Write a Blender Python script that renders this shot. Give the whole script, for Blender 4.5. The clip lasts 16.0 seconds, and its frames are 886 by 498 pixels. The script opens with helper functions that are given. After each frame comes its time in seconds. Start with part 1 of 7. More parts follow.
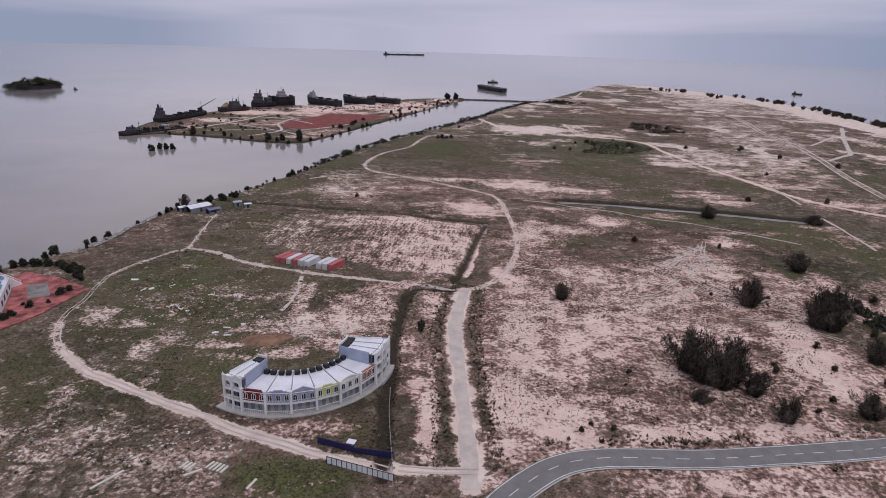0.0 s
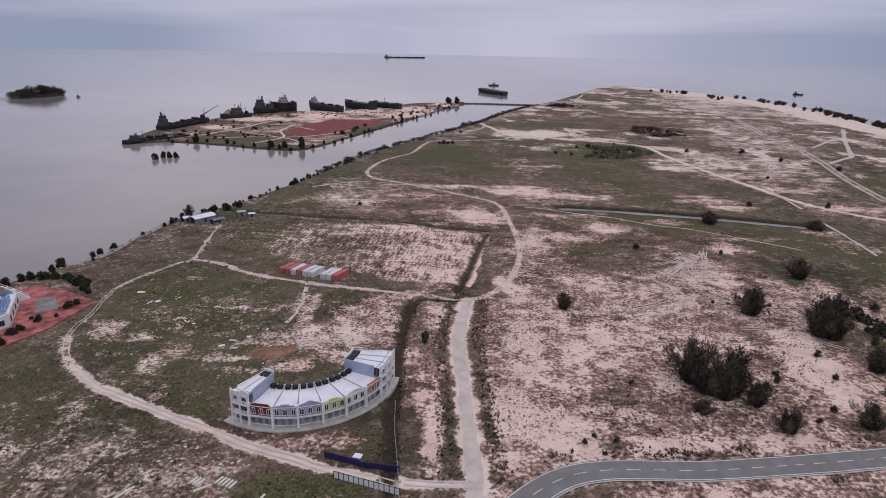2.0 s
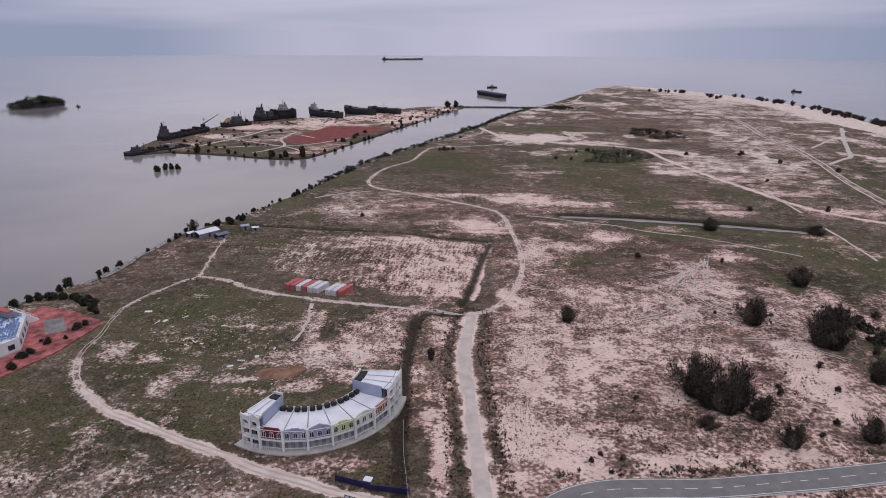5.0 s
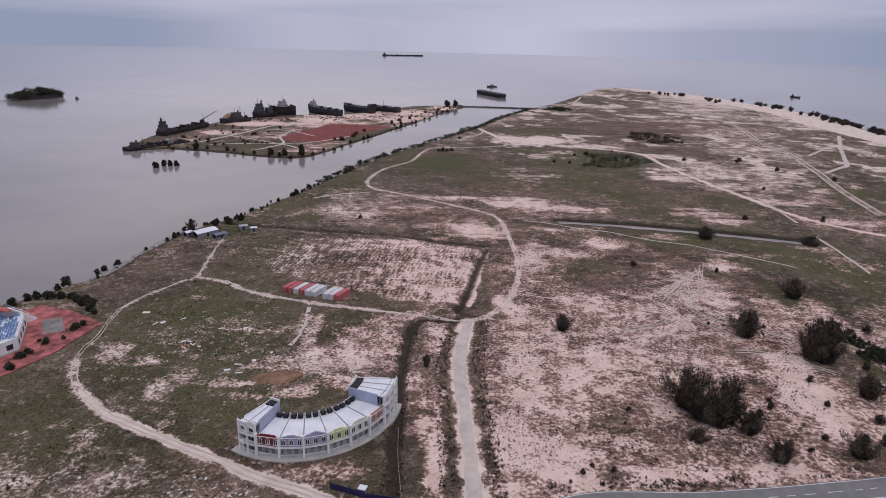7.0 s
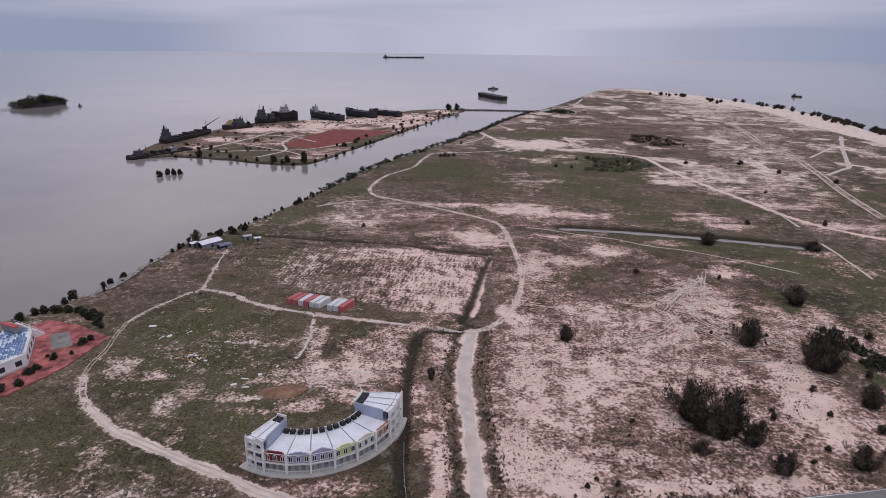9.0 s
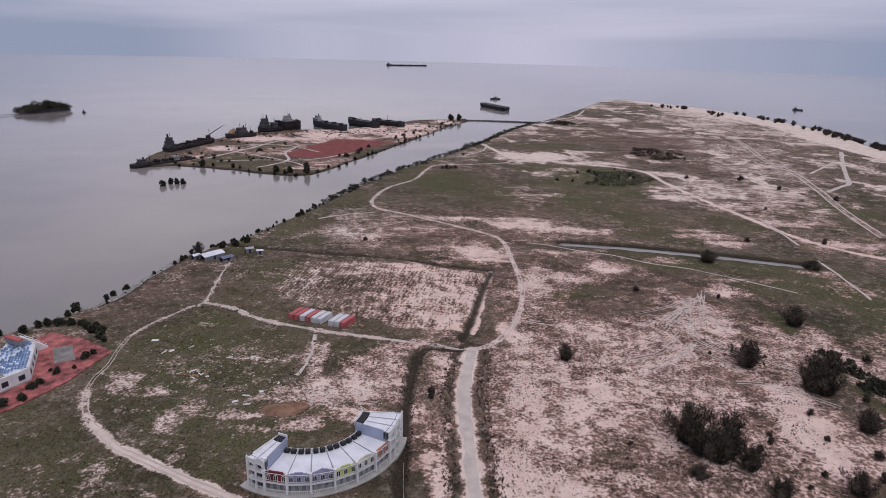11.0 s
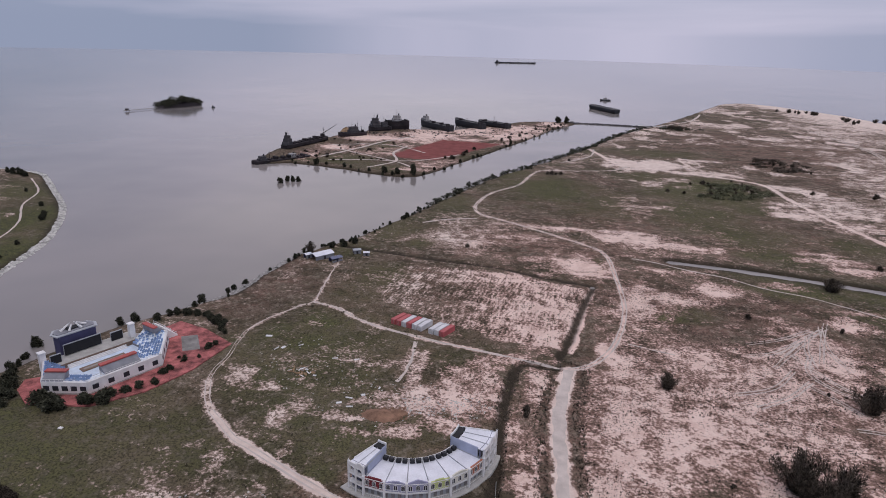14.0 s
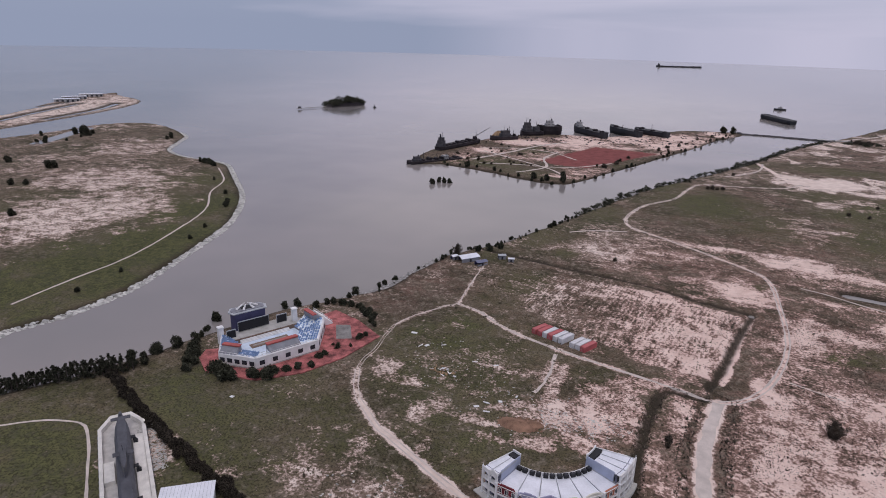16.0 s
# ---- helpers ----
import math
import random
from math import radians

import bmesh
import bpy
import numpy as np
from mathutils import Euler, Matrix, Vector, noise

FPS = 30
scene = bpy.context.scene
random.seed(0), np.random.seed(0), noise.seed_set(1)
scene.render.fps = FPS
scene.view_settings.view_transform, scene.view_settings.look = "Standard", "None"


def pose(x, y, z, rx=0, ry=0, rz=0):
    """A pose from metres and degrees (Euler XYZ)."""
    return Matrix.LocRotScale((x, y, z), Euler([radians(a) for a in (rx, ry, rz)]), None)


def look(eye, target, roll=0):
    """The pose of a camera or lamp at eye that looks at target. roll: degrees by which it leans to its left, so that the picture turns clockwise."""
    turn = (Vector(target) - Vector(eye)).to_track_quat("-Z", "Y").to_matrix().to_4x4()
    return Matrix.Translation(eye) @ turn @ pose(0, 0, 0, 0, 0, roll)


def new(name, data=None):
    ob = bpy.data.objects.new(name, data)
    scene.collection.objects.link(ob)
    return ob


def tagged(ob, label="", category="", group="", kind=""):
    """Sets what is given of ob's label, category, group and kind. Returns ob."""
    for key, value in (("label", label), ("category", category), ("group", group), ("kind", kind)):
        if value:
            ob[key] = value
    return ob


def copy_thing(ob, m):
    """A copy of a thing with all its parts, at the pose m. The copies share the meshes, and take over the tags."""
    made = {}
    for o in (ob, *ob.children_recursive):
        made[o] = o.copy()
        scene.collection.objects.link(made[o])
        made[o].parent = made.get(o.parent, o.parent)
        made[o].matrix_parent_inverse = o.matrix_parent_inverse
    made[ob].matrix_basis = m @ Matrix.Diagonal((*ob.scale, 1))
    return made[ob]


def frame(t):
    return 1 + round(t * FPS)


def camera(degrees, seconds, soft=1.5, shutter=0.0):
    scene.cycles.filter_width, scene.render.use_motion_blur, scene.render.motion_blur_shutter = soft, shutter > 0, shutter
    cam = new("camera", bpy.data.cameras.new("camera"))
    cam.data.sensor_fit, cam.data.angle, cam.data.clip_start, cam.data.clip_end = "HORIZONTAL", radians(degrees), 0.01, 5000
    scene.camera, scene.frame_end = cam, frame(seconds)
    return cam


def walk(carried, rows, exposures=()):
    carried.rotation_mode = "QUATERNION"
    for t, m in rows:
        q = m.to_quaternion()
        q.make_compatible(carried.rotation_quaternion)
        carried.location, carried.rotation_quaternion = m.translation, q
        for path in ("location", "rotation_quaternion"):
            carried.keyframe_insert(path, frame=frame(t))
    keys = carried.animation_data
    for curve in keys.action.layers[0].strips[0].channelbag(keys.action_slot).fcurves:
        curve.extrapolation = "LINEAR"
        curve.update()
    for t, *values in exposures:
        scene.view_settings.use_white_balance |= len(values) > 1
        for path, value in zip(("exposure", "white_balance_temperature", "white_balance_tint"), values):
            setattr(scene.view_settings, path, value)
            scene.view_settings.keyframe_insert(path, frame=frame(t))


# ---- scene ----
# ---------------------------------------------------------------- camera
cam = camera(70.955, 16.0, soft=0.95)
PATH = [
    (0, 0.19, -0.22, 94.45, -18.624, 1.745, -0.01),
    (0.5, 0.65, -0.95, 95.66, -18.935, 2.039, -0.095),
    (1, 0.36, -1.14, 96.63, -18.788, 1.786, -0.196),
    (1.5, 0.01, -1.1, 97.42, -18.559, 0.914, -0.391),
    (2, -0.23, -1.14, 98.44, -18.478, 1.216, -0.225),
    (2.5, -0.33, -1.23, 99.61, -18.767, 0.816, -0.193),
    (3, -0.62, -1.32, 100.81, -18.789, 0.461, -0.217),
    (3.5, -0.81, -1.23, 101.98, -18.505, 0.184, -0.286),
    (6, -1.78, -1.55, 106.86, -18.471, 0.678, -0.281),
    (6.5, -1.72, -1.83, 108.01, -18.368, 1.344, 0.028),
    (7, -1.84, -1.8, 109.38, -18.789, 1.447, 0.036),
    (7.5, -2.1, -1.74, 110.41, -18.568, 0.941, -0.261),
    (8, -2.28, -1.74, 111.52, -18.939, 0.731, -0.311),
    (8.5, -2.22, -1.91, 112.76, -18.834, 0.982, -0.197),
    (9, -2.26, -1.91, 114.12, -18.739, 0.854, -0.212),
    (11.5, -3.2, -2.46, 120.13, -18.032, 1.595, -0.289),
    (12, -4.52, -2.13, 121.32, -18.06, 1.646, -1.747),
    (12.5, -4.59, -2.96, 123.15, -18.481, 1.512, -8.495),
    (13, -4.76, -2.72, 124.48, -18.46, 1.52, -10.499),
    (13.5, -4.77, -2.82, 125.88, -18.603, 2.256, -9.792),
    (14, -4.9, -2.96, 127.2, -18.69, 1.635, -9.766),
    (14.5, -5.39, -3.05, 128.34, -18.652, 1.116, -9.919),
    (15, -6.19, -3.38, 129.27, -18.447, 1.512, -10.68),
    (15.5, -6.84, -4.28, 130.18, -18.573, 1.521, -16.972),
    (16, -7.31, -5.41, 130.97, -18.915, 1.639, -23.386),
]
walk(cam, [(t, pose(x, y, z, 90 + pitch, 0, -yaw) @ pose(0, 0, 0, 0, 0, roll)) for t, x, y, z, pitch, roll, yaw in PATH],
     exposures=[(0, -0.19, 6500, 10), (16, -0.19, 6500, 10)])

# ---------------------------------------------------------------- sky and sun (overcast)
SUN_EL, SUN_AZ = radians(56), radians(155)
world = bpy.data.worlds.new("overcast_sky")
scene.world = world
world.use_nodes = True
wn, wl = world.node_tree.nodes, world.node_tree.links
wn.clear()
w_out = wn.new("ShaderNodeOutputWorld")
w_bg = wn.new("ShaderNodeBackground")
w_tc = wn.new("ShaderNodeTexCoord")
w_sep = wn.new("ShaderNodeSeparateXYZ")
wl.new(w_tc.outputs["Generated"], w_sep.inputs[0])
w_max = wn.new("ShaderNodeMath")
w_max.operation = "MAXIMUM"
w_max.inputs[1].default_value = 0.012
wl.new(w_sep.outputs["Z"], w_max.inputs[0])
w_com = wn.new("ShaderNodeCombineXYZ")
wl.new(w_sep.outputs["X"], w_com.inputs[0])
wl.new(w_sep.outputs["Y"], w_com.inputs[1])
wl.new(w_max.outputs[0], w_com.inputs[2])
w_sky = wn.new("ShaderNodeTexSky")
w_sky.sky_type = "NISHITA"
w_sky.sun_disc = False
w_sky.sun_elevation, w_sky.sun_rotation = SUN_EL, SUN_AZ
w_sky.air_density, w_sky.dust_density, w_sky.ozone_density = 1.0, 4.0, 2.0
wl.new(w_com.outputs[0], w_sky.inputs["Vector"])
# cloud deck: stretched noise on the dome
w_map = wn.new("ShaderNodeMapping")
w_map.inputs["Scale"].default_value = (0.55, 0.55, 5.5)
w_map.inputs["Location"].default_value = (3.1, 1.7, 0.4)
wl.new(w_com.outputs[0], w_map.inputs["Vector"])
w_noise = wn.new("ShaderNodeTexNoise")
w_noise.inputs["Scale"].default_value = 2.3
w_noise.inputs["Detail"].default_value = 5
w_noise.inputs["Roughness"].default_value = 0.45
w_noise.inputs["Distortion"].default_value = 0.5
wl.new(w_map.outputs[0], w_noise.inputs["Vector"])
# the deck is brighter overhead than at the horizon
w_lift = wn.new("ShaderNodeMath")
w_lift.operation = "MULTIPLY_ADD"
w_lift.inputs[1].default_value = 1.8
w_lift.inputs[2].default_value = 0.0
w_lift.use_clamp = False
w_sq = wn.new("ShaderNodeMath")
w_sq.operation = "POWER"
w_sq.inputs[1].default_value = 1.5
wl.new(w_max.outputs[0], w_sq.inputs[0])
wl.new(w_sq.outputs[0], w_lift.inputs[0])
# the deck is thinner and brighter over the open sea
w_dot = wn.new("ShaderNodeVectorMath")
w_dot.operation = "DOT_PRODUCT"
w_dot.inputs[1].default_value = (0.0, 1.25, 0)
wl.new(w_tc.outputs["Generated"], w_dot.inputs[0])
w_side = wn.new("ShaderNodeMath")
w_side.operation = "MULTIPLY_ADD"
w_side.inputs[1].default_value = 1.0
w_side.inputs[2].default_value = -1.13
wl.new(w_dot.outputs["Value"], w_side.inputs[0])
w_both = wn.new("ShaderNodeMath")
w_both.operation = "ADD"
wl.new(w_side.outputs[0], w_both.inputs[0])
wl.new(w_lift.outputs[0], w_both.inputs[1])
w_low = wn.new("ShaderNodeMapRange")
for k, v in (("From Min", 0.012), ("From Max", 0.055), ("To Min", -0.09), ("To Max", 0.02)):
    w_low.inputs[k].default_value = v
wl.new(w_max.outputs[0], w_low.inputs["Value"])
w_deck = wn.new("ShaderNodeMath")
w_deck.operation = "ADD"
wl.new(w_both.outputs[0], w_deck.inputs[0])
wl.new(w_low.outputs["Result"], w_deck.inputs[1])
w_sum = wn.new("ShaderNodeMath")
w_sum.operation = "ADD"
wl.new(w_noise.outputs["Fac"], w_sum.inputs[0])
wl.new(w_deck.outputs[0], w_sum.inputs[1])
w_ramp = wn.new("ShaderNodeValToRGB")
w_ramp.color_ramp.elements[0].position = 0.32
w_ramp.color_ramp.elements[0].color = (0.41, 0.47, 0.66, 1)
w_ramp.color_ramp.elements[1].position = 0.68
w_ramp.color_ramp.elements[1].color = (0.87, 0.83, 1.04, 1)
w_top = w_ramp.color_ramp.elements.new(0.84)
w_top.color = (1.12, 1.06, 1.17, 1)
wl.new(w_sum.outputs[0], w_ramp.inputs[0])
w_gain = wn.new("ShaderNodeVectorMath")
w_gain.operation = "SCALE"
w_gain.inputs["Scale"].default_value = 8.5
wl.new(w_ramp.outputs[0], w_gain.inputs[0])
w_mix = wn.new("ShaderNodeMixRGB")
w_mix.inputs[0].default_value = 0.86
wl.new(w_sky.outputs[0], w_mix.inputs[1])
wl.new(w_gain.outputs[0], w_mix.inputs[2])
wl.new(w_mix.outputs[0], w_bg.inputs["Color"])
w_bg.inputs["Strength"].default_value = 0.105
wl.new(w_bg.outputs[0], w_out.inputs[0])

sun_data = bpy.data.lights.new("sun", "SUN")
sun_data.energy, sun_data.angle, sun_data.color = 0.75, radians(20), (1.0, 0.96, 0.92)
sun = new("sun", sun_data)
sun.matrix_world = look((300 * math.sin(SUN_AZ), 300 * math.cos(SUN_AZ), 300 * math.tan(SUN_EL)), (0, 0, 0))


# ---------------------------------------------------------------- material helpers
def material(name, col, rough=0.8, metal=0.0, vary=0.15, scale=1.0, bump=0.0, col2=None, spec=0.3, island=0.0):
    """A painted or natural surface: two scales of noise on the colour, some relief."""
    m = bpy.data.materials.new(name)
    m.use_nodes = True
    n, l = m.node_tree.nodes, m.node_tree.links
    b = n["Principled BSDF"]
    b.inputs["Roughness"].default_value = rough
    b.inputs["Metallic"].default_value = metal
    b.inputs["Specular IOR Level"].default_value = spec
    tc = n.new("ShaderNodeTexCoord")
    big, small = n.new("ShaderNodeTexNoise"), n.new("ShaderNodeTexNoise")
    for t, s, d in ((big, 0.35 * scale, 3), (small, 4.0 * scale, 4)):
        t.inputs["Scale"].default_value = s
        t.inputs["Detail"].default_value = d
        l.new(tc.outputs["Object"], t.inputs["Vector"])
    add = n.new("ShaderNodeMath")
    add.operation = "MULTIPLY_ADD"
    l.new(small.outputs["Fac"], add.inputs[0])
    add.inputs[1].default_value = 0.5
    l.new(big.outputs["Fac"], add.inputs[2])
    fac = add
    if island:
        geo = n.new("ShaderNodeNewGeometry")
        isl = n.new("ShaderNodeMath")
        isl.operation = "MULTIPLY_ADD"
        l.new(geo.outputs["Random Per Island"], isl.inputs[0])
        isl.inputs[1].default_value = island
        l.new(add.outputs[0], isl.inputs[2])
        sub = n.new("ShaderNodeMath")
        sub.operation = "SUBTRACT"
        l.new(isl.outputs[0], sub.inputs[0])
        sub.inputs[1].default_value = island / 2
        fac = sub
    ramp = n.new("ShaderNodeValToRGB")
    lo = col2 or tuple(c * (1 - vary * 1.6) for c in col)
    hi = tuple(min(1, c * (1 + vary * 0.8)) for c in col)
    ramp.color_ramp.elements[0].position, ramp.color_ramp.elements[0].color = 0.52, (*lo, 1)
    ramp.color_ramp.elements[1].position, ramp.color_ramp.elements[1].color = 0.98, (*hi, 1)
    l.new(fac.outputs[0], ramp.inputs[0])
    l.new(ramp.outputs[0], b.inputs["Base Color"])
    if bump:
        bp = n.new("ShaderNodeBump")
        bp.inputs["Strength"].default_value = bump
        bp.inputs["Distance"].default_value = 0.08
        l.new(small.outputs["Fac"], bp.inputs["Height"])
        l.new(bp.outputs[0], b.inputs["Normal"])
    return m


M_WHITE = material("white_plaster", (0.80, 0.78, 0.78), 0.75, vary=0.10)
M_ROOFW = material("pale_metal_roof", (0.80, 0.80, 0.86), 0.45, vary=0.10, scale=0.5)
M_GREYROOF = material("grey_metal_and_ridge_shade", (0.42, 0.43, 0.46), 0.5, vary=0.12)
M_BLUEWALL = material("pale_blue_plaster", (0.42, 0.45, 0.58), 0.8, vary=0.08)
M_RED = material("red_plaster", (0.18, 0.024, 0.033), 0.75)
M_LILAC = material("lilac_plaster", (0.34, 0.335, 0.47), 0.75)
M_GREEN = material("lime_plaster", (0.56, 0.60, 0.26), 0.75)
M_CREAM = material("cream_plaster", (0.72, 0.68, 0.60), 0.75)
M_ORANGE = material("orange_plaster", (0.45, 0.18, 0.115), 0.75)
M_DARK = material("dark_opening", (0.035, 0.035, 0.045), 0.5)
M_BLACK = material("black_cover", (0.02, 0.02, 0.024), 0.6)
M_CONCRETE = material("concrete", (0.46, 0.44, 0.42), 0.85, bump=0.2)
M_ASPHALT = material("asphalt", (0.205, 0.195, 0.195), 0.85, vary=0.12, bump=0.2)
M_LINE = material("road_paint", (0.72, 0.72, 0.72), 0.7)
M_SANDTRACK = material("pale_sand_track", (0.60, 0.515, 0.470), 0.95, vary=0.13, scale=0.8, bump=0.3)
M_CRED = material("red_container_paint", (0.50, 0.125, 0.13), 0.55)
M_CGREY = material("grey_container_paint", (0.70, 0.68, 0.70), 0.55)
M_RUST = material("rusty_hull", (0.036, 0.028, 0.032), 0.8, vary=0.4, scale=0.3)
M_HULLBLACK = material("black_hull", (0.03, 0.03, 0.036), 0.6, vary=0.2, scale=0.2)
M_SUB = material("dark_grey_submarine_paint", (0.085, 0.085, 0.10), 0.55, vary=0.2)
M_REDPAVE = material("red_paving", (0.42, 0.135, 0.13), 0.85, vary=0.5, scale=0.8)
M_FENCE = material("blue_hoarding", (0.024, 0.021, 0.080), 0.5)
M_FOLIAGE = material("casuarina_foliage", (0.122, 0.100, 0.080), 0.9, vary=0.5, scale=0.5, island=0.5, spec=0.1)
M_LEAF = material("mangrove_foliage", (0.076, 0.076, 0.054), 0.9, vary=0.5, scale=0.5, island=0.5, spec=0.1)
M_SCRUB = material("dry_scrub", (0.105, 0.082, 0.068), 0.95, vary=0.5, scale=0.5, island=0.6, spec=0.1)
M_DRYGRASS = material("dry_grass", (0.150, 0.128, 0.088), 0.95, vary=0.4, scale=0.5, island=0.6, spec=0.1)
M_HEDGE = material("dark_hedge_foliage", (0.075, 0.062, 0.050), 0.95, vary=0.5, scale=0.5, island=0.6, spec=0.1)
M_THICKET = material("olive_thicket_foliage", (0.165, 0.165, 0.105), 0.95, vary=0.5, scale=0.5, island=0.5, spec=0.1)
M_BARK = material("bark", (0.10, 0.08, 0.07), 0.9)
M_ROCK = material("armour_stone", (0.36, 0.34, 0.33), 0.9, vary=0.25, island=0.4)
M_TIMBER = material("weathered_timber", (0.30, 0.27, 0.25), 0.85)
M_SOIL = material("dug_red_soil", (0.27, 0.155, 0.105), 0.95, vary=0.3, bump=0.4)


# ---------------------------------------------------------------- mesh helpers
def mesh_object(name, bm, mat, smooth=False):
    me = bpy.data.meshes.new(name)
    bm.to_mesh(me)
    bm.free()
    for m in (mat if isinstance(mat, (list, tuple)) else [mat]):
        me.materials.append(m)
    if smooth:
        for p in me.polygons:
            p.use_smooth = True
    return new(name, me)


def part(name, bm, mat, parent, label="", smooth=False):
    ob = mesh_object(name, bm, mat, smooth)
    ob.parent = parent
    if label:
        ob["label"] = label
    return ob


def thing(name, label, category, m=None, group="", kind=""):
    ob = new(name)
    ob.empty_display_size = 0.5
    if m is not None:
        ob.matrix_basis = m
    return tagged(ob, label, category, group, kind)


def box(bm, x0, y0, z0, x1, y1, z1, mat=0, m=None):
    vs = [bm.verts.new(p) for p in ((x0, y0, z0), (x1, y0, z0), (x1, y1, z0), (x0, y1, z0), (x0, y0, z1), (x1, y0, z1), (x1, y1, z1), (x0, y1, z1))]
    for f in ((0, 3, 2, 1), (4, 5, 6, 7), (0, 1, 5, 4), (1, 2, 6, 5), (2, 3, 7, 6), (3, 0, 4, 7)):
        bm.faces.new([vs[i] for i in f]).material_index = mat
    if m is not None:
        bmesh.ops.transform(bm, matrix=m, verts=vs)
    return vs


def boxbm(*a, m=None):
    bm = bmesh.new()
    box(bm, *a, m=m)
    return bm


def prism(bm, outline, z0, z1, mat=0):
    """A flat-topped solid over a plan outline (counter-clockwise)."""
    lo = [bm.verts.new((x, y, z0)) for x, y in outline]
    hi = [bm.verts.new((x, y, z1)) for x, y in outline]
    n = len(outline)
    bm.faces.new(hi).material_index = mat
    bm.faces.new(lo[::-1]).material_index = mat
    for i in range(n):
        bm.faces.new((lo[i], lo[(i + 1) % n], hi[(i + 1) % n], hi[i])).material_index = mat


def prismbm(outline, z0, z1):
    bm = bmesh.new()
    prism(bm, outline, z0, z1)
    return bm


def rod(bm, a, b, r0, r1=None, n=6):
    """A tapered bar from a to b."""
    r1 = r0 if r1 is None else r1
    a, b = Vector(a), Vector(b)
    d = (b - a).normalized()
    u = d.orthogonal().normalized()
    v = d.cross(u)
    ra, rb = [], []
    for i in range(n):
        t = 2 * math.pi * i / n
        o = u * math.cos(t) + v * math.sin(t)
        ra.append(bm.verts.new(a + o * r0))
        rb.append(bm.verts.new(b + o * r1))
    for i in range(n):
        bm.faces.new((ra[i], ra[(i + 1) % n], rb[(i + 1) % n], rb[i]))
    bm.faces.new(ra[::-1])
    bm.faces.new(rb)


def rodbm(*a, **k):
    bm = bmesh.new()
    rod(bm, *a, **k)
    return bm


def spline(pts, step=4.0, closed=False):
    """Catmull-Rom through plan points, as an even polyline."""
    p = np.array(pts, float)
    n = len(p)
    out = []
    for i in range(n if closed else n - 1):
        if closed:
            a, b, c, d = p[i - 1], p[i], p[(i + 1) % n], p[(i + 2) % n]
        else:
            a, b, c, d = p[max(i - 1, 0)], p[i], p[i + 1], p[min(i + 2, n - 1)]
        k = max(1, int(np.hypot(*(c - b)) / step))
        for s in np.arange(k) / k:
            out.append(0.5 * (2 * b + (c - a) * s + (2 * a - 5 * b + 4 * c - d) * s * s + (3 * b - a - 3 * c + d) * s ** 3))
    if not closed:
        out.append(p[-1])
    return np.array(out)


def dist_line(x, y, line, closed=False, reach=60.0):
    """Distance of many points from a polyline, true up to reach."""
    q = np.vstack([line, line[:1]]) if closed else line
    out = np.full(x.shape, 1e4)
    (x0, y0), (x1, y1) = q.min(0) - reach, q.max(0) + reach
    near = np.nonzero((x > x0) & (x < x1) & (y > y0) & (y < y1))[0]
    for k in range(0, len(q) - 1, 8):
        s = q[k:k + 9]
        (x0, y0), (x1, y1) = s.min(0) - reach, s.max(0) + reach
        xs, ys = x[near], y[near]
        pick = near[(xs > x0) & (xs < x1) & (ys > y0) & (ys < y1)]
        px, py, best = x[pick], y[pick], out[pick] ** 2
        for (ax, ay), (bx, by) in zip(s[:-1], s[1:]):
            dx, dy = bx - ax, by - ay
            t = np.clip(((px - ax) * dx + (py - ay) * dy) / (dx * dx + dy * dy + 1e-9), 0, 1)
            best = np.minimum(best, (px - ax - t * dx) ** 2 + (py - ay - t * dy) ** 2)
        out[pick] = np.sqrt(best)
    return out


def inside(x, y, poly):
    r = np.zeros(x.shape, bool)
    n = len(poly)
    for i in range(n):
        (ax, ay), (bx, by) = poly[i], poly[(i + 1) % n]
        if ay == by:
            continue
        r ^= ((ay > y) != (by > y)) & (x < (bx - ax) * (y - ay) / (by - ay) + ax)
    return r


def hash2(i, j, seed):
    h = (i.astype(np.int64) * 374761393 + j.astype(np.int64) * 668265263 + seed * 974634777) & 0x7FFFFFFF
    h = ((h ^ (h >> 13)) * 1274126177) & 0x7FFFFFFF
    return ((h ^ (h >> 16)) & 0xFFFF) / 65535.0


def vnoise(x, y, size, seed=0, octaves=3):
    """Smooth value noise on the plan, 0 to 1."""
    tot, amp, norm = 0.0, 1.0, 0.0
    for o in range(octaves):
        u, v = x / size, y / size
        i, j = np.floor(u), np.floor(v)
        f, g = u - i, v - j
        f, g = f * f * (3 - 2 * f), g * g * (3 - 2 * g)
        a, b = hash2(i, j, seed + o), hash2(i + 1, j, seed + o)
        c, d = hash2(i, j + 1, seed + o), hash2(i + 1, j + 1, seed + o)
        tot = tot + amp * ((a * (1 - f) + b * f) * (1 - g) + (c * (1 - f) + d * f) * g)
        norm += amp
        amp *= 0.55
        size *= 0.5
    return tot / norm


def smooth01(e0, e1, x):
    t = np.clip((x - e0) / (e1 - e0), 0, 1)
    return t * t * (3 - 2 * t)


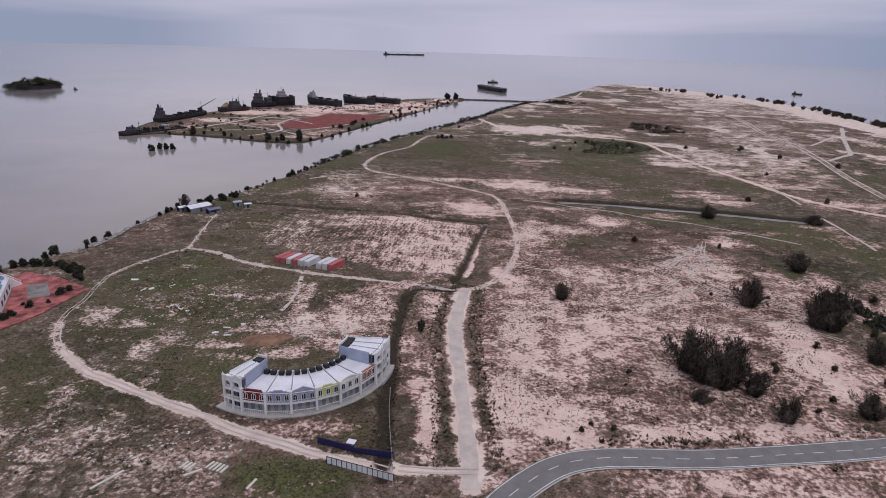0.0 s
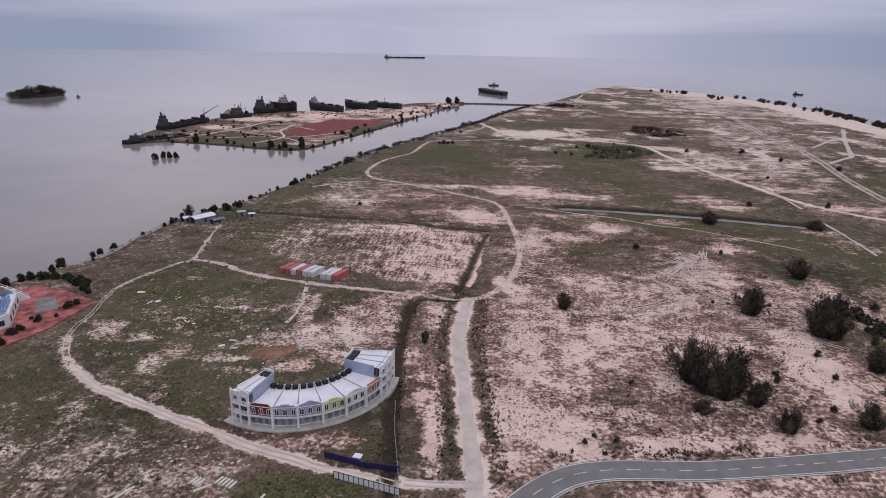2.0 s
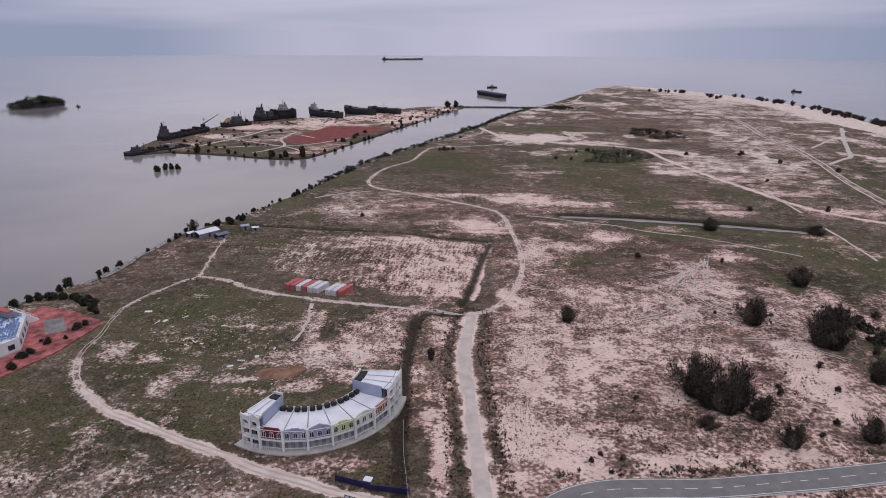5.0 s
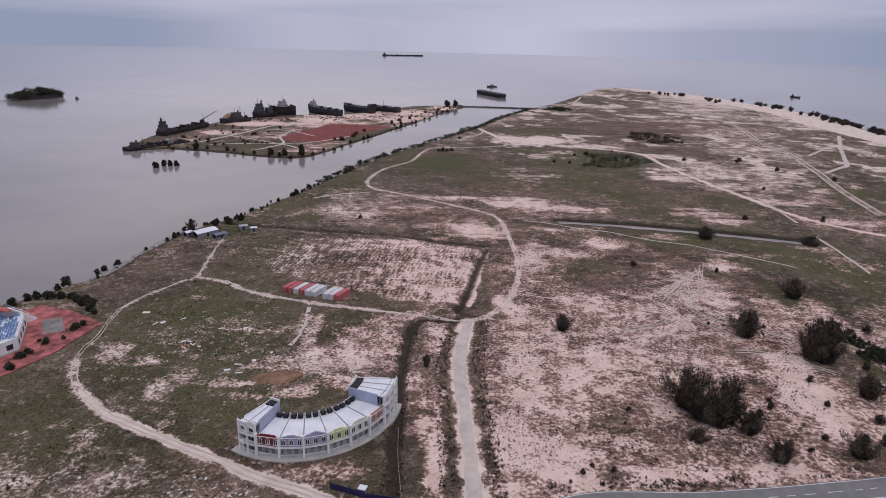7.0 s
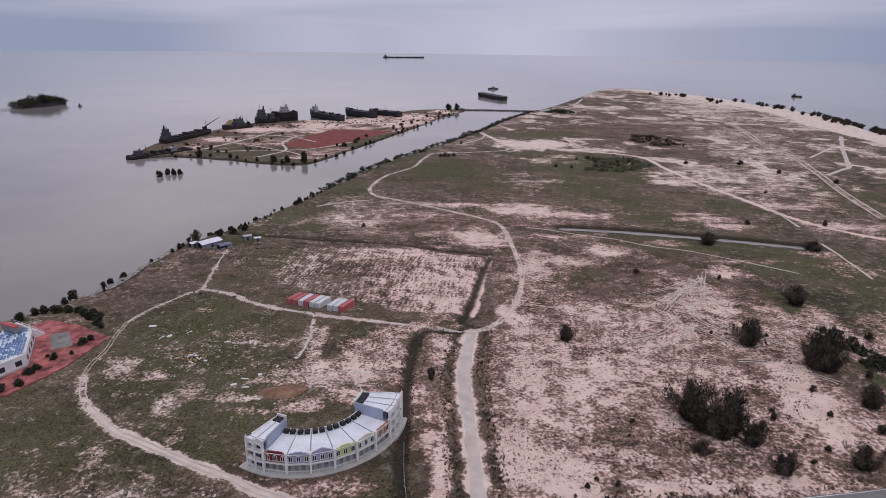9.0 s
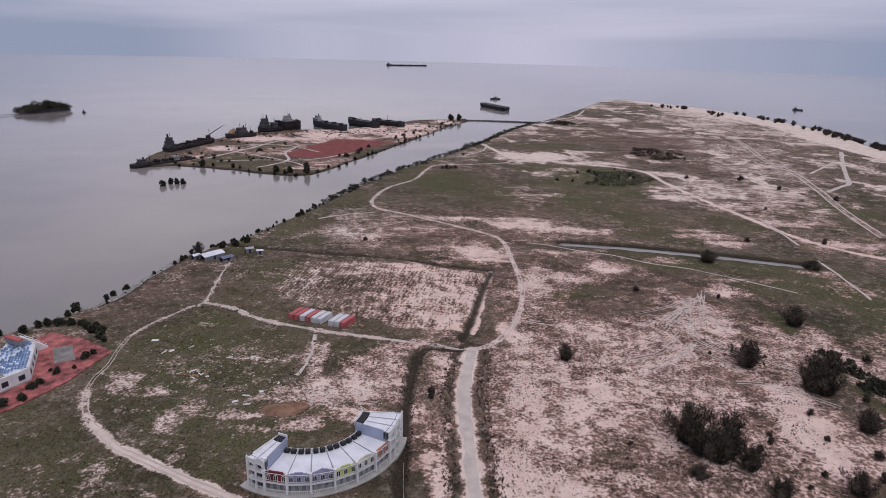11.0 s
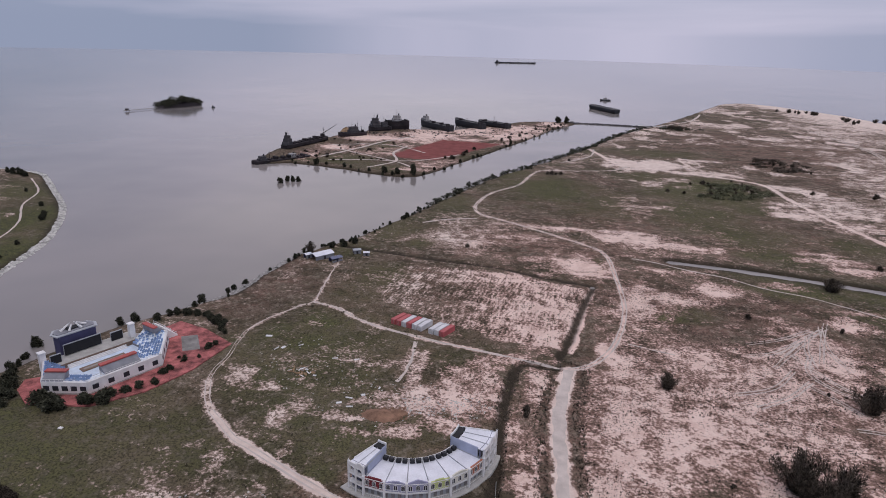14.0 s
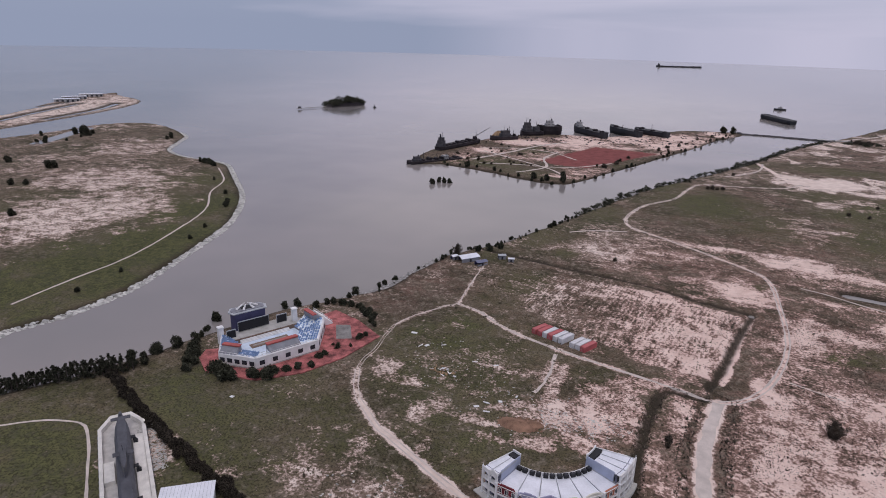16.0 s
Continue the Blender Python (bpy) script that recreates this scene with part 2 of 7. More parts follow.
# ---------------------------------------------------------------- plan of the land
LAND = 1.3
SHORE_MAIN = spline([(-420, -120), (-300, 40), (-240, 112), (-219, 150), (-206, 186), (-191, 223), (-173, 249), (-161, 268), (-157, 302), (-151, 339),
                     (-136, 363), (-122, 397), (-111, 430), (-90, 499), (-77, 543), (-53, 608), (-7, 703), (41, 813), (89, 945), (135, 1038),
                     (223, 1221), (310, 1425), (372, 1560), (432, 1604), (488, 1556), (528, 1475), (565, 1402), (585, 1308), (600, 1213), (614, 1141),
                     (613, 1049), (600, 948), (580, 824), (600, 600), (700, 200), (800, -300), (300, -500), (-300, -400)], 12, True)
ISLAND = spline([(-300, 590), (-273, 601), (-213, 587), (-165, 570), (-134, 572), (-119, 603), (-95, 676), (-65, 767), (-27, 885), (-9, 957), (24, 1034),
                 (25, 1068), (-10, 1066), (-60, 1042), (-95, 988), (-156, 905), (-203, 896), (-250, 872), (-290, 805), (-306, 746), (-322, 660)], 10, True)
BANK = spline([(x + 8, y) for x, y in [(-300, 60), (-292, 148), (-286, 165), (-284, 201), (-294, 239), (-307, 279), (-323, 322), (-364, 383), (-419, 437), (-472, 484), (-500, 489),
               (-545, 494), (-581, 513), (-600, 540), (-615, 562), (-642, 598), (-736, 648), (-785, 646), (-810, 600), (-800, 520), (-820, 430), (-950, 330), (-900, -100), (-500, -200)]], 10, True)
SPIT = spline([(-980, 560), (-1108, 763), (-1171, 932), (-1120, 905), (-1000, 852), (-930, 730), (-880, 560), (-870, 470), (-1000, 400)], 14, True)

TRACK_NEAR = spline([(8, 112), (7, 143), (6, 165), (5, 190), (7, 211), (9, 226)], 2.5)
TRACK_MAIN = spline([(9, 226), (20, 235), (30, 257), (37, 294), (36, 342), (33, 377), (24, 393), (-4, 416),
                     (-39, 442), (-56, 454), (-62, 479), (-54, 524), (-33, 564), (-24, 612), (-13, 637), (22, 647), (58, 662), (76, 690)], 3)
TRACK_LOOP = spline([(10, 118), (-8, 118), (-27, 122), (-34, 125), (-42, 128), (-50, 131), (-59, 136), (-68, 140), (-78, 145), (-88, 150), (-100, 156), (-109, 163), (-115, 168), (-121, 176), (-127, 187)], 3)
TRACK_LINK = spline([(-127, 187), (-129, 196), (-129, 205.5), (-131.5, 218), (-132.8, 230)], 3)
TRACK_SHORE = spline([(-132.8, 230), (-130.2, 241), (-124, 254), (-120, 262), (-116, 267), (-119, 290), (-121, 305), (-123, 324)], 3)
TRACK_MID = spline([(-116, 267), (-102, 262), (-86, 251), (-66, 243), (-46, 238), (-22, 233), (-1, 229), (7, 227)], 3)
TRACK_SAND = spline([(37, 803), (51, 753), (67, 701), (103, 683), (153, 661), (190, 642), (201, 619), (203, 574), (213, 507), (225, 451), (233, 411), (251, 377), (290, 345)], 4)
TRACK_EAST = spline([(298, 411), (314, 481), (338, 562), (361, 655), (369, 734), (406, 896), (400, 1100)], 5)
DITCH_A = spline([(-12, 115), (-14, 142), (-14, 159), (-15, 185), (-14.2, 208), (-10.6, 226.5), (-3, 227.2), (4, 227)], 3)
DITCH_B = spline([(-134, 355), (-98, 349), (-64, 343), (-31, 339), (-3, 329), (23, 323)], 4)
DITCH_C = spline([(23, 323), (15, 285), (10, 256), (5, 236)], 3)
RIDGE = spline([(22, 318), (17, 290), (13, 262), (10, 242)], 3)
POND = spline([(-727, 465), (-757, 520), (-787, 575)], 6)
CHANNELS = [spline([(-930, 540), (-985, 640), (-1045, 760)], 12), spline([(-960, 510), (-1030, 640), (-1090, 790)], 12), spline([(-905, 600), (-950, 720), (-1000, 800)], 12)]
CANAL = spline([(73, 377), (108, 372), (140, 365), (171, 357), (212, 344)], 4)


def signed_land(x, y):
    """Metres inside the land (positive) or out to sea (negative)."""
    best = np.full(x.shape, -1e9)
    for poly in (SHORE_MAIN, ISLAND, BANK, SPIT):
        d = dist_line(x, y, poly, True)
        best = np.maximum(best, np.where(inside(x, y, poly), d, -d))
    return best


def land_height(x, y, full=False):
    s = signed_land(x, y) + (vnoise(x, y, 14, 5) - 0.5) * 5
    h = -3 + smooth01(-6, 5, s) * (3 + LAND)
    h = h + smooth01(4, 30, s) * (vnoise(x, y, 40, 9) - 0.5) * 0.7 + smooth01(2, 10, s) * (vnoise(x, y, 6, 19) - 0.5) * 0.25
    for line, w, depth in ((DITCH_A, 1.7, 1.0), (DITCH_B, 1.7, 0.9), (DITCH_C, 1.7, 0.9), (CANAL, 3.6, 2.6), (POND, 9.0, 2.6), *((c, 5.0, 2.4) for c in CHANNELS)):
        d = dist_line(x, y, line)
        h = h - depth * (1 - smooth01(w * 0.5, w * 1.5, d))
    return (h, s) if full else h


# ---------------------------------------------------------------- the ground sheet: a fan that is finest where it is seen
ang = np.concatenate([np.linspace(-180, -76, 40, endpoint=False), np.linspace(-76, 44, 760, endpoint=False), np.linspace(44, 180, 50, endpoint=False)])
rad = np.concatenate([[2, 30, 60], np.geomspace(85, 1900, 520), np.geomspace(2200, 4980, 6)])
ga, gr = np.meshgrid(np.radians(ang), rad)
gx, gy = gr * np.sin(ga), gr * np.cos(ga)
gh, gs = land_height(gx.ravel(), gy.ravel(), True)
gx, gy = gx.ravel(), gy.ravel()


def blobs(x, y, rows, seed=3):
    """Soft patches (x, y, radius along x, radius along y, weight) with ragged edges."""
    r = np.zeros(x.shape)
    wob = (vnoise(x, y, 18, seed, 5) - 0.5) * 1.5
    for bx, by, rx, ry, w in rows:
        d = np.sqrt(((x - bx) / rx) ** 2 + ((y - by) / ry) ** 2) + wob
        r = np.maximum(r, w * (1 - smooth01(0.2, 1.55, d)))
    return r


sand_near_patches = [(27, 143, 19, 20, 0.97), (29, 194, 14, 18, 0.9), (39, 176, 21, 23, 0.7), (69, 196, 27, 29, 0.66), (68, 168, 13, 11, 0.92), (55, 196, 6, 10,
    0.9), (42, 213, 18, 15, 0.62), (77, 136, 34, 8, 0.8), (117, 176, 10, 26, 0.95), (119, 217, 14, 17, 0.68), (125, 199, 11, 15, 0.85), (117, 262, 16, 36,
    0.74), (93, 230, 21, 18, 0.66), (66, 243, 27, 20, 0.66), (155, 234, 10, 17, 0.6), (162, 214, 7, 39, 0.85), (69, 219, 23, 11, 0.6), (48, 307, 14, 24, 0.66)]
sand_near_more = [(86, 331, 20, 11, 0.78), (140, 299, 9, 10, 0.8), (31, 232, 7, 24, 0.7), (26, 244, 6, 11, 1.0), (-2, 142, 3, 25, 0.9), (-6, 164, 3, 17, 0.62), (-3, 210, 5, 15, 0.62)]
sand_field_patches = [(-30, 213, 11, 21, 0.66), (-45, 191, 12, 12, 0.72), (-20, 198, 6, 18, 0.6), (-51, 207, 3, 26, 0.62), (-73, 176, 6, 4, 0.7), (-62, 168, 7,
    3, 0.62), (-86, 179, 6, 6, 0.66), (-117, 195, 5, 9, 0.66), (-91, 170, 5, 8, 0.6), (-81, 155, 4, 6, 0.55), (-107, 188, 11, 4, 0.45), (-55, 190, 8, 5, 0.62),
    (-56, 222, 4, 17, 0.5), (-72, 216, 11, 5, 0.42), (-20, 229, 14, 6, 0.55), (-85, 123, 6, 8, 0.46), (-72, 113, 10, 6, 0.42), (-58, 122, 10, 9, 0.4)]
sand_field_more = [(-99, 133, 7, 6, 0.42), (-60, 110, 13, 6, 0.44), (9, 115, 8, 4, 1.0), (-30, 132, 11, 5, 0.5)]
sand_mid_patches = [(-57, 312, 18, 10, 0.55), (-73, 302, 15, 7, 0.5), (13, 349, 17, 17, 0.66), (44, 426, 37, 12, 0.72), (65, 408, 28, 11, 0.66), (12, 428, 20,
    8, 0.6), (-26, 399, 23, 9, 0.5), (91, 401, 23, 6, 0.6), (-54, 383, 18, 11, 0.45), (-10, 359, 14, 7, 0.5), (66, 356, 21, 6, 0.5), (126, 348, 17, 7, 0.45),
    (157, 318, 26, 4, 0.5), (208, 333, 13, 7, 0.5), (211, 306, 19, 11, 0.45)]
sand_far_patches = [(101, 702, 40, 35, 1.6), (71, 722, 17, 18, 1.4), (158, 672, 39, 16, 0.85), (221, 620, 30, 18, 0.8), (241, 571, 34, 25, 0.7), (217, 522, 26,
    10, 0.66), (233, 491, 29, 17, 0.7), (251, 439, 31, 12, 0.7), (261, 389, 24, 12, 0.7), (292, 567, 34, 19, 0.55), (304, 714, 42, 19, 0.5), (312, 659, 39, 34,
    0.5), (267, 506, 20, 21, 0.6), (174, 401, 24, 8, 0.55), (181, 382, 15, 7, 0.6), (324, 782, 47, 17, 0.6), (303, 971, 48, 25, 0.8), (339, 924, 55, 23, 0.6)]
sand_far_more = [(263, 1101, 32, 31, 0.7), (202, 987, 38, 25, 0.6), (514, 993, 61, 56, 0.62), (523, 897, 55, 64, 0.6), (585, 1178, 112, 51, 0.7), (594, 1010,
    74, 60, 0.8), (575, 878, 46, 63, 0.9), (457, 710, 14, 64, 0.7), (86, 977, 55, 32, 0.6), (132, 1070, 41, 29, 0.7), (347, 682, 20, 22, 0.72), (449, 1099, 67,
    32, 0.7)]
green_patches = [(-105, 247, 14, 12, 1.0), (-104, 224, 12, 17, 1.0), (-121, 232, 9, 11, 0.8), (-80, 201, 12, 10, 0.5), (-68, 162, 12, 12, 0.7), (149, 604, 47,
    48, 1.0), (152, 549, 27, 40, 0.7), (98, 635, 36, 25, 0.6), (-86, 371, 10, 13, 0.8), (-96, 309, 18, 20, 0.6), (154, 209, 4, 94, 0.9), (189, 304, 37, 21,
    0.7), (177, 341, 41, 15, 0.7), (135, 362, 47, 10, 0.6), (28, 362, 14, 7, 0.5), (-21, 132, 9, 9, 0.5), (-97, 284, 14, 17, 0.4), (308, 480, 29, 51, 0.45)]
green_more = [(-92, 215, 46, 42, 0.55), (-72, 172, 48, 26, 0.45), (-35, 225, 30, 14, 0.3), (112, 585, 34, 31, 0.5), (-123, 349, 20, 15, 0.6), (69, 296, 12, 11, 0.5), (-16, 554, 31, 58, 0.35), (-31, 114.5, 12, 6, 2.2), (-65, 146, 6, 6, 0.7),
    (27, 489, 32, 22, 0.4), (-61, 227, 11, 8, 0.4)]
dark_patches = [(96, 289, 35, 23, 0.8), (69, 322, 16, 10, 0.5), (-137, 252, 17, 27, 0.9), (-129, 281, 11, 17, 0.8), (41, 561, 48, 53, 0.8), (-5, 530, 45, 84,
    0.75), (234, 903, 62, 90, 0.8), (158, 888, 51, 71, 0.7), (257, 771, 45, 79, 0.9), (353, 575, 35, 72, 0.75), (251, 465, 18, 18, 0.4), (351, 504, 20, 58,
    0.7), (-104, 351, 23, 20, 0.8), (-56, 343, 20, 9, 0.6), (-120, 153, 16, 22, 0.8), (-103, 166, 10, 11, 0.6), (-21, 132, 10, 9, 0.8), (124, 460, 31, 20, 0.6)]
dark_more = [(141, 428, 25, 18, 0.6), (72, 483, 28, 22, 0.7), (170, 279, 26, 23, 0.6), (120, 479, 37, 31, 0.6), (11, 283, 7, 66, 0.6), (-17, 188, 3, 26, 0.6),
    (180, 486, 24, 23, 0.6)]
sand_west = [(-430, 290, 60, 80, 0.62), (-500, 380, 70, 60, 0.55), (-1000, 700, 240, 240, 0.75), (-620, 500, 70, 60, 0.45), (-98, 124, 22, 12, 0.36),
             (-70, 120, 16, 9, 0.36), (-158, 108, 10, 14, 0.5), (-60, 905, 170, 80, 0.80), (-160, 810, 100, 60, 0.72), (-200, 690, 70, 40, 0.5), (-275, 670, 20, 60, 0.5), (-120, 640, 30, 30, 0.4)]
sand_island = [(-232, 795, 45, 30, 1.1), (-175, 835, 45, 40, 1.1), (-120, 893, 50, 40, 1.1), (-60, 955, 45, 40, 1.1), (-4, 1016, 30, 30, 1.1), (-72, 850, 26, 36, 0.95), (-112, 795, 26, 12, 0.8), (-150, 602, 22, 8, 0.8), (-262, 700, 22, 26, 0.7)]
sand_beach = [(-38, 192, 18, 12, 0.7), (-24, 208, 12, 22, 0.66), (-58, 186, 14, 5, 0.66), (500, 1290, 70, 260, 0.8), (575, 950, 50, 240, 0.9), (430, 1100, 90, 200, 0.5), (350, 700, 40, 120, 0.45), (320, 1430, 50, 160, 0.55)]
green_west = [(-175, 140, 40, 26, 0.9), (-120, 150, 40, 22, 0.6), (-150, 122, 40, 20, 0.7), (-95, 205, 30, 30, 0.5), (-195, 95, 45, 32, 1.0), (-150, 165, 22, 30, 0.6), (-322, 230, 42, 130, 1.3), (-360, 350, 40, 60, 1.1), (-430, 410, 40, 40, 0.8), (-120, 410, 30, 40, 0.6), (-170, 130, 24, 16, 0.6), (-230, 640, 30, 30, 0.7),
              (-170, 600, 40, 15, 0.6), (-210, 720, 20, 40, 0.6), (-240, 620, 50, 12, 0.7), (-90, 690, 14, 40, 0.5)]
dark_west = [(22, 130, 9, 5, 1.0), (60, 133, 26, 3, 0.8), (100, 137, 26, 4, 0.8), (-120, 140, 40, 16, 0.8), (-170, 150, 20, 14, 0.6), (-150, 300, 14, 45, 0.9), (-140, 150, 40, 20, 0.5), (-22, 140, 22, 10, 0.8), (-57, 178, 10, 5, 0.8), (-230, 600, 60, 8, 0.7), (-110, 700, 8, 70, 0.6), (-180, 640, 50, 10, 0.5), (-220, 660, 30, 8, 0.6)]
green_mid = [(-400, 330, 70, 80, 0.5), (-480, 300, 60, 60, 0.35), (-8, 548, 44, 54, 0.9), (112, 497, 34, 64, 0.75), (134, 444, 31, 41, 0.7), (109, 584, 29, 34, 0.8), (-46, 616, 22, 29, 0.8), (-88, 483, 21, 27, 0.6), (140, 340, 53, 10, 0.8), (180, 314, 31, 20, 0.8), (206, 293, 18, 31, 0.8),
             (138, 404, 39, 10, 0.7), (59, 289, 11, 6, 0.9), (116, 786, 67, 26, 0.6), (318, 485, 19, 39, 0.8), (208, 437, 22, 19, 0.6), (40, 520, 29, 46, 0.6), (-101, 541, 20, 20, 0.6), (208, 334, 20, 12, 0.7)]
dark_mid = [(62, 487, 30, 21, 0.9), (82, 290, 21, 12, 0.9), (259, 664, 54, 41, 0.8), (42, 649, 24, 32, 0.5), (401, 682, 30, 46, 0.6), (-31, 487, 18, 21, 0.6), (102, 288, 9, 11, 0.6), (361, 544, 21, 58, 0.7), (-17, 516, 29, 30, 0.6)]
sand_mid_more = [(4, 430, 21, 6, 0.8), (50, 418, 24, 13, 0.95), (83, 407, 26, 7, 0.85), (17, 355, 17, 18, 0.9), (-1, 335, 11, 5, 0.7), (59, 313, 24, 10, 0.72), (43, 301, 7, 15, 0.85), (188, 514, 23, 11, 0.85), (206, 556, 21, 11, 0.75),
                 (233, 532, 40, 19, 0.75), (282, 538, 41, 43, 0.62), (180, 386, 20, 6, 0.8), (167, 414, 16, 5, 0.6), (142, 301, 12, 8, 0.75), (121, 274, 16, 15, 0.75), (-55, 386, 27, 12, 0.58)]
sand_debris = [(-70, 175, 13, 3, 0.8), (-48, 171, 12, 6, 0.7), (-34, 178, 10, 8, 0.75), (-30, 188, 7, 8, 0.75), (-46, 187, 8, 5, 0.7)]
base_cover = 0.13 + 0.02 * smooth01(300, 700, gy) * smooth01(-140, 0, gx) + 0.5 * (vnoise(gx, gy, 75, 201) - 0.5) + 0.5 * (vnoise(gx, gy, 24, 203) - 0.5)
base_cover = base_cover + blobs(gx, gy, [(75, 190, 95, 85, 0.40), (70, 150, 70, 25, 0.2), (60, 290, 60, 50, 0.22), (-20, 390, 110, 40, 0.22), (20, 345, 60, 30, 0.2), (-60, 205, 60, 45, 0.12), (230, 480, 170, 220, 0.07), (80, 330, 90, 50, 0.10), (400, 850, 150, 200, 0.10)], 23)
a_sand = np.clip(base_cover, -0.15, 0.75)
a_green = np.maximum.reduce([blobs(gx, gy, rows_, 11) for rows_ in (green_patches, green_more, green_west, green_mid)])
a_dark = np.maximum.reduce([blobs(gx, gy, rows_, 17) for rows_ in (dark_patches, dark_more, dark_west, dark_mid)])
a_dark = np.maximum(a_dark, inside(gx, gy, ISLAND) * 0.75)
a_sand = a_sand - 0.75 * np.minimum(1, np.maximum(a_green, a_dark))
for rows_ in (sand_near_patches, sand_near_more, sand_field_patches, sand_field_more, sand_mid_patches, sand_far_patches, sand_far_more, sand_west, sand_beach, sand_island, sand_mid_more, sand_debris):
    bl = blobs(gx, gy, rows_) * (0.84 if rows_ in (sand_field_patches, sand_field_more) else 1.0)
    a_sand = np.maximum(a_sand, np.where(bl > 0.02, bl * 1.0 + 0.50 * (vnoise(gx, gy, 9, 207) - 0.5), -1))
a_sand = np.where(a_sand < 0.32, np.maximum(a_sand - (0.32 - a_sand) * 1.1, -0.42), a_sand)
# pale litter and bare crumbs scattered over the rough fields
litter = blobs(gx, gy, [(-75, 200, 62, 52, 1.0), (-75, 128, 60, 26, 1.0), (-50, 300, 70, 60, 0.9), (90, 300, 110, 45, 0.9), (20, 420, 120, 40, 0.8), (-140, 300, 25, 60, 0.7), (300, 620, 220, 260, 0.6)], 31)
a_sand = np.where(litter > 0.1, np.maximum(a_sand, litter * (0.22 + 1.0 * (vnoise(gx, gy, 13, 431, 4) - 0.5)) - 0.22), a_sand)
far_land = smooth01(380, 520, gy) * smooth01(20, 90, gx) * (1 - np.clip(np.maximum(a_green, a_dark), 0, 1) * 0.7)
far_streak = far_land * smooth01(0.56, 0.66, vnoise(gx, gy, 30, 301, 6))
a_sand = np.maximum(a_sand, np.where(far_streak > 0.08, far_streak * 0.85 - 0.05, -9))
loop_near = 1 - smooth01(1.5, 5.0, np.minimum(dist_line(gx, gy, TRACK_LOOP), dist_line(gx, gy, TRACK_NEAR)))
# weedy verges along the wide track
d_near = dist_line(gx, gy, TRACK_NEAR)
verge = smooth01(3.0, 4.4, d_near) * (1 - smooth01(5.5, 8.0, d_near)) * smooth01(0.36, 0.52, vnoise(gx, gy, 13, 401)) * smooth01(122, 128, gy)
a_dark = np.maximum(a_dark, verge)
a_sand = a_sand - 0.75 * verge
# ploughed field by the containers
PLOUGHED = np.array([(-88, 282), (-60, 262), (-23, 246), (6, 243), (13, 270), (20, 318), (-20, 330), (-62, 333), (-92, 325)])
edge_f = dist_line(gx, gy, PLOUGHED, True) * np.where(inside(gx, gy, PLOUGHED), 1, -1) + (vnoise(gx, gy, 6, 211) - 0.5) * 6
a_rows = smooth01(-1, 3, edge_f)
on_island = inside(gx, gy, ISLAND)
a_pale = np.clip(smooth01(330, 600, gy) + smooth01(-20, -80, gx), 0, 1) * (1 - 0.9 * on_island)
a_pale = np.maximum(a_pale, loop_near)
a_sand = a_sand + on_island * 1.1 * (vnoise(gx, gy, 22, 221) - 0.55)
a_brown = np.maximum(blobs(gx, gy, [(-20, 385, 100, 36, 1.0), (80, 310, 80, 50, 0.9), (-150, 295, 18, 55, 0.7), (60, 480, 110, 60, 0.9), (300, 850, 200, 240, 1.0), (150, 430, 90, 40, 0.8), (20, 580, 60, 60, 0.7), (-60, 300, 60, 45, 0.7), (-40, 200, 40, 50, 0.35), (180, 640, 60, 40, 0.7), (70, 200, 100, 80, 1.0), (-45, 130, 30, 20, 0.8)], 29), on_island * 0.35) * (1 - 0.9 * np.clip(a_green, 0, 1))
a_sand = np.where(a_rows > 0.03, np.maximum(a_sand, a_rows * (0.30 + 0.30 * smooth01(-75, -5, gx) + 0.85 * (vnoise(gx, gy, 19, 213) - 0.5))), a_sand)
# beach along the open shore
east = smooth01(350, 520, gx) * smooth01(500, 700, gy)
beach = 1.5 * east * (1 - smooth01(45, 110, gs + (vnoise(gx, gy, 60, 77) - .5) * 60))
a_sand = np.where(beach > 0.03, np.maximum(a_sand, beach), a_sand)
for line, w, k in ((TRACK_NEAR, 2.4, 1.4), (TRACK_MAIN, 1.2, 0.8), (TRACK_LOOP, 1.5, 0.6), (TRACK_LINK, 0.5, 0.25), (TRACK_SHORE, 0.8, 0.7), (TRACK_MID, 1.0, 0.9), (TRACK_SAND, 2.2, 1.1), (TRACK_EAST, 2.0, 0.45), (RIDGE, 1.4, 1.2)):
    d = dist_line(gx, gy, line) + (vnoise(gx, gy, 5, 31) - 0.5) * 2.4
    if line is TRACK_LOOP:
        k = 0.55 + 0.75 * (1 - smooth01(150, 182, gy))
    t_ = 1 - smooth01(w * 0.5, w * 1.8, d)
    a_sand = np.where(t_ > 0.03, np.maximum(a_sand, k * t_), a_sand)
a_mud = np.zeros(gx.shape)
for line, w in (*((c, 14.0) for c in CHANNELS), (DITCH_A, 2.3), (DITCH_B, 2.4), (DITCH_C, 2.4), (CANAL, 9.0)):
    d = dist_line(gx, gy, line) + (vnoise(gx, gy, 4, 41) - 0.5) * 2
    a_mud = np.maximum(a_mud, 1 - smooth01(w * 0.4, w * 1.2, d))
a_mud = np.maximum(a_mud, 1 - smooth01(1, 7, gs))
a_mud = a_mud * (1 - east)
red_field = inside(gx, gy, np.array([(-186, 676), (-148, 805), (-70, 795), (-97, 735), (-130, 658), (-167, 662)]))
a_red = red_field * 1.0



def zat(x, y):
    """Height of the ground sheet at a place."""
    i = int(np.argmin(np.abs(rad - math.hypot(x, y))))
    j = int(np.argmin(np.abs(ang - math.degrees(math.atan2(x, y)))))
    return float(gh[i * len(ang) + j])


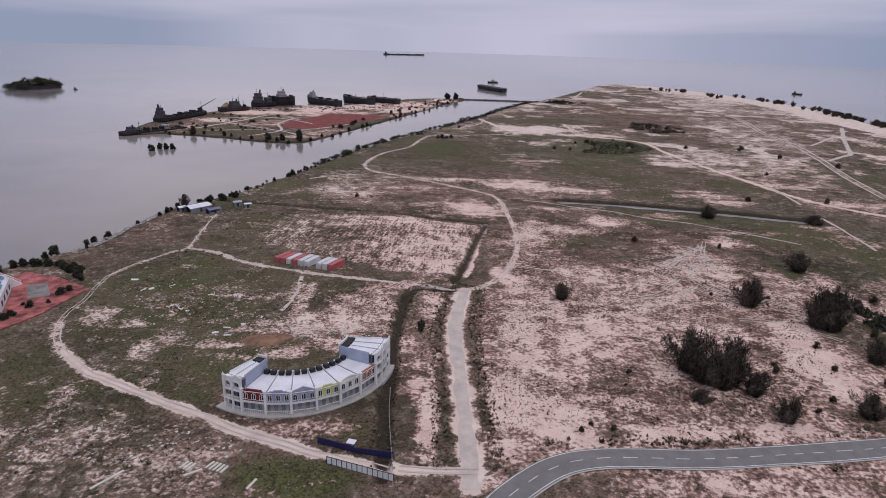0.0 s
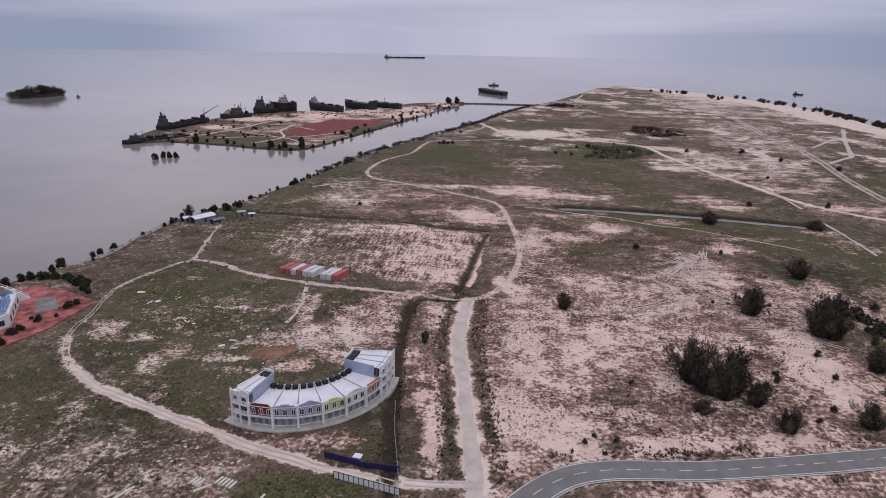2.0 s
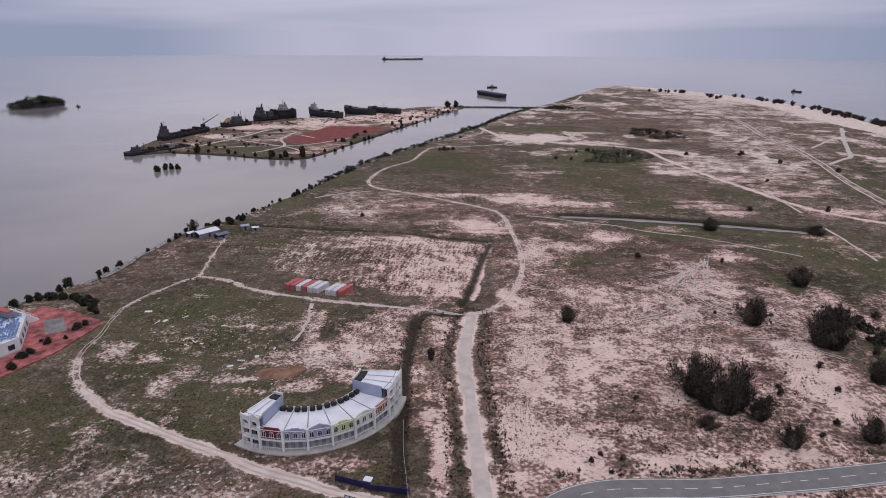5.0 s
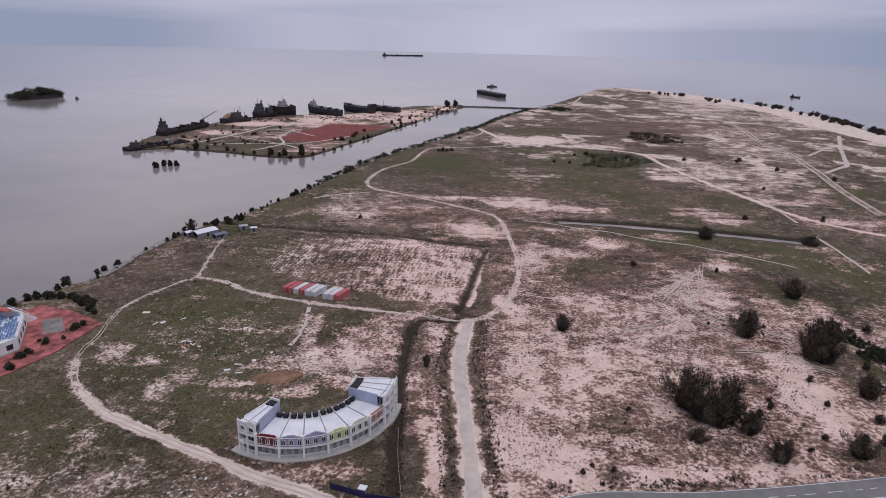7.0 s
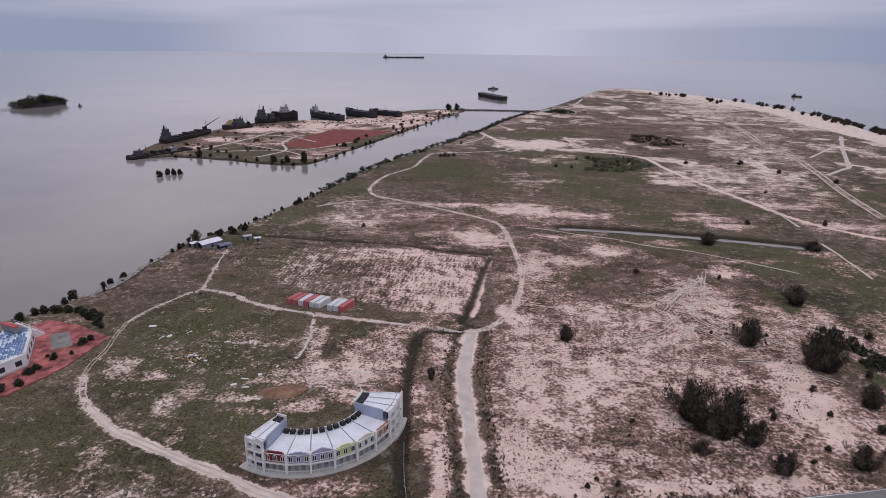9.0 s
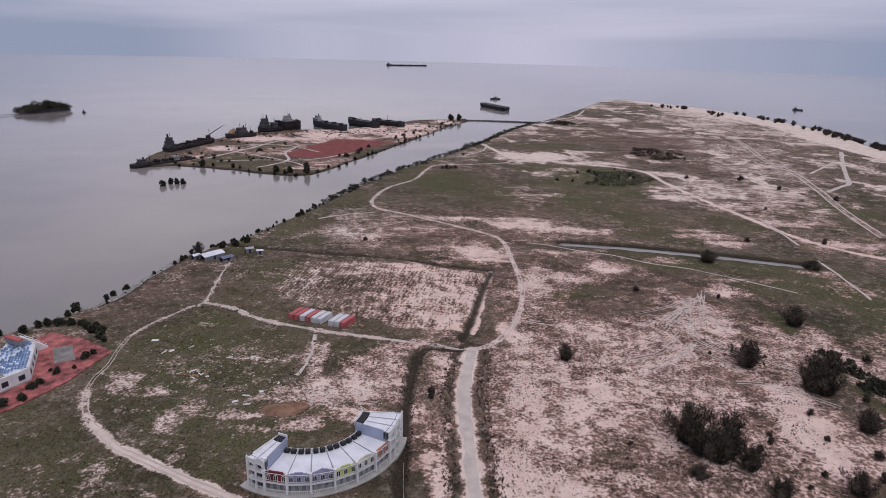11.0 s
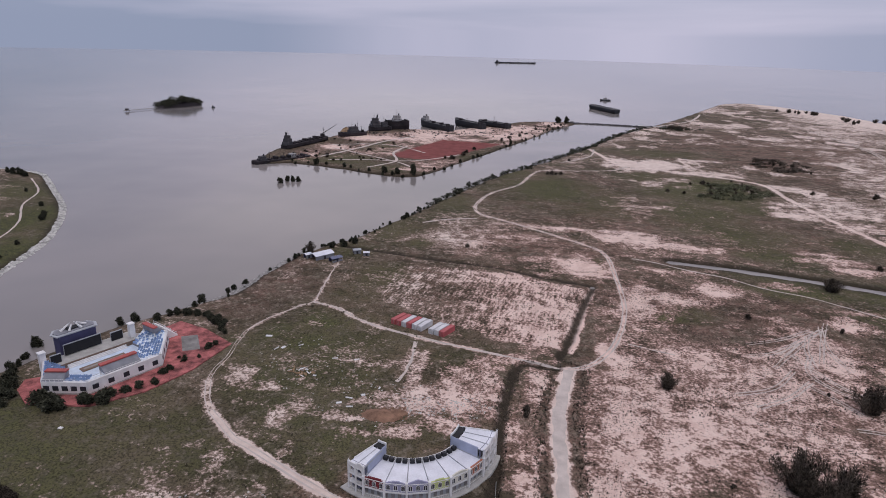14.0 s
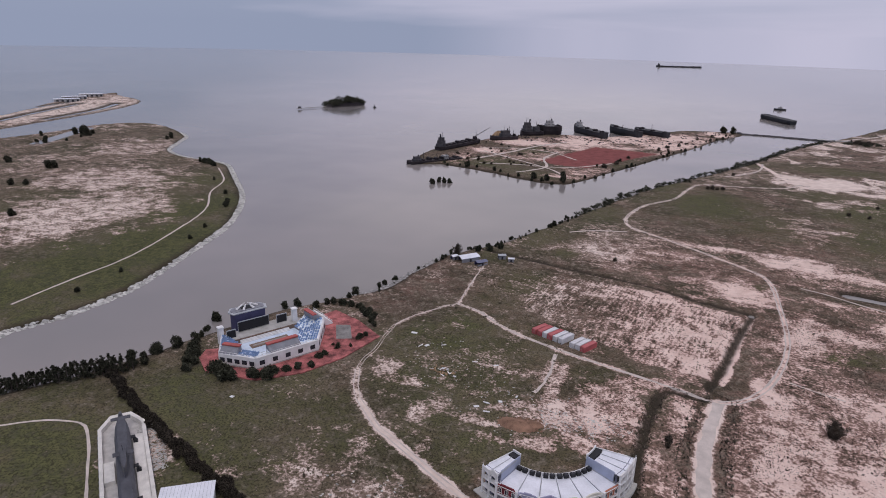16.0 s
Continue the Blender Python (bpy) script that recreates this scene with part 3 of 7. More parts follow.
ground_me = bpy.data.meshes.new("ground")
na, nr = len(ang), len(rad)
idx = np.arange(na * nr).reshape(nr, na)
quads = np.stack([idx[:-1], np.roll(idx, -1, 1)[:-1], np.roll(idx, -1, 1)[1:], idx[1:]], -1).reshape(-1, 4)[:, ::-1]
ground_me.from_pydata(np.stack([gx, gy, gh], 1).tolist(), [], quads.tolist() + [idx[0].tolist()])
for name, val in (("sand", a_sand), ("green", a_green), ("dark", a_dark), ("mud", a_mud), ("red", a_red), ("rows", a_rows), ("pale", a_pale), ("brown", a_brown)):
    at = ground_me.attributes.new(name, "FLOAT", "POINT")
    at.data.foreach_set("value", val.astype(np.float32))
ground_me.polygons.foreach_set("use_smooth", [True] * len(ground_me.polygons))


def ground_material():
    m = bpy.data.materials.new("sandy_scrubland")
    m.use_nodes = True
    n, l = m.node_tree.nodes, m.node_tree.links
    b = n["Principled BSDF"]
    b.inputs["Roughness"].default_value = 0.95
    b.inputs["Specular IOR Level"].default_value = 0.1
    tc = n.new("ShaderNodeTexCoord")

    def noise_tex(scale, detail, rough=0.6, stretch=None):
        t = n.new("ShaderNodeTexNoise")
        t.inputs["Scale"].default_value = scale
        t.inputs["Detail"].default_value = detail
        t.inputs["Roughness"].default_value = rough
        if stretch:
            mp = n.new("ShaderNodeMapping")
            mp.inputs["Scale"].default_value = stretch[0]
            mp.inputs["Rotation"].default_value = (0, 0, radians(stretch[1]))
            l.new(tc.outputs["Object"], mp.inputs["Vector"])
            l.new(mp.outputs[0], t.inputs["Vector"])
        else:
            l.new(tc.outputs["Object"], t.inputs["Vector"])
        return t.outputs["Fac"]

    def attr(name):
        a = n.new("ShaderNodeAttribute")
        a.attribute_name = name
        return a.outputs["Fac"]

    def math_(op, a, b_, c=None, clamp=False):
        q = n.new("ShaderNodeMath")
        q.operation = op
        q.use_clamp = clamp
        for i, v in enumerate((a, b_, c)):
            if v is None:
                continue
            if isinstance(v, (int, float)):
                q.inputs[i].default_value = v
            else:
                l.new(v, q.inputs[i])
        return q.outputs[0]

    def step(v, lo, hi):
        q = n.new("ShaderNodeMapRange")
        q.interpolation_type = "SMOOTHSTEP"
        q.inputs["From Min"].default_value, q.inputs["From Max"].default_value = lo, hi
        l.new(v, q.inputs["Value"])
        return q.outputs["Result"]

    def mix(f, a, c):
        q = n.new("ShaderNodeMixRGB")
        for i, v in enumerate((f, a, c)):
            if isinstance(v, (int, float)):
                q.inputs[i].default_value = v
            elif isinstance(v, tuple):
                q.inputs[i].default_value = (*v, 1)
            else:
                l.new(v, q.inputs[i])
        return q.outputs[0]

    fine, mid = noise_tex(1.3, 5, 0.7), noise_tex(0.12, 6, 0.65)
    wide = noise_tex(0.018, 4)
    patch = noise_tex(0.045, 5, 0.6, ((0.7, 1.2, 1), 20))
    crumb = noise_tex(0.85, 3, 0.6)
    clump = noise_tex(0.33, 6, 0.68)
    streak = noise_tex(0.13, 6, 0.62, ((0.8, 1.15, 1), 25))
    rows = n.new("ShaderNodeTexWave")
    rows.inputs["Scale"].default_value = 0.15
    rows.inputs["Distortion"].default_value = 2.6
    rows.inputs["Detail"].default_value = 2
    rows.inputs["Detail Scale"].default_value = 0.5
    mp = n.new("ShaderNodeMapping")
    mp.inputs["Rotation"].default_value = (0, 0, radians(11.7))
    l.new(tc.outputs["Object"], mp.inputs["Vector"])
    l.new(mp.outputs[0], rows.inputs["Vector"])
    # dry grass: olive and brown swards, dark tufts, pale straw
    grass = mix(step(mid, 0.36, 0.64), (0.128, 0.100, 0.066), (0.192, 0.138, 0.106))
    grass = mix(step(wide, 0.44, 0.60), grass, mix(step(mid, 0.4, 0.6), (0.082, 0.076, 0.042), (0.112, 0.094, 0.058)))
    grass = mix(math_("MULTIPLY", attr("dark"), step(mid, 0.3, 0.55), clamp=True), grass, mix(step(wide, 0.42, 0.58), (0.105, 0.074, 0.058), (0.066, 0.058, 0.038)))
    grass = mix(math_("MULTIPLY", step(attr("sand"), 0.25, 0.6), 0.8), grass, (0.165, 0.102, 0.083))
    grass = mix(math_("MULTIPLY", attr("brown"), math_("MULTIPLY", step(wide, 0.28, 0.48), 0.9), clamp=True), grass, mix(step(mid, 0.38, 0.62), (0.158, 0.098, 0.079), (0.280, 0.164, 0.133)))
    grass = mix(math_("MULTIPLY", step(patch, 0.49, 0.60), 0.62), grass, (0.056, 0.047, 0.030))
    grass = mix(math_("MULTIPLY", step(patch, 0.50, 0.40), 0.5), grass, (0.165, 0.125, 0.095))
    lush = mix(step(clump, 0.40, 0.62), (0.122, 0.122, 0.054), (0.066, 0.070, 0.032))
    grass = mix(math_("MULTIPLY", attr("green"), step(mid, 0.18, 0.44), clamp=True), grass, lush)
    grass = mix(math_("MULTIPLY", step(fine, 0.46, 0.59), math_("MULTIPLY_ADD", step(attr("sand"), 0.1, 0.55), 0.35, 0.66)), grass, (0.020, 0.017, 0.011))
    grass = mix(math_("MULTIPLY", step(crumb, 0.58, 0.70), 0.22), grass, (0.20, 0.165, 0.125))
    grass = mix(math_("MULTIPLY", step(clump, 0.48, 0.62), math_("MULTIPLY_ADD", attr("green"), -0.36, 0.46)), grass, mix(step(crumb, 0.4, 0.6), (0.20, 0.165, 0.125), (0.36, 0.30, 0.245)))
    sand = mix(step(mid, 0.35, 0.7), (0.80, 0.605, 0.53), (0.64, 0.45, 0.385))
    sand = mix(step(fine, 0.50, 0.70), sand, (0.82, 0.68, 0.61))
    sand = mix(math_("MULTIPLY", attr("pale"), 0.75), sand, mix(step(mid, 0.35, 0.7), (0.78, 0.67, 0.60), (0.62, 0.51, 0.45)))
    # bare sand breaks through the grass in crumbs and streaks
    grain = math_("ADD", math_("MULTIPLY", crumb, 0.24), math_("MULTIPLY", fine, 0.16))
    grain = math_("ADD", grain, math_("MULTIPLY", clump, 0.30))
    grain = math_("ADD", grain, math_("MULTIPLY", streak, 0.30))
    cover = math_("ADD", grain, math_("MULTIPLY", math_("SUBTRACT", attr("sand"), 0.5), 0.165))
    ridge = noise_tex(0.5, 4, 0.65, ((1.0, 0.10, 1), 11.7))
    furrow = math_("ADD", math_("MULTIPLY", math_("SUBTRACT", ridge, 0.5), 5.0), math_("MULTIPLY", math_("SUBTRACT", rows.outputs["Fac"], 0.5), 0.6))
    furrow = math_("MULTIPLY", furrow, attr("rows"))
    cover = math_("ADD", cover, math_("MULTIPLY", furrow, 0.055))
    thin = mix(step(crumb, 0.42, 0.62), (0.235, 0.142, 0.116), (0.45, 0.300, 0.255))
    thin = mix(math_("MULTIPLY", attr("pale"), 0.6), thin, mix(step(crumb, 0.42, 0.62), (0.215, 0.165, 0.130), (0.42, 0.345, 0.295)))
    colour = mix(step(cover, 0.438, 0.494), grass, thin)
    colour = mix(step(cover, 0.488, 0.548), colour, sand)
    mud = mix(step(fine, 0.4, 0.7), (0.028, 0.025, 0.018), (0.070, 0.050, 0.038))
    colour = mix(math_("MULTIPLY", attr("mud"), 0.95), colour, mud)
    red = mix(step(mid, 0.4, 0.7), (0.25, 0.082, 0.076), (0.17, 0.056, 0.054))
    colour = mix(attr("red"), colour, red)
    l.new(colour, b.inputs["Base Color"])
    bp = n.new("ShaderNodeBump")
    bp.inputs["Strength"].default_value = 0.6
    bp.inputs["Distance"].default_value = 0.35
    l.new(fine, bp.inputs["Height"])
    l.new(bp.outputs[0], b.inputs["Normal"])
    return m


ground_me.materials.append(ground_material())
ground = tagged(new("ground", ground_me), "flat sandy scrubland with dry grass and bare pale sand", "ground", kind="structure")


# ---------------------------------------------------------------- the sea
def water_material():
    m = bpy.data.materials.new("silty_sea_water")
    m.use_nodes = True
    n, l = m.node_tree.nodes, m.node_tree.links
    b = n["Principled BSDF"]
    b.inputs["Base Color"].default_value = (0.20, 0.165, 0.15, 1)
    b.inputs["Roughness"].default_value = 0.12
    b.inputs["IOR"].default_value = 1.33
    tc = n.new("ShaderNodeTexCoord")
    t1, t2, t3 = (n.new("ShaderNodeTexNoise") for _ in range(3))
    for t, s, d in ((t1, 0.35, 4), (t2, 0.006, 3), (t3, 0.04, 4)):
        t.inputs["Scale"].default_value = s
        t.inputs["Detail"].default_value = d
        l.new(tc.outputs["Object"], t.inputs["Vector"])
    ramp = n.new("ShaderNodeValToRGB")
    ramp.color_ramp.elements[0].position, ramp.color_ramp.elements[0].color = 0.35, (0.208, 0.192, 0.187, 1)
    ramp.color_ramp.elements[1].position, ramp.color_ramp.elements[1].color = 0.65, (0.295, 0.262, 0.248, 1)
    l.new(t2.outputs["Fac"], ramp.inputs[0])
    l.new(ramp.outputs[0], b.inputs["Base Color"])
    r2 = n.new("ShaderNodeMapRange")
    r2.inputs["To Min"].default_value, r2.inputs["To Max"].default_value = 0.05, 0.15
    l.new(t3.outputs["Fac"], r2.inputs["Value"])
    l.new(r2.outputs["Result"], b.inputs["Roughness"])
    bp = n.new("ShaderNodeBump")
    bp.inputs["Strength"].default_value = 0.06
    bp.inputs["Distance"].default_value = 0.25
    l.new(t1.outputs["Fac"], bp.inputs["Height"])
    l.new(bp.outputs[0], b.inputs["Normal"])
    return m


bm = bmesh.new()
rings = [[bm.verts.new((r * math.sin(2 * math.pi * i / 96), r * math.cos(2 * math.pi * i / 96), 0)) for i in range(96)] for r in (20, 400, 1500, 3000, 4985)]
bm.faces.new(rings[0][::-1])
for a, c in zip(rings[:-1], rings[1:]):
    for i in range(96):
        bm.faces.new((a[i], c[i], c[(i + 1) % 96], a[(i + 1) % 96]))
bmesh.ops.recalc_face_normals(bm, faces=bm.faces)
water = tagged(mesh_object("water", bm, water_material()), "calm silty grey-brown sea water", "water", kind="structure")
if water.data.polygons[0].normal.z < 0:
    water.data.flip_normals()


# ---------------------------------------------------------------- roads and tracks
def ribbon(name, line, width, mat, label, cat, lift=0.06, ragged=0.0, offset=0.0, dash=None, parent=None):
    """A strip laid along a plan line, following the ground."""
    p = np.array(line)
    d = np.gradient(p, axis=0)
    d /= np.hypot(d[:, 0], d[:, 1])[:, None] + 1e-9
    nrm = np.stack([-d[:, 1], d[:, 0]], 1)
    cols = 5
    w = np.full(len(p), width / 2.0)
    grid = []
    for c in range(cols):
        k = (c / (cols - 1) * 2 - 1)
        edge = w * k + offset
        if ragged:
            edge = edge + k * (vnoise(p[:, 0] + 50 * np.sign(k), p[:, 1], 5, 61) - 0.5) * 2 * ragged
        grid.append(p + nrm * edge[:, None])
    grid = np.array(grid)
    z = np.maximum(land_height(grid[..., 0].ravel(), grid[..., 1].ravel()), 0.4).reshape(grid.shape[:2]) + lift
    bm = bmesh.new()
    vs = [[bm.verts.new((*grid[c, i], z[c, i])) for i in range(len(p))] for c in range(cols)]
    for i in range(len(p) - 1):
        if dash and (i // dash) % 2:
            continue
        for c in range(cols - 1):
            bm.faces.new((vs[c][i], vs[c][i + 1], vs[c + 1][i + 1], vs[c + 1][i]))
    bmesh.ops.recalc_face_normals(bm, faces=bm.faces)
    loose = [v for v in bm.verts if not v.link_faces]
    bmesh.ops.delete(bm, geom=loose, context="VERTS")
    if parent is not None:
        return part(name, bm, mat, parent, label)
    return tagged(mesh_object(name, bm, mat), label, cat, kind="structure")


ROAD = spline([(-40, 72), (-10, 85), (8, 101), (17, 111), (24.5, 118), (31.5, 122.3), (40, 124.4), (50, 124.8), (64, 125), (82, 127), (105, 130.5), (160, 140), (260, 160), (400, 190)], 1.5)
road = ribbon("road", ROAD, 7.4, M_ASPHALT, "grey asphalt two-lane road bending through the sand", "road", 0.16)
ribbon("edge_line", ROAD, 0.22, M_LINE, "white painted edge line", "", 0.20, offset=3.3, parent=road)
ribbon("edge_line", ROAD, 0.22, M_LINE, "white painted edge line", "", 0.20, offset=-3.3, parent=road)
ribbon("centre_line", ROAD, 0.2, M_LINE, "broken white centre line", "", 0.20, dash=2, parent=road)
KERB = ROAD[20:]
ribbon("kerb", KERB, 0.4, M_CONCRETE, "pale concrete kerb beside the asphalt road", "kerb", 0.22, offset=-3.95)
ribbon("dirt_track", TRACK_NEAR, 4.0, M_SANDTRACK, "wide pale sandy vehicle track between weeds", "track", ragged=1.3)
for off in (-0.9, 0.9):
    ribbon("wheel_track", TRACK_MAIN, 0.7, M_SANDTRACK, "narrow pale wheel track worn into grass", "track", 0.12, ragged=0.4, offset=off)
    ribbon("wheel_track", TRACK_EAST, 1.5, M_SANDTRACK, "narrow pale wheel track worn into grass", "track", 0.2, ragged=0.5, offset=off * 3)
for off in (-0.9, 0.9):
    ribbon("wheel_track", TRACK_LOOP, 0.5, M_SANDTRACK, "pale sandy wheel track around the grass field", "track", 0.12, ragged=0.5, offset=off)
    ribbon("wheel_track", TRACK_LINK, 0.28, M_SANDTRACK, "faint wheel track between the loop and the waterside", "track", 0.12, ragged=0.15, offset=off * 0.7)
ribbon("wheel_track", TRACK_SHORE, 0.8, M_SANDTRACK, "pale dirt track leading to the waterside huts", "track", 0.1, ragged=0.4)
ribbon("dirt_track", TRACK_MID, 1.4, M_SANDTRACK, "pale dirt track past the shipping containers", "track", ragged=0.7)
BANK_PATH = spline([(x + 8, y) for x, y in [(-318, 165), (-322, 204), (-325, 239), (-343, 295), (-364, 342), (-399, 385), (-420, 423), (-462, 462)]], 4)
ribbon("footpath", BANK_PATH, 1.4, M_SANDTRACK, "narrow pale path across the grassy river bank", "path", ragged=0.5)
for arc in ([(132, 300), (123, 279), (114, 255)], [(100, 260), (115, 279), (131, 295)], [(93, 247), (111, 271), (126, 291)], [(101, 236), (107, 228), (114, 216)], [(118, 283), (112, 266), (110, 250)], [(104, 262), (112, 240), (124, 226), (140, 214)], [(88, 268), (104, 276), (122, 290)], [(112, 262), (106, 246), (112, 232), (126, 222)], [(84, 256), (98, 262), (112, 276)], [(128, 296), (122, 270), (124, 250)], [(78, 214), (92, 224), (104, 238)], [(72, 222), (88, 230), (100, 246)], [(108, 206), (122, 204), (138, 190)]):
    for off in (-0.8, 0.8):
        ribbon("wheel_track", spline(arc, 3), 0.45, M_SANDTRACK, "faint curving wheel track pressed into sand", "track", 0.08, ragged=0.25, offset=off)
ribbon("footpath", spline([(-57, 236), (-56, 226), (-55, 214), (-57, 202)], 3), 1.4, M_SANDTRACK, "faint pale footpath through the field", "path", ragged=1.0)
ribbon("footpath", spline([(343, 556), (376, 586), (390, 601), (438, 690), (506, 809)], 6), 4.5, M_SANDTRACK, "pale sandy side track over the scrubland", "track", ragged=1.5)
for trail, wid in (([(49, 375), (62, 371), (79, 362), (99, 354), (118, 341), (137, 334), (151, 324), (166, 313), (181, 300)], 1.1), ([(-93, 419), (-79, 430), (-56, 440)], 1.6), ([(222, 355), (219, 322), (215, 294)], 1.6),
                   ([(233, 450), (230, 416), (227, 386)], 2.0), ([(35, 256), (47, 252), (54, 250)], 0.7), ([(377, 646), (446, 723)], 3.0), ([(6, 692), (22, 710), (40, 746), (45, 793)], 2.2)):
    ribbon("footpath", spline(trail, 4), wid, M_SANDTRACK, "thin pale track through green scrub", "track", 0.1, ragged=wid * 0.35)
ribbon("footpath", spline([(-216, 100), (-205, 109), (-193, 113), (-184, 109), (-170, 98), (-158, 88)], 3), 0.9, M_SANDTRACK, "thin pale path edging the green lawn", "path", ragged=0.3)
ribbon("footpath", spline([(110, 1010), (170, 1080), (230, 1170), (270, 1290)], 8), 4.0, M_SANDTRACK, "pale sandy side track over the scrubland", "track", ragged=1.5)
ribbon("footpath", spline([(-255, 640), (-235, 700), (-215, 770), (-190, 820)], 5), 4.0, M_SANDTRACK, "pale dirt track across the low island", "track", ragged=1.0)
for trail in ([(-240, 625), (-200, 640), (-150, 650), (-110, 700)], [(-270, 720), (-230, 740), (-190, 735), (-150, 700)], [(-140, 600), (-160, 630), (-200, 660), (-262, 700)]):
    ribbon("footpath", spline(trail, 5), 2.6, M_SANDTRACK, "pale dirt track across the low island", "track", ragged=1.2)
ribbon("footpath", spline([(-190, 600), (-170, 640), (-185, 690), (-180, 740)], 5), 3.0, M_SANDTRACK, "pale dirt track across the low island", "track", ragged=1.0)


# ---------------------------------------------------------------- vegetation
def leaf_cloud(clumps, count, size, seed, up=0.0, aspect=3.0):
    """Many small leaf blades spread through ellipsoid clumps (x, y, z, rx, ry, rz)."""
    rng = np.random.default_rng(seed)
    c = np.array(clumps, float)
    vol = (c[:, 3] * c[:, 4] * c[:, 5]) ** 0.7
    pick = rng.choice(len(c), count, p=vol / vol.sum())
    d = rng.normal(size=(count, 3))
    d /= np.linalg.norm(d, axis=1)[:, None]
    r = rng.uniform(0.25, 1.0, count) ** 0.45
    r *= 1 + 0.30 * np.abs(rng.normal(size=count)) * (rng.random(count) < 0.35)
    pos = c[pick, :3] + d * c[pick, 3:] * r[:, None]
    pos[:, 2] = np.maximum(pos[:, 2], 0.1)
    ax = d + rng.normal(size=(count, 3)) * 0.6 + np.array([0, 0, up])
    ax /= np.linalg.norm(ax, axis=1)[:, None]
    side = np.cross(ax, rng.normal(size=(count, 3)))
    side /= np.linalg.norm(side, axis=1)[:, None] + 1e-9
    ln = size * rng.uniform(0.6, 1.4, count)[:, None]
    wd = ln / aspect
    verts = np.stack([pos - ax * ln * 0.5, pos + side * wd * 0.5, pos + ax * ln * 0.5, pos - side * wd * 0.5], 1).reshape(-1, 3)
    return verts, np.arange(count * 4).reshape(-1, 4)


def cloud_part(name, parent, mat, clumps, count, size, seed, up=0.0, aspect=3.0, label=""):
    v, f = leaf_cloud(clumps, count, size, seed, up, aspect)
    me = bpy.data.meshes.new(name)
    me.from_pydata(v.tolist(), [], f.tolist())
    me.materials.append(mat)
    ob = new(name, me)
    ob.parent = parent
    if label:
        ob["label"] = label
    return ob


def build_tree(name, label, category, group, height, spread, mat, seed, count, leaf, up=0.0, low=0.15, stems=1, aspect=3.0):
    """A tapered trunk with limbs and a crown of many blades, ragged in outline."""
    rng = random.Random(seed)
    ob = thing(name, label, category, group=group)
    bm = bmesh.new()
    clumps = []
    for s in range(stems):
        a = rng.uniform(0, 6.28)
        bx, by = (0, 0) if stems == 1 else (math.cos(a) * spread * 0.25, math.sin(a) * spread * 0.25)
        hs = height * rng.uniform(0.75, 1.0) if stems > 1 else height
        lean = rng.uniform(-0.06, 0.06) * hs
        rod(bm, (bx, by, -0.6), (bx + lean * 0.5, by, hs * 0.5), 0.035 * hs, 0.022 * hs)
        rod(bm, (bx + lean * 0.5, by, hs * 0.5), (bx + lean, by, hs * 0.93), 0.022 * hs, 0.006 * hs)
        for k in range(11):
            z = hs * (low + (1 - low) * (k + rng.random()) / 11)
            t = (z / hs - low) / (1 - low)
            reach = spread * (0.55 if stems > 1 else 1.0) * (0.35 + 0.65 * math.sin(math.pi * min(1, 0.25 + 0.8 * t))) * rng.uniform(0.5, 1.0)
            b = rng.uniform(0, 6.28)
            tip = (bx + lean * t + math.cos(b) * reach * 0.72, by + math.sin(b) * reach * 0.72, z + hs * 0.10)
            rod(bm, (bx + lean * t * 0.8, by, z - hs * 0.06), tip, 0.010 * hs, 0.004 * hs, 4)
            rr = max(0.22 * spread, 0.42 * reach)
            clumps.append((*tip, rr, rr, rr * rng.uniform(0.7, 1.25)))
        clumps.append((bx + lean, by, hs * 0.9, spread * 0.22, spread * 0.22, hs * 0.14))
    part("trunk", bm, M_BARK, ob)
    cloud_part("crown", ob, mat, clumps, count, leaf, seed, up, aspect)
    return ob


def build_casuarina(seed):
    """Stems fanning out of one root, each hung with feathery upswept twigs."""
    rng = random.Random(seed)
    ob = thing("casuarina_tree", "feathery grey-green casuarina tree on bare sand", "tree", group="casuarina trees on the sand")
    bm = bmesh.new()
    clumps = []
    for k in range(13 + seed % 3):
        a = k * 2.4 + rng.uniform(-0.4, 0.4)
        out = rng.uniform(0.5, 5.2) if k else 0.2
        h = (9.2 - 0.55 * out) * rng.uniform(0.72, 1.0)
        top = Vector((math.cos(a) * out, math.sin(a) * out, h))
        knee = Vector((math.cos(a) * out * 0.45, math.sin(a) * out * 0.45, h * 0.45))
        rod(bm, (0.2 * math.cos(a), 0.2 * math.sin(a), -0.6), knee, 0.16, 0.10, 5)
        rod(bm, knee, top, 0.10, 0.03, 4)
        for j in range(7):
            t = 0.10 + 0.9 * (j + rng.random()) / 7
            p = Vector((0, 0, 0)).lerp(knee, t / 0.5) if t < 0.5 else knee.lerp(top, t * 2 - 1)
            r = (1.45 - 0.65 * t) * rng.uniform(0.75, 1.2)
            clumps.append((p.x * 1.08, p.y * 1.08, max(p.z, 0.9), r, r, r * 1.3))
    part("trunk", bm, M_BARK, ob)
    cloud_part("crown", ob, M_FOLIAGE, clumps, 8000, 1.0, seed, 1.3, 8.0)
    return ob


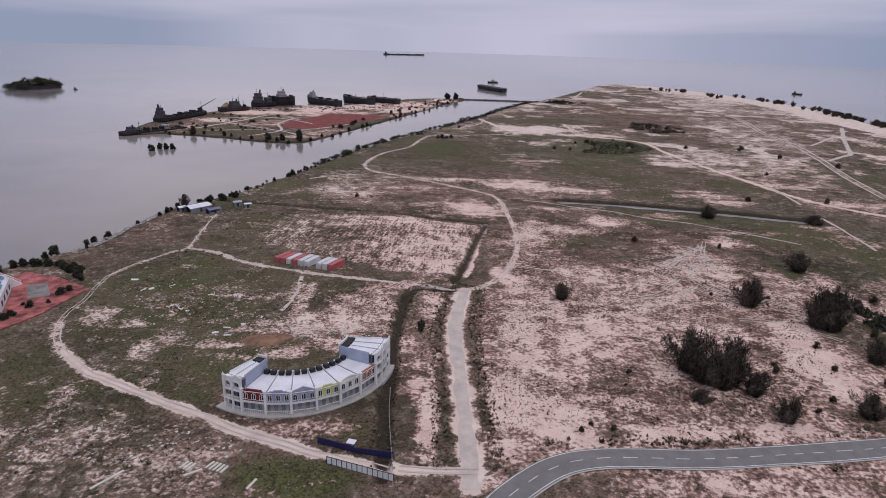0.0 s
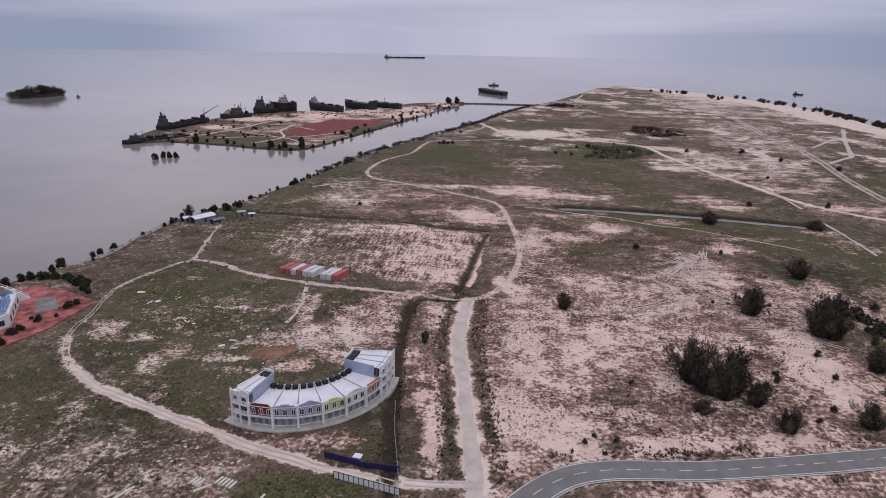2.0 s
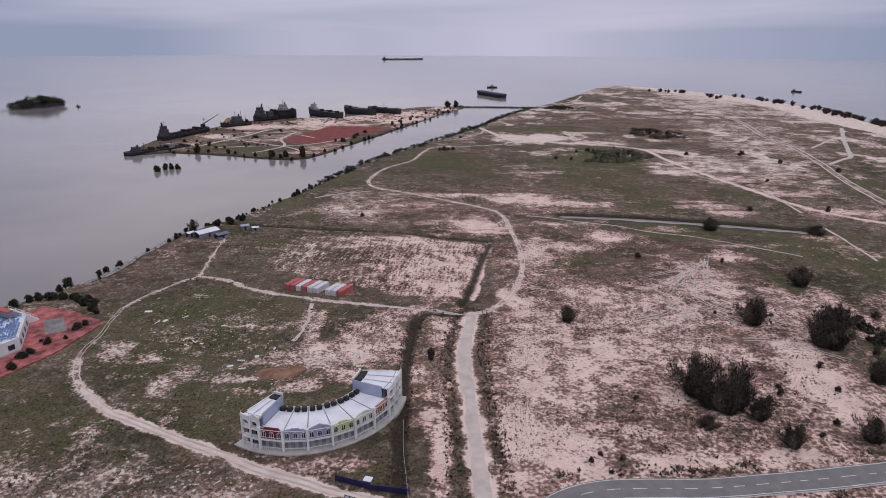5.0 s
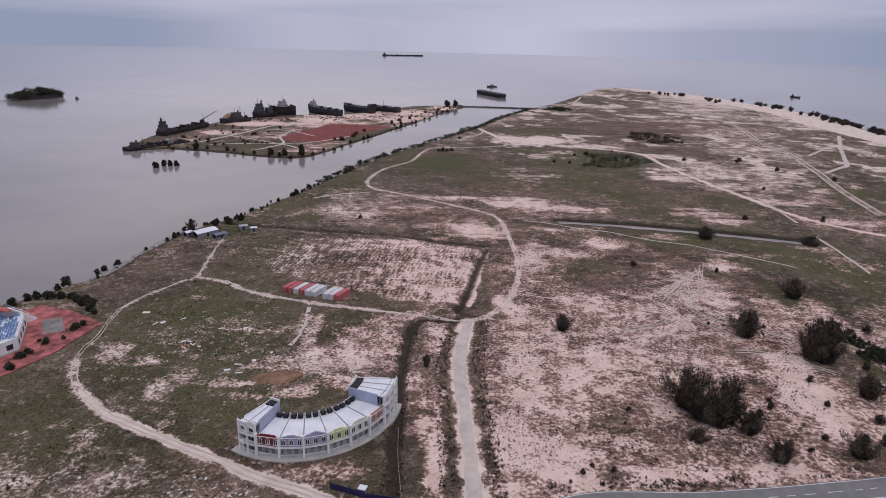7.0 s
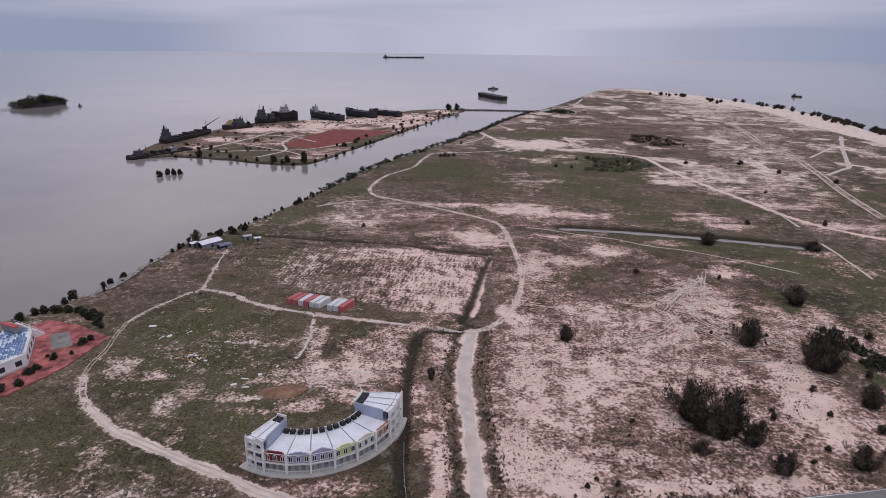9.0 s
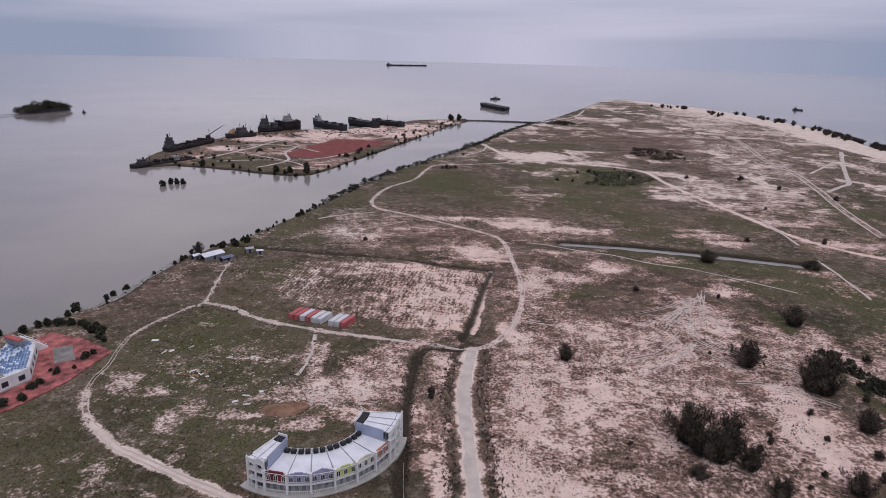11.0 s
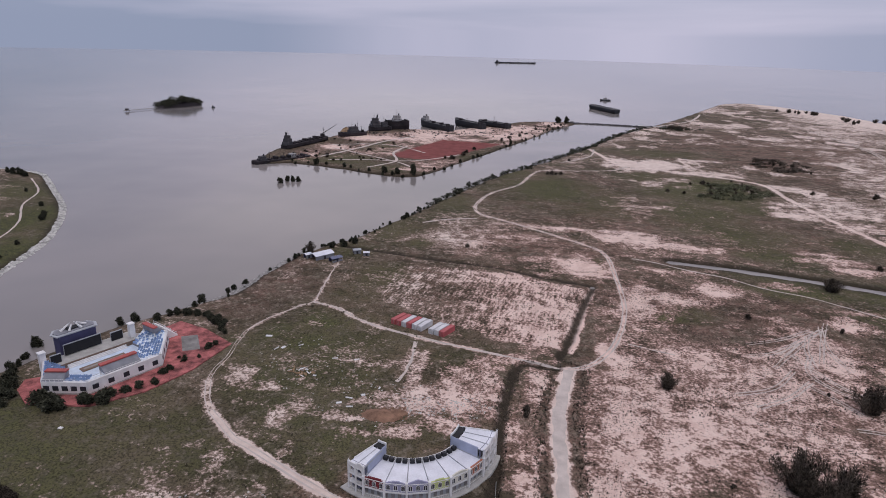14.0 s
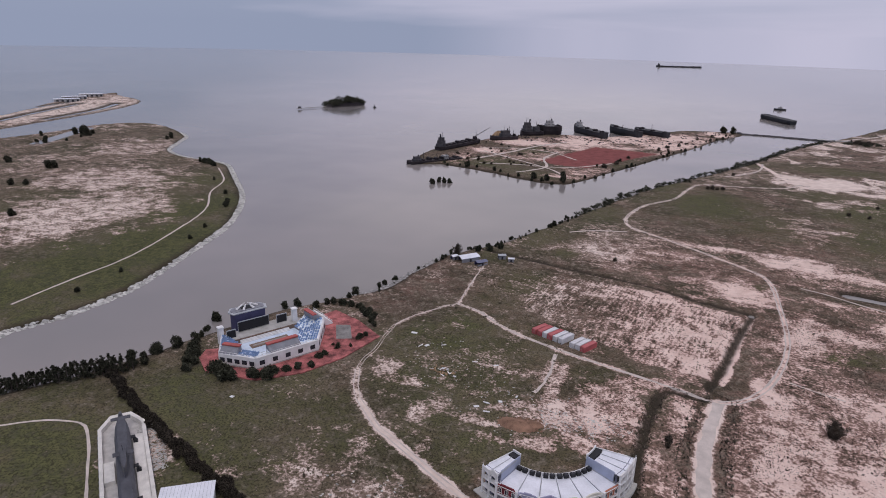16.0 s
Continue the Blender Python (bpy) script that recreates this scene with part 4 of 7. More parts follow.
PARK = pose(0, 0, -60)
CASUARINA = [build_casuarina(11 + i) for i in range(3)]
BUSH = [build_tree("mangrove_bush", "round dark mangrove bush at the water's edge", "bush", "mangrove bushes along the shore", 3.0, 2.4, M_LEAF, 31 + i, 1700, 0.5, 0.2, -0.05, 2 + i, 2.2) for i in range(3)]
SHRUB = [build_tree("shrub", "low dark green shrub growing on sand", "shrub", "scattered shrubs", 1.7, 1.5, M_FOLIAGE, 51 + i, 700, 0.42, 0.6, 0.05, 2, 3.5) for i in range(2)]
POPLAR = [build_tree("hedge_tree", "narrow dark evergreen tree in a dense row", "tree", "row of trees by the lawn", 7.5, 2.3, M_LEAF, 71 + i, 1900, 0.5, 0.8, 0.03, 1, 3.0) for i in range(2)]
HEDGE = [build_tree("hedge_bush", "dark brownish hedge bush in a row", "bush", "hedge beside the submarine", 2.6, 2.4, M_HEDGE, 81 + i, 1500, 0.45, 0.3, 0.05, 2, 2.5) for i in range(2)]
used = set()


def plant(kinds, x, y, s=1.0, rng=random.Random(5), tall=1.0, water=False):
    """Stand a plant on the ground, the first of each kind being the built one itself."""
    src = kinds[rng.randrange(len(kinds))]
    z = max(zat(x, y), -0.4) - 0.05
    m = pose(x, y, z, 0, 0, rng.uniform(0, 360)) @ Matrix.Diagonal((s * rng.uniform(0.9, 1.1), s * rng.uniform(0.9, 1.1), s * tall, 1))
    if src.name not in used:
        used.add(src.name)
        src.matrix_basis = m
        return src
    return copy_thing_flat(src, m)


def copy_thing_flat(src, m):
    keep = src.matrix_basis.copy()
    src.matrix_basis = Matrix()
    c = copy_thing(src, m)
    src.matrix_basis = keep
    return c


# large casuarinas on the sand by the road
for x, y, s, tall in ((46, 221, 0.85, 0.8), (118, 219, 1.3, 0.9), (122, 223, 0.6, 0.7), (134, 202, 1.3, 0.95), (142, 208, 1.3, 1.1), (138, 199, 1.1, 0.9), (158, 260, 1.35, 0.7),
                      (76, 168, 1.3, 1.12), (86, 162, 1.3, 1.12), (82, 158, 1.15, 0.95), (78, 161, 1.1, 1.0), (73, 151, 0.75, 0.5), (90, 155, 0.95, 0.75), (93, 142, 0.95, 0.75), (116, 145, 0.95, 0.8),
                      (138, 176, 1.05, 0.8), (152, 347, 1.3, 0.6), (210, 341, 1.2, 0.6)):
    plant(CASUARINA, x, y, s * 1.12, tall=tall * 1.0)
for x, y, s in ((96, 163, 1.5), (102, 168, 1.2), (104, 172, 0.9), (57, 165, 0.9), (54, 158, 0.5), (96, 297, 1.6), (-7, 192, 1.7), (-6, 189, 1.2), (-54, 371, 1.6), (282, 598, 3.0), (196, 391, 2.0), (245, 390, 2.0),
                (45, 136, 0.9), (37, 135, 0.9), (40, 138, 0.7), (128, 226, 0.9), (107, 228, 0.9), (121, 170, 1.2), (110, 152, 1.2), (103, 146, 0.9), (135, 290, 1.3), (300, 560, 2.4), (250, 480, 1.6), (330, 520, 2.2),
                (410, 560, 4.0), (455, 560, 4.5), (460, 640, 4), (230, 600, 2.0), (127, 150, 1.6), (132, 162, 1.8), (124, 185, 1.3)):
    plant(SHRUB, x, y, s)
# thickets farther out
rngv = random.Random(8)
for cx, cy, rx, ry, k, s in ((163, 592, 44, 40, 8, 2.0), (120, 575, 30, 12, 6, 1.6), (137, 620, 8, 8, 4, 1.8), (248, 745, 40, 46, 8, 2.2), (190, 1040, 26, 30, 10, 2.6), (-5, 621, 9, 9, 5, 2.0), (14, 700, 5, 6, 2, 1.6), (160, 206, 9, 30, 16, 1.7)):
    for i in range(k):
        plant(SHRUB, cx + rngv.gauss(0, rx * 0.45), cy + rngv.gauss(0, ry * 0.45), s * rngv.uniform(0.6, 1.2))
for name_, cx, cy, rx, ry, k, mat in (("thicket", 165, 596, 27, 30, 60, M_THICKET), ("thicket", 246, 748, 34, 40, 50, M_FOLIAGE), ("thicket", 150, 566, 26, 8, 16, M_THICKET), ("thicket", 190, 1040, 34, 26, 30, M_LEAF), ("thicket", 160, 206, 5, 30, 26, M_LEAF)):
    tc_ = []
    for i in range(k):
        a, q = rngv.uniform(0, 6.28), math.sqrt(rngv.random())
        x, y, r = cx + rx * q * math.cos(a), cy + ry * q * math.sin(a), rngv.uniform(2.0, 5.0) * min(1, rx / 14 + 0.3)
        tc_.append((x, y, zat(x, y) + r * 0.2, r, r, r * 0.38))
    tv, tf = leaf_cloud(tc_, 150 * k, 1.1, 300 + k + cx, 0.2, 2.0)
    tme = bpy.data.meshes.new(name_)
    tme.from_pydata(tv.tolist(), [], tf.tolist())
    tme.materials.append(mat)
    tagged(new(name_, tme), "low tangled olive thicket in the scrub", "thicket", kind="stuff")
# belt of trees along the beach
for x, y, k in ((445, 1415, 1), (478, 1420, 2), (493, 1392, 3), (508, 1365, 3), (524, 1299, 3), (530, 1270, 2), (570, 1300, 1), (592, 1271, 1), (598, 1213, 2), (603, 1160, 3), (605, 1120, 1), (603, 1083, 1), (598, 1039, 2),
                (604, 1008, 4), (600, 970, 3), (593, 948, 4), (594, 914, 4), (586, 864, 5), (580, 840, 4)):
    for i in range(k * 2 if x > 570 else k):
        plant(CASUARINA, x + rngv.gauss(0, 8), y + rngv.gauss(0, 16), rngv.uniform(0.75, 1.15), tall=0.85)
# mangroves along the creek
for i in range(0, len(SHORE_MAIN)):
    x, y = SHORE_MAIN[i]
    if not (-178 < x < 140 and 232 < y < 480):
        continue
    n = 2 if y < 330 else 5
    for k in range(n):
        if rngv.random() < (0.5 if y < 330 else 0.85):
            plant(BUSH, x + rngv.gauss(2.0, 2.0), y + rngv.gauss(0, 5), rngv.uniform(0.3, 0.75) * (0.9 + y / 1500))
fringe = []
for x, y in SHORE_MAIN:
    if -100 < x < 140 and 475 < y < 1045:
        for k in range(9):
            r = rngv.uniform(0.6, 1.7) * (1.9 if rngv.random() < 0.10 else 1.0)
            fringe.append((x + rngv.gauss(0.5, 1.6), y + rngv.gauss(0, 6), 1.0 + r * 0.5, r * 1.2, r * 1.2, r * 0.8))
fv, ff = leaf_cloud(fringe, 26000, 0.95, 44, 0.2, 2.2)
fme = bpy.data.meshes.new("mangrove_fringe")
fme.from_pydata(fv.tolist(), [], ff.tolist())
fme.materials.append(M_LEAF)
tagged(new("mangrove_fringe", fme), "dense dark mangrove fringe along the creek", "mangrove", kind="stuff")
for x, y, s in ((-170, 255, 1.45), (-169, 247, 1.0), (-177, 230, 1.1), (-174, 235, 1.0), (-164, 270, 0.9), (-163, 275, 1.0), (-161, 283, 1.0), (-150, 325, 1.0), (-153, 321, 0.9), (-136, 349, 1.3), (-130, 354, 1.3), (-125, 361, 1.2), (-107, 430, 1.3),
                (-188, 229, 1.3), (-192, 224, 1.2), (-212, 199, 1.6), (-208, 188, 1.0), (-203, 176, 1.3), (-205, 168, 1.6), (-209, 160, 1.7), (-204, 181, 1.0), (-213, 152, 1.5), (-207, 152, 1.5)):
    plant(BUSH, x, y, s)
plant(CASUARINA, -145, 336, 0.72, tall=1.25)
# shrubs round the arena
for x, y, s in ((-171, 239, 1.3), (-168, 238, 1.5), (-164, 239.5, 1.4), (-161, 238, 1.3), (-158, 239, 1.4), (-155, 237, 1.5), (-152, 236, 1.4), (-149, 233, 1.4), (-146, 231, 1.3), (-143, 228, 1.2), (-141, 224, 1.0), (-150, 237, 1.1)):
    plant(BUSH, x + rngv.gauss(0, 0.7), y + rngv.gauss(0, 0.7), s * rngv.uniform(0.85, 1.1), tall=0.72)
for x, y, s in ((-177, 160, 2.9), (-174, 158.5, 3.0), (-170, 158, 3.0), (-166, 159, 2.8), (-161, 161, 2.6), (-157, 164, 2.7), (-154, 167, 2.4), (-190, 161, 2.6), (-194, 166, 2.6),
                (-152, 171, 1.8), (-149, 175, 1.6), (-147, 180, 1.6), (-146, 186, 1.4), (-144, 191, 1.3), (-142, 196, 1.3), (-140, 202, 1.3), (-139, 208, 1.4), (-137, 214, 1.3), (-146, 200, 0.9), (-199, 172, 2.0), (-197, 166, 2.0), (-193, 160, 1.8), (-188, 157, 1.6)):
    plant(BUSH, x + rngv.gauss(0, 0.9), y + rngv.gauss(0, 0.9), s * rngv.uniform(0.5, 0.85), tall=0.72)
# rows of trees by the lawn and hedge beside the submarine
for i in range(64):
    t = i / 63
    side = 1.4 if i % 2 else -1.4
    plant(POPLAR, -248 + 41 * t + side * 0.75 + rngv.gauss(0, 0.5), 102 + 46 * t - side + rngv.gauss(0, 0.5), rngv.uniform(0.74, 0.96), tall=0.92)
for i in range(76):
    t = i / 75
    side = 0.8 if i % 2 else -0.8
    plant(HEDGE, -218 + 100.5 * t + side * 0.3 + rngv.gauss(0, 0.4), 143 - 37 * t + side + rngv.gauss(0, 0.4) - 2 * math.sin(t * 3.1), rngv.uniform(0.8, 1.2))
# far bank
for x, y, s in ((-737, 533, 3.4), (-728, 528, 3.0), (-745, 540, 3.0), (-750, 530, 2.6), (-482, 473, 1.7), (-476, 472, 1.9), (-470, 469, 1.8), (-490, 476, 1.6), (-464, 466, 1.5), (-352, 362, 1.4), (-347, 354, 1.3), (-643, 378, 2.2), (-588, 380, 2.4),
                (-583, 383, 2.2), (-550, 320, 1.7), (-540, 326, 1.6), (-460, 262, 1.8), (-375, 385, 1.2), (-322, 306, 1.0), (-312, 282, 1.0), (-300, 220, 0.9), (-296, 190, 0.9), (-625, 560, 1.6), (-630, 570, 1.7), (-640, 580, 1.7), (-420, 420, 1.0)):
    plant(BUSH, x, y, s)
# low scrub along the island's tracks and spoil
for i in range(34):
    a = rngv.random()
    plant(SHRUB, -280 + 105 * rngv.random() - 20 * a, 612 + 150 * a, rngv.uniform(1.2, 2.6), tall=0.7)
for i in range(22):
    t = rngv.random()
    plant(SHRUB, -118 + 120 * t + rngv.gauss(0, 4) - 8, 640 + 380 * t + rngv.gauss(0, 8), rngv.uniform(1.5, 3.0), tall=0.8)
for i in range(9):
    plant(BUSH, -770 + 60 * rngv.random(), 470 + 90 * rngv.random(), rngv.uniform(1.0, 2.0))
# island shore
for i in range(0, len(ISLAND)):
    x, y = ISLAND[i]
    if -285 < x < 22 and y < 1000 and i < len(ISLAND) * 0.52 and rngv.random() < 0.75:
        plant(BUSH, x - 1 + rngv.gauss(0, 2), y + 4 + rngv.gauss(0, 3), rngv.uniform(0.5, 1.0) * 1.3)
for x, y, s in ((-138, 582, 2.6), (-165, 577, 1.8), (-152, 576, 1.7), (-244, 600, 1.9), (-244, 512, 1.6), (-241, 522, 1.5), (-236, 523, 1.6), (-232, 524, 1.5), (0, 1045, 3.0), (14, 1050, 3.0)):
    plant(BUSH, x, y, s, tall=1.1)


def tuft_field(name, label, n, region, size, seed, mat, want):
    """Countless small tufts as one sheet of blades."""
    rng = np.random.default_rng(seed)
    x0, y0, x1, y1 = region
    x, y = rng.uniform(x0, x1, n * 3), rng.uniform(y0, y1, n * 3)
    keep = want(x, y)
    x, y = x[keep][:n], y[keep][:n]
    n = len(x)
    z = land_height(x, y)
    s = size * rng.lognormal(0, 0.45, n)
    b = 5
    a = rng.uniform(0, 6.28, (n, b))
    tip = np.stack([x[:, None] + np.cos(a) * s[:, None] * 0.8, y[:, None] + np.sin(a) * s[:, None] * 0.8, (z + s * 0.75)[:, None] * np.ones((1, b))], -1)
    l0 = np.stack([x[:, None] + np.cos(a + 1.4) * s[:, None] * 0.45, y[:, None] + np.sin(a + 1.4) * s[:, None] * 0.45, z[:, None] * np.ones((1, b)) - 0.05], -1)
    r0 = np.stack([x[:, None] + np.cos(a - 1.4) * s[:, None] * 0.45, y[:, None] + np.sin(a - 1.4) * s[:, None] * 0.45, z[:, None] * np.ones((1, b)) - 0.05], -1)
    v = np.stack([tip, l0, r0], 2).reshape(-1, 3)
    me = bpy.data.meshes.new(name)
    me.from_pydata(v.tolist(), [], np.arange(len(v)).reshape(-1, 3).tolist())
    me.materials.append(mat)
    return tagged(new(name, me), label, "scrub", kind="stuff")


off_track = lambda x, y: (dist_line(x, y, TRACK_NEAR) > 4.2) & (dist_line(x, y, TRACK_MAIN) > 2.5) & (dist_line(x, y, ROAD) > 5) & (dist_line(x, y, TRACK_LOOP) > 2.6)
tuft_field("scrub_tufts", "small dark tufts of scrub dotted over pale sand", 30000, (8, 130, 175, 330), 0.20, 3, M_SCRUB,
           lambda x, y: off_track(x, y) & (vnoise(x, y, 22, 91) + 0.35 * vnoise(x, y, 3, 92) > 0.62))
tuft_field("grass_tufts", "rough tufts of dry grass over the field", 7000, (-135, 112, 8, 350), 0.30, 4, M_DRYGRASS,
           lambda x, y: off_track(x, y) & (vnoise(x, y, 16, 93) > 0.5) & (np.hypot(x + 43.5, y - 167.4) > 33))
tuft_field("roadside_weeds", "dark weeds along the asphalt road's verge", 1500, (12, 122, 140, 150), 0.42, 9, M_FOLIAGE,
           lambda x, y: (np.abs(dist_line(x, y, ROAD) - 6.8) < 2.2) & (vnoise(x, y, 7, 97) > 0.52) & (dist_line(x, y, TRACK_NEAR) > 4.2))
tuft_field("weeds", "dark weeds growing along the sandy track", 3000, (-22, 118, 20, 240), 0.32, 6, M_FOLIAGE,
           lambda x, y: (np.abs(dist_line(x, y, TRACK_NEAR) - 6.5) < 2.2) | (np.abs(dist_line(x, y, DITCH_A) - 2) < 0.8))


# ---------------------------------------------------------------- the crescent of mock shophouses
# darker copy of the pale blue plaster, with the galleries' shade in its colour
M_GALLERY = material("shaded_gallery_plaster", (0.19, 0.19, 0.26), 0.75, vary=0.15)
M_SHOP = material("dim_grey_shopfront", (0.30, 0.275, 0.275), 0.7, vary=0.3, scale=2.0)
CRES = thing("shophouse_crescent", "curved white row of pastel shophouse fronts on a pale plinth", "building", pose(-42.9, 167.2, zat(-38, 145) - 0.1) @ Matrix.Diagonal((0.985, 1.035, 1.03, 1)))
R_OUT = 28.7


def polar(r, a, z):
    return Vector((r * math.cos(radians(a)), r * math.sin(radians(a)), z))


def arc_slab(r0, r1, a0, a1, z0, z1, n=10, z0b=None, z1b=None):
    """A curved block; z0b, z1b: heights at the inner radius, where they differ."""
    bm = bmesh.new()
    z0b = z0 if z0b is None else z0b
    z1b = z1 if z1b is None else z1b
    rows = []
    for i in range(n + 1):
        a = a0 + (a1 - a0) * i / n
        rows.append([bm.verts.new(polar(r, a, z)) for r, z in ((r0, z0b), (r1, z0), (r1, z1), (r0, z1b))])
    for p, q in zip(rows[:-1], rows[1:]):
        for k in range(4):
            bm.faces.new((p[k], q[k], q[(k + 1) % 4], p[(k + 1) % 4]))
    bm.faces.new(rows[0][::-1])
    bm.faces.new(rows[-1])
    bmesh.ops.recalc_face_normals(bm, faces=bm.faces)
    return bm


def bay_frame(a0, a1, r=R_OUT):
    """Local frame of a bay: x along the front, y outwards, z up."""
    p, q = polar(r, a0, 0), polar(r, a1, 0)
    x = (q - p).normalized()
    y = Vector((x.y, -x.x, 0))
    m = Matrix(((x.x, y.x, 0, p.x), (x.y, y.y, 0, p.y), (0, 0, 1, 0), (0, 0, 0, 1)))
    return m, (q - p).length


def place(bm, m):
    bmesh.ops.transform(bm, matrix=m, verts=bm.verts)
    bmesh.ops.recalc_face_normals(bm, faces=bm.faces)
    return bm


def front_panel(length, z0, z1, crest, y0, y1):
    """A wall panel in the bay's plane with a shaped top (crest: list of x share, height)."""
    bm = bmesh.new()
    out = [(0, z0), (length, z0)] + [(length * s, z1 + h) for s, h in crest]
    f = [bm.verts.new((x, y1, z)) for x, z in out]
    b = [bm.verts.new((x, y0, z)) for x, z in out]
    bm.faces.new(f)
    bm.faces.new(b[::-1])
    n = len(out)
    for i in range(n):
        bm.faces.new((f[i], f[(i + 1) % n], b[(i + 1) % n], b[i]))
    return bm


def arch_outline(x, z, w, h, n=6):
    r = w / 2
    return [(x - r, z), (x + r, z)] + [(x + r * math.cos(math.pi * i / n), z + h - r + r * math.sin(math.pi * i / n)) for i in range(n + 1)]


def arch_solid(x, z, w, h, y0, y1):
    bm = bmesh.new()
    o = arch_outline(x, z, w, h)
    f = [bm.verts.new((a, y1, c)) for a, c in o]
    b = [bm.verts.new((a, y0, c)) for a, c in o]
    bm.faces.new(f)
    bm.faces.new(b[::-1])
    for i in range(len(o)):
        bm.faces.new((f[i], f[(i + 1) % len(o)], b[(i + 1) % len(o)], b[i]))
    return bm


def arch_ring(x, z, w, h, t, y0, y1):
    """A raised surround round an arched opening."""
    bm = bmesh.new()
    o, p = arch_outline(x, z, w, h), arch_outline(x, z - t, w + 2 * t, h + 2 * t)
    v = [[bm.verts.new((a, y, c)) for a, c in q] for q in (o, p) for y in (y0, y1)]
    n = len(o)
    for i in range(n):
        j = (i + 1) % n
        bm.faces.new((v[1][i], v[1][j], v[3][j], v[3][i]))
        bm.faces.new((v[3][i], v[3][j], v[2][j], v[2][i]))
        bm.faces.new((v[0][i], v[0][j], v[1][j], v[1][i]))
    return bm


def window_in(parent, m, x, z, w, h, y):
    win = part("window", place(arch_ring(x, z, w, h, 0.10, y - 0.02, y + 0.10), m), M_WHITE, parent, "arched white window surround")
    part("pane", place(arch_solid(x, z, w, h, y - 0.02, y + 0.03), m), M_DARK, win, "dark window pane")
    part("mullion", place(boxbm(x - 0.05, y + 0.03, z, x + 0.05, y + 0.08, z + h), m), M_WHITE, win)


def storey_bay(a0, a1, colour, crest, base, top, windows=3, arches=False, label=""):
    """One bay of the front: arcade below, wall with arched windows above, shaped parapet."""
    m, ln = bay_frame(a0, a1)
    wall = part("front_wall", place(front_panel(ln, base, top, crest, -0.6, -0.2), m), colour, CRES, label)
    step_ = ln / windows
    for k in range(windows):
        window_in(wall, m, (k + 0.5) * step_, base + 0.55, step_ * 0.46, 1.6, -0.2)
    part("cornice", place(boxbm(0, -0.25, top - 0.14, ln, -0.02, top - 0.02), m), M_WHITE, CRES)
    part("balcony_beam", place(boxbm(0, -0.6, base - 0.40, ln, 0.10, base - 0.04), m), M_WHITE, CRES)
    bm = bmesh.new()
    box(bm, 0, 0.04, base + 0.56, ln, 0.09, base + 0.61)
    box(bm, 0, 0.02, base + 0.02, ln, 0.10, base + 0.10)
    k = 0.25
    while k < ln - 0.1:
        box(bm, k - 0.03, 0.03, base + 0.10, k + 0.03, 0.09, base + 0.55)
        k += 0.8
    part("railing", place(bm, m), M_WHITE, CRES)
    if base < 5:
        part("shop_front", place(boxbm(0, -1.5, 0.35, ln, -1.3, base - 0.4), m), M_SHOP, CRES)
        bm = bmesh.new()
        box(bm, 0, -0.02, 1.15, ln, 0.08, 1.25)
        for q in range(1, 12):
            box(bm, ln * q / 12 - 0.03, 0.0, 0.35, ln * q / 12 + 0.03, 0.06, 1.15)
        part("railing", place(bm, m), M_WHITE, CRES)
        for d in range(3):
            x = ln * (0.2 + 0.3 * d)
            part("shop_door", place(boxbm(x - 0.45, -1.3, 0.35, x + 0.45, -1.26, 2.3), m), M_GREYROOF, CRES)
    return m, ln


part("plinth", arc_slab(15.4, 30.1, -121.0, -4.0, -0.6, 0.35, 30), M_CONCRETE, CRES, "pale concrete plinth")
BAYS = [(-105.5, -92.3, M_RED, [(1, 0.2), (0.82, 0.2), (0.82, 0.55), (0.18, 0.55), (0.18, 0.2), (0, 0.2)], "dark red plastered front"),
        (-92.3, -79.2, M_LILAC, [(1, 0.1), (0.85, 0.1), (0.85, 0.35), (0.68, 0.35), (0.68, 0.65), (0.32, 0.65), (0.32, 0.35), (0.15, 0.35), (0.15, 0.1), (0, 0.1)], "lilac plastered front with stepped parapet"),
        (-79.2, -66.1, M_LILAC, [(1, 0.1), (0.5, 1.3), (0, 0.1)], "lilac front with pointed gable"),
        (-66.1, -53.0, M_GREEN, [(1, 0.15), (0.7, 0.15), (0.7, 0.5), (0.3, 0.5), (0.3, 0.15), (0, 0.15)], "lime green plastered front"),
        (-53.0, -39.9, M_CREAM, [(1, 0.1), (0.85, 0.45), (0.68, 0.8), (0.5, 0.95), (0.32, 0.8), (0.15, 0.45), (0, 0.1)], "cream front with rounded parapet"),
        (-39.9, -26.8, M_ORANGE, [(1, 0.3), (0, 0.3)], "orange plastered front")]
MID_TOP, WING_TOP, BASE = 6.2, 9.2, 3.5
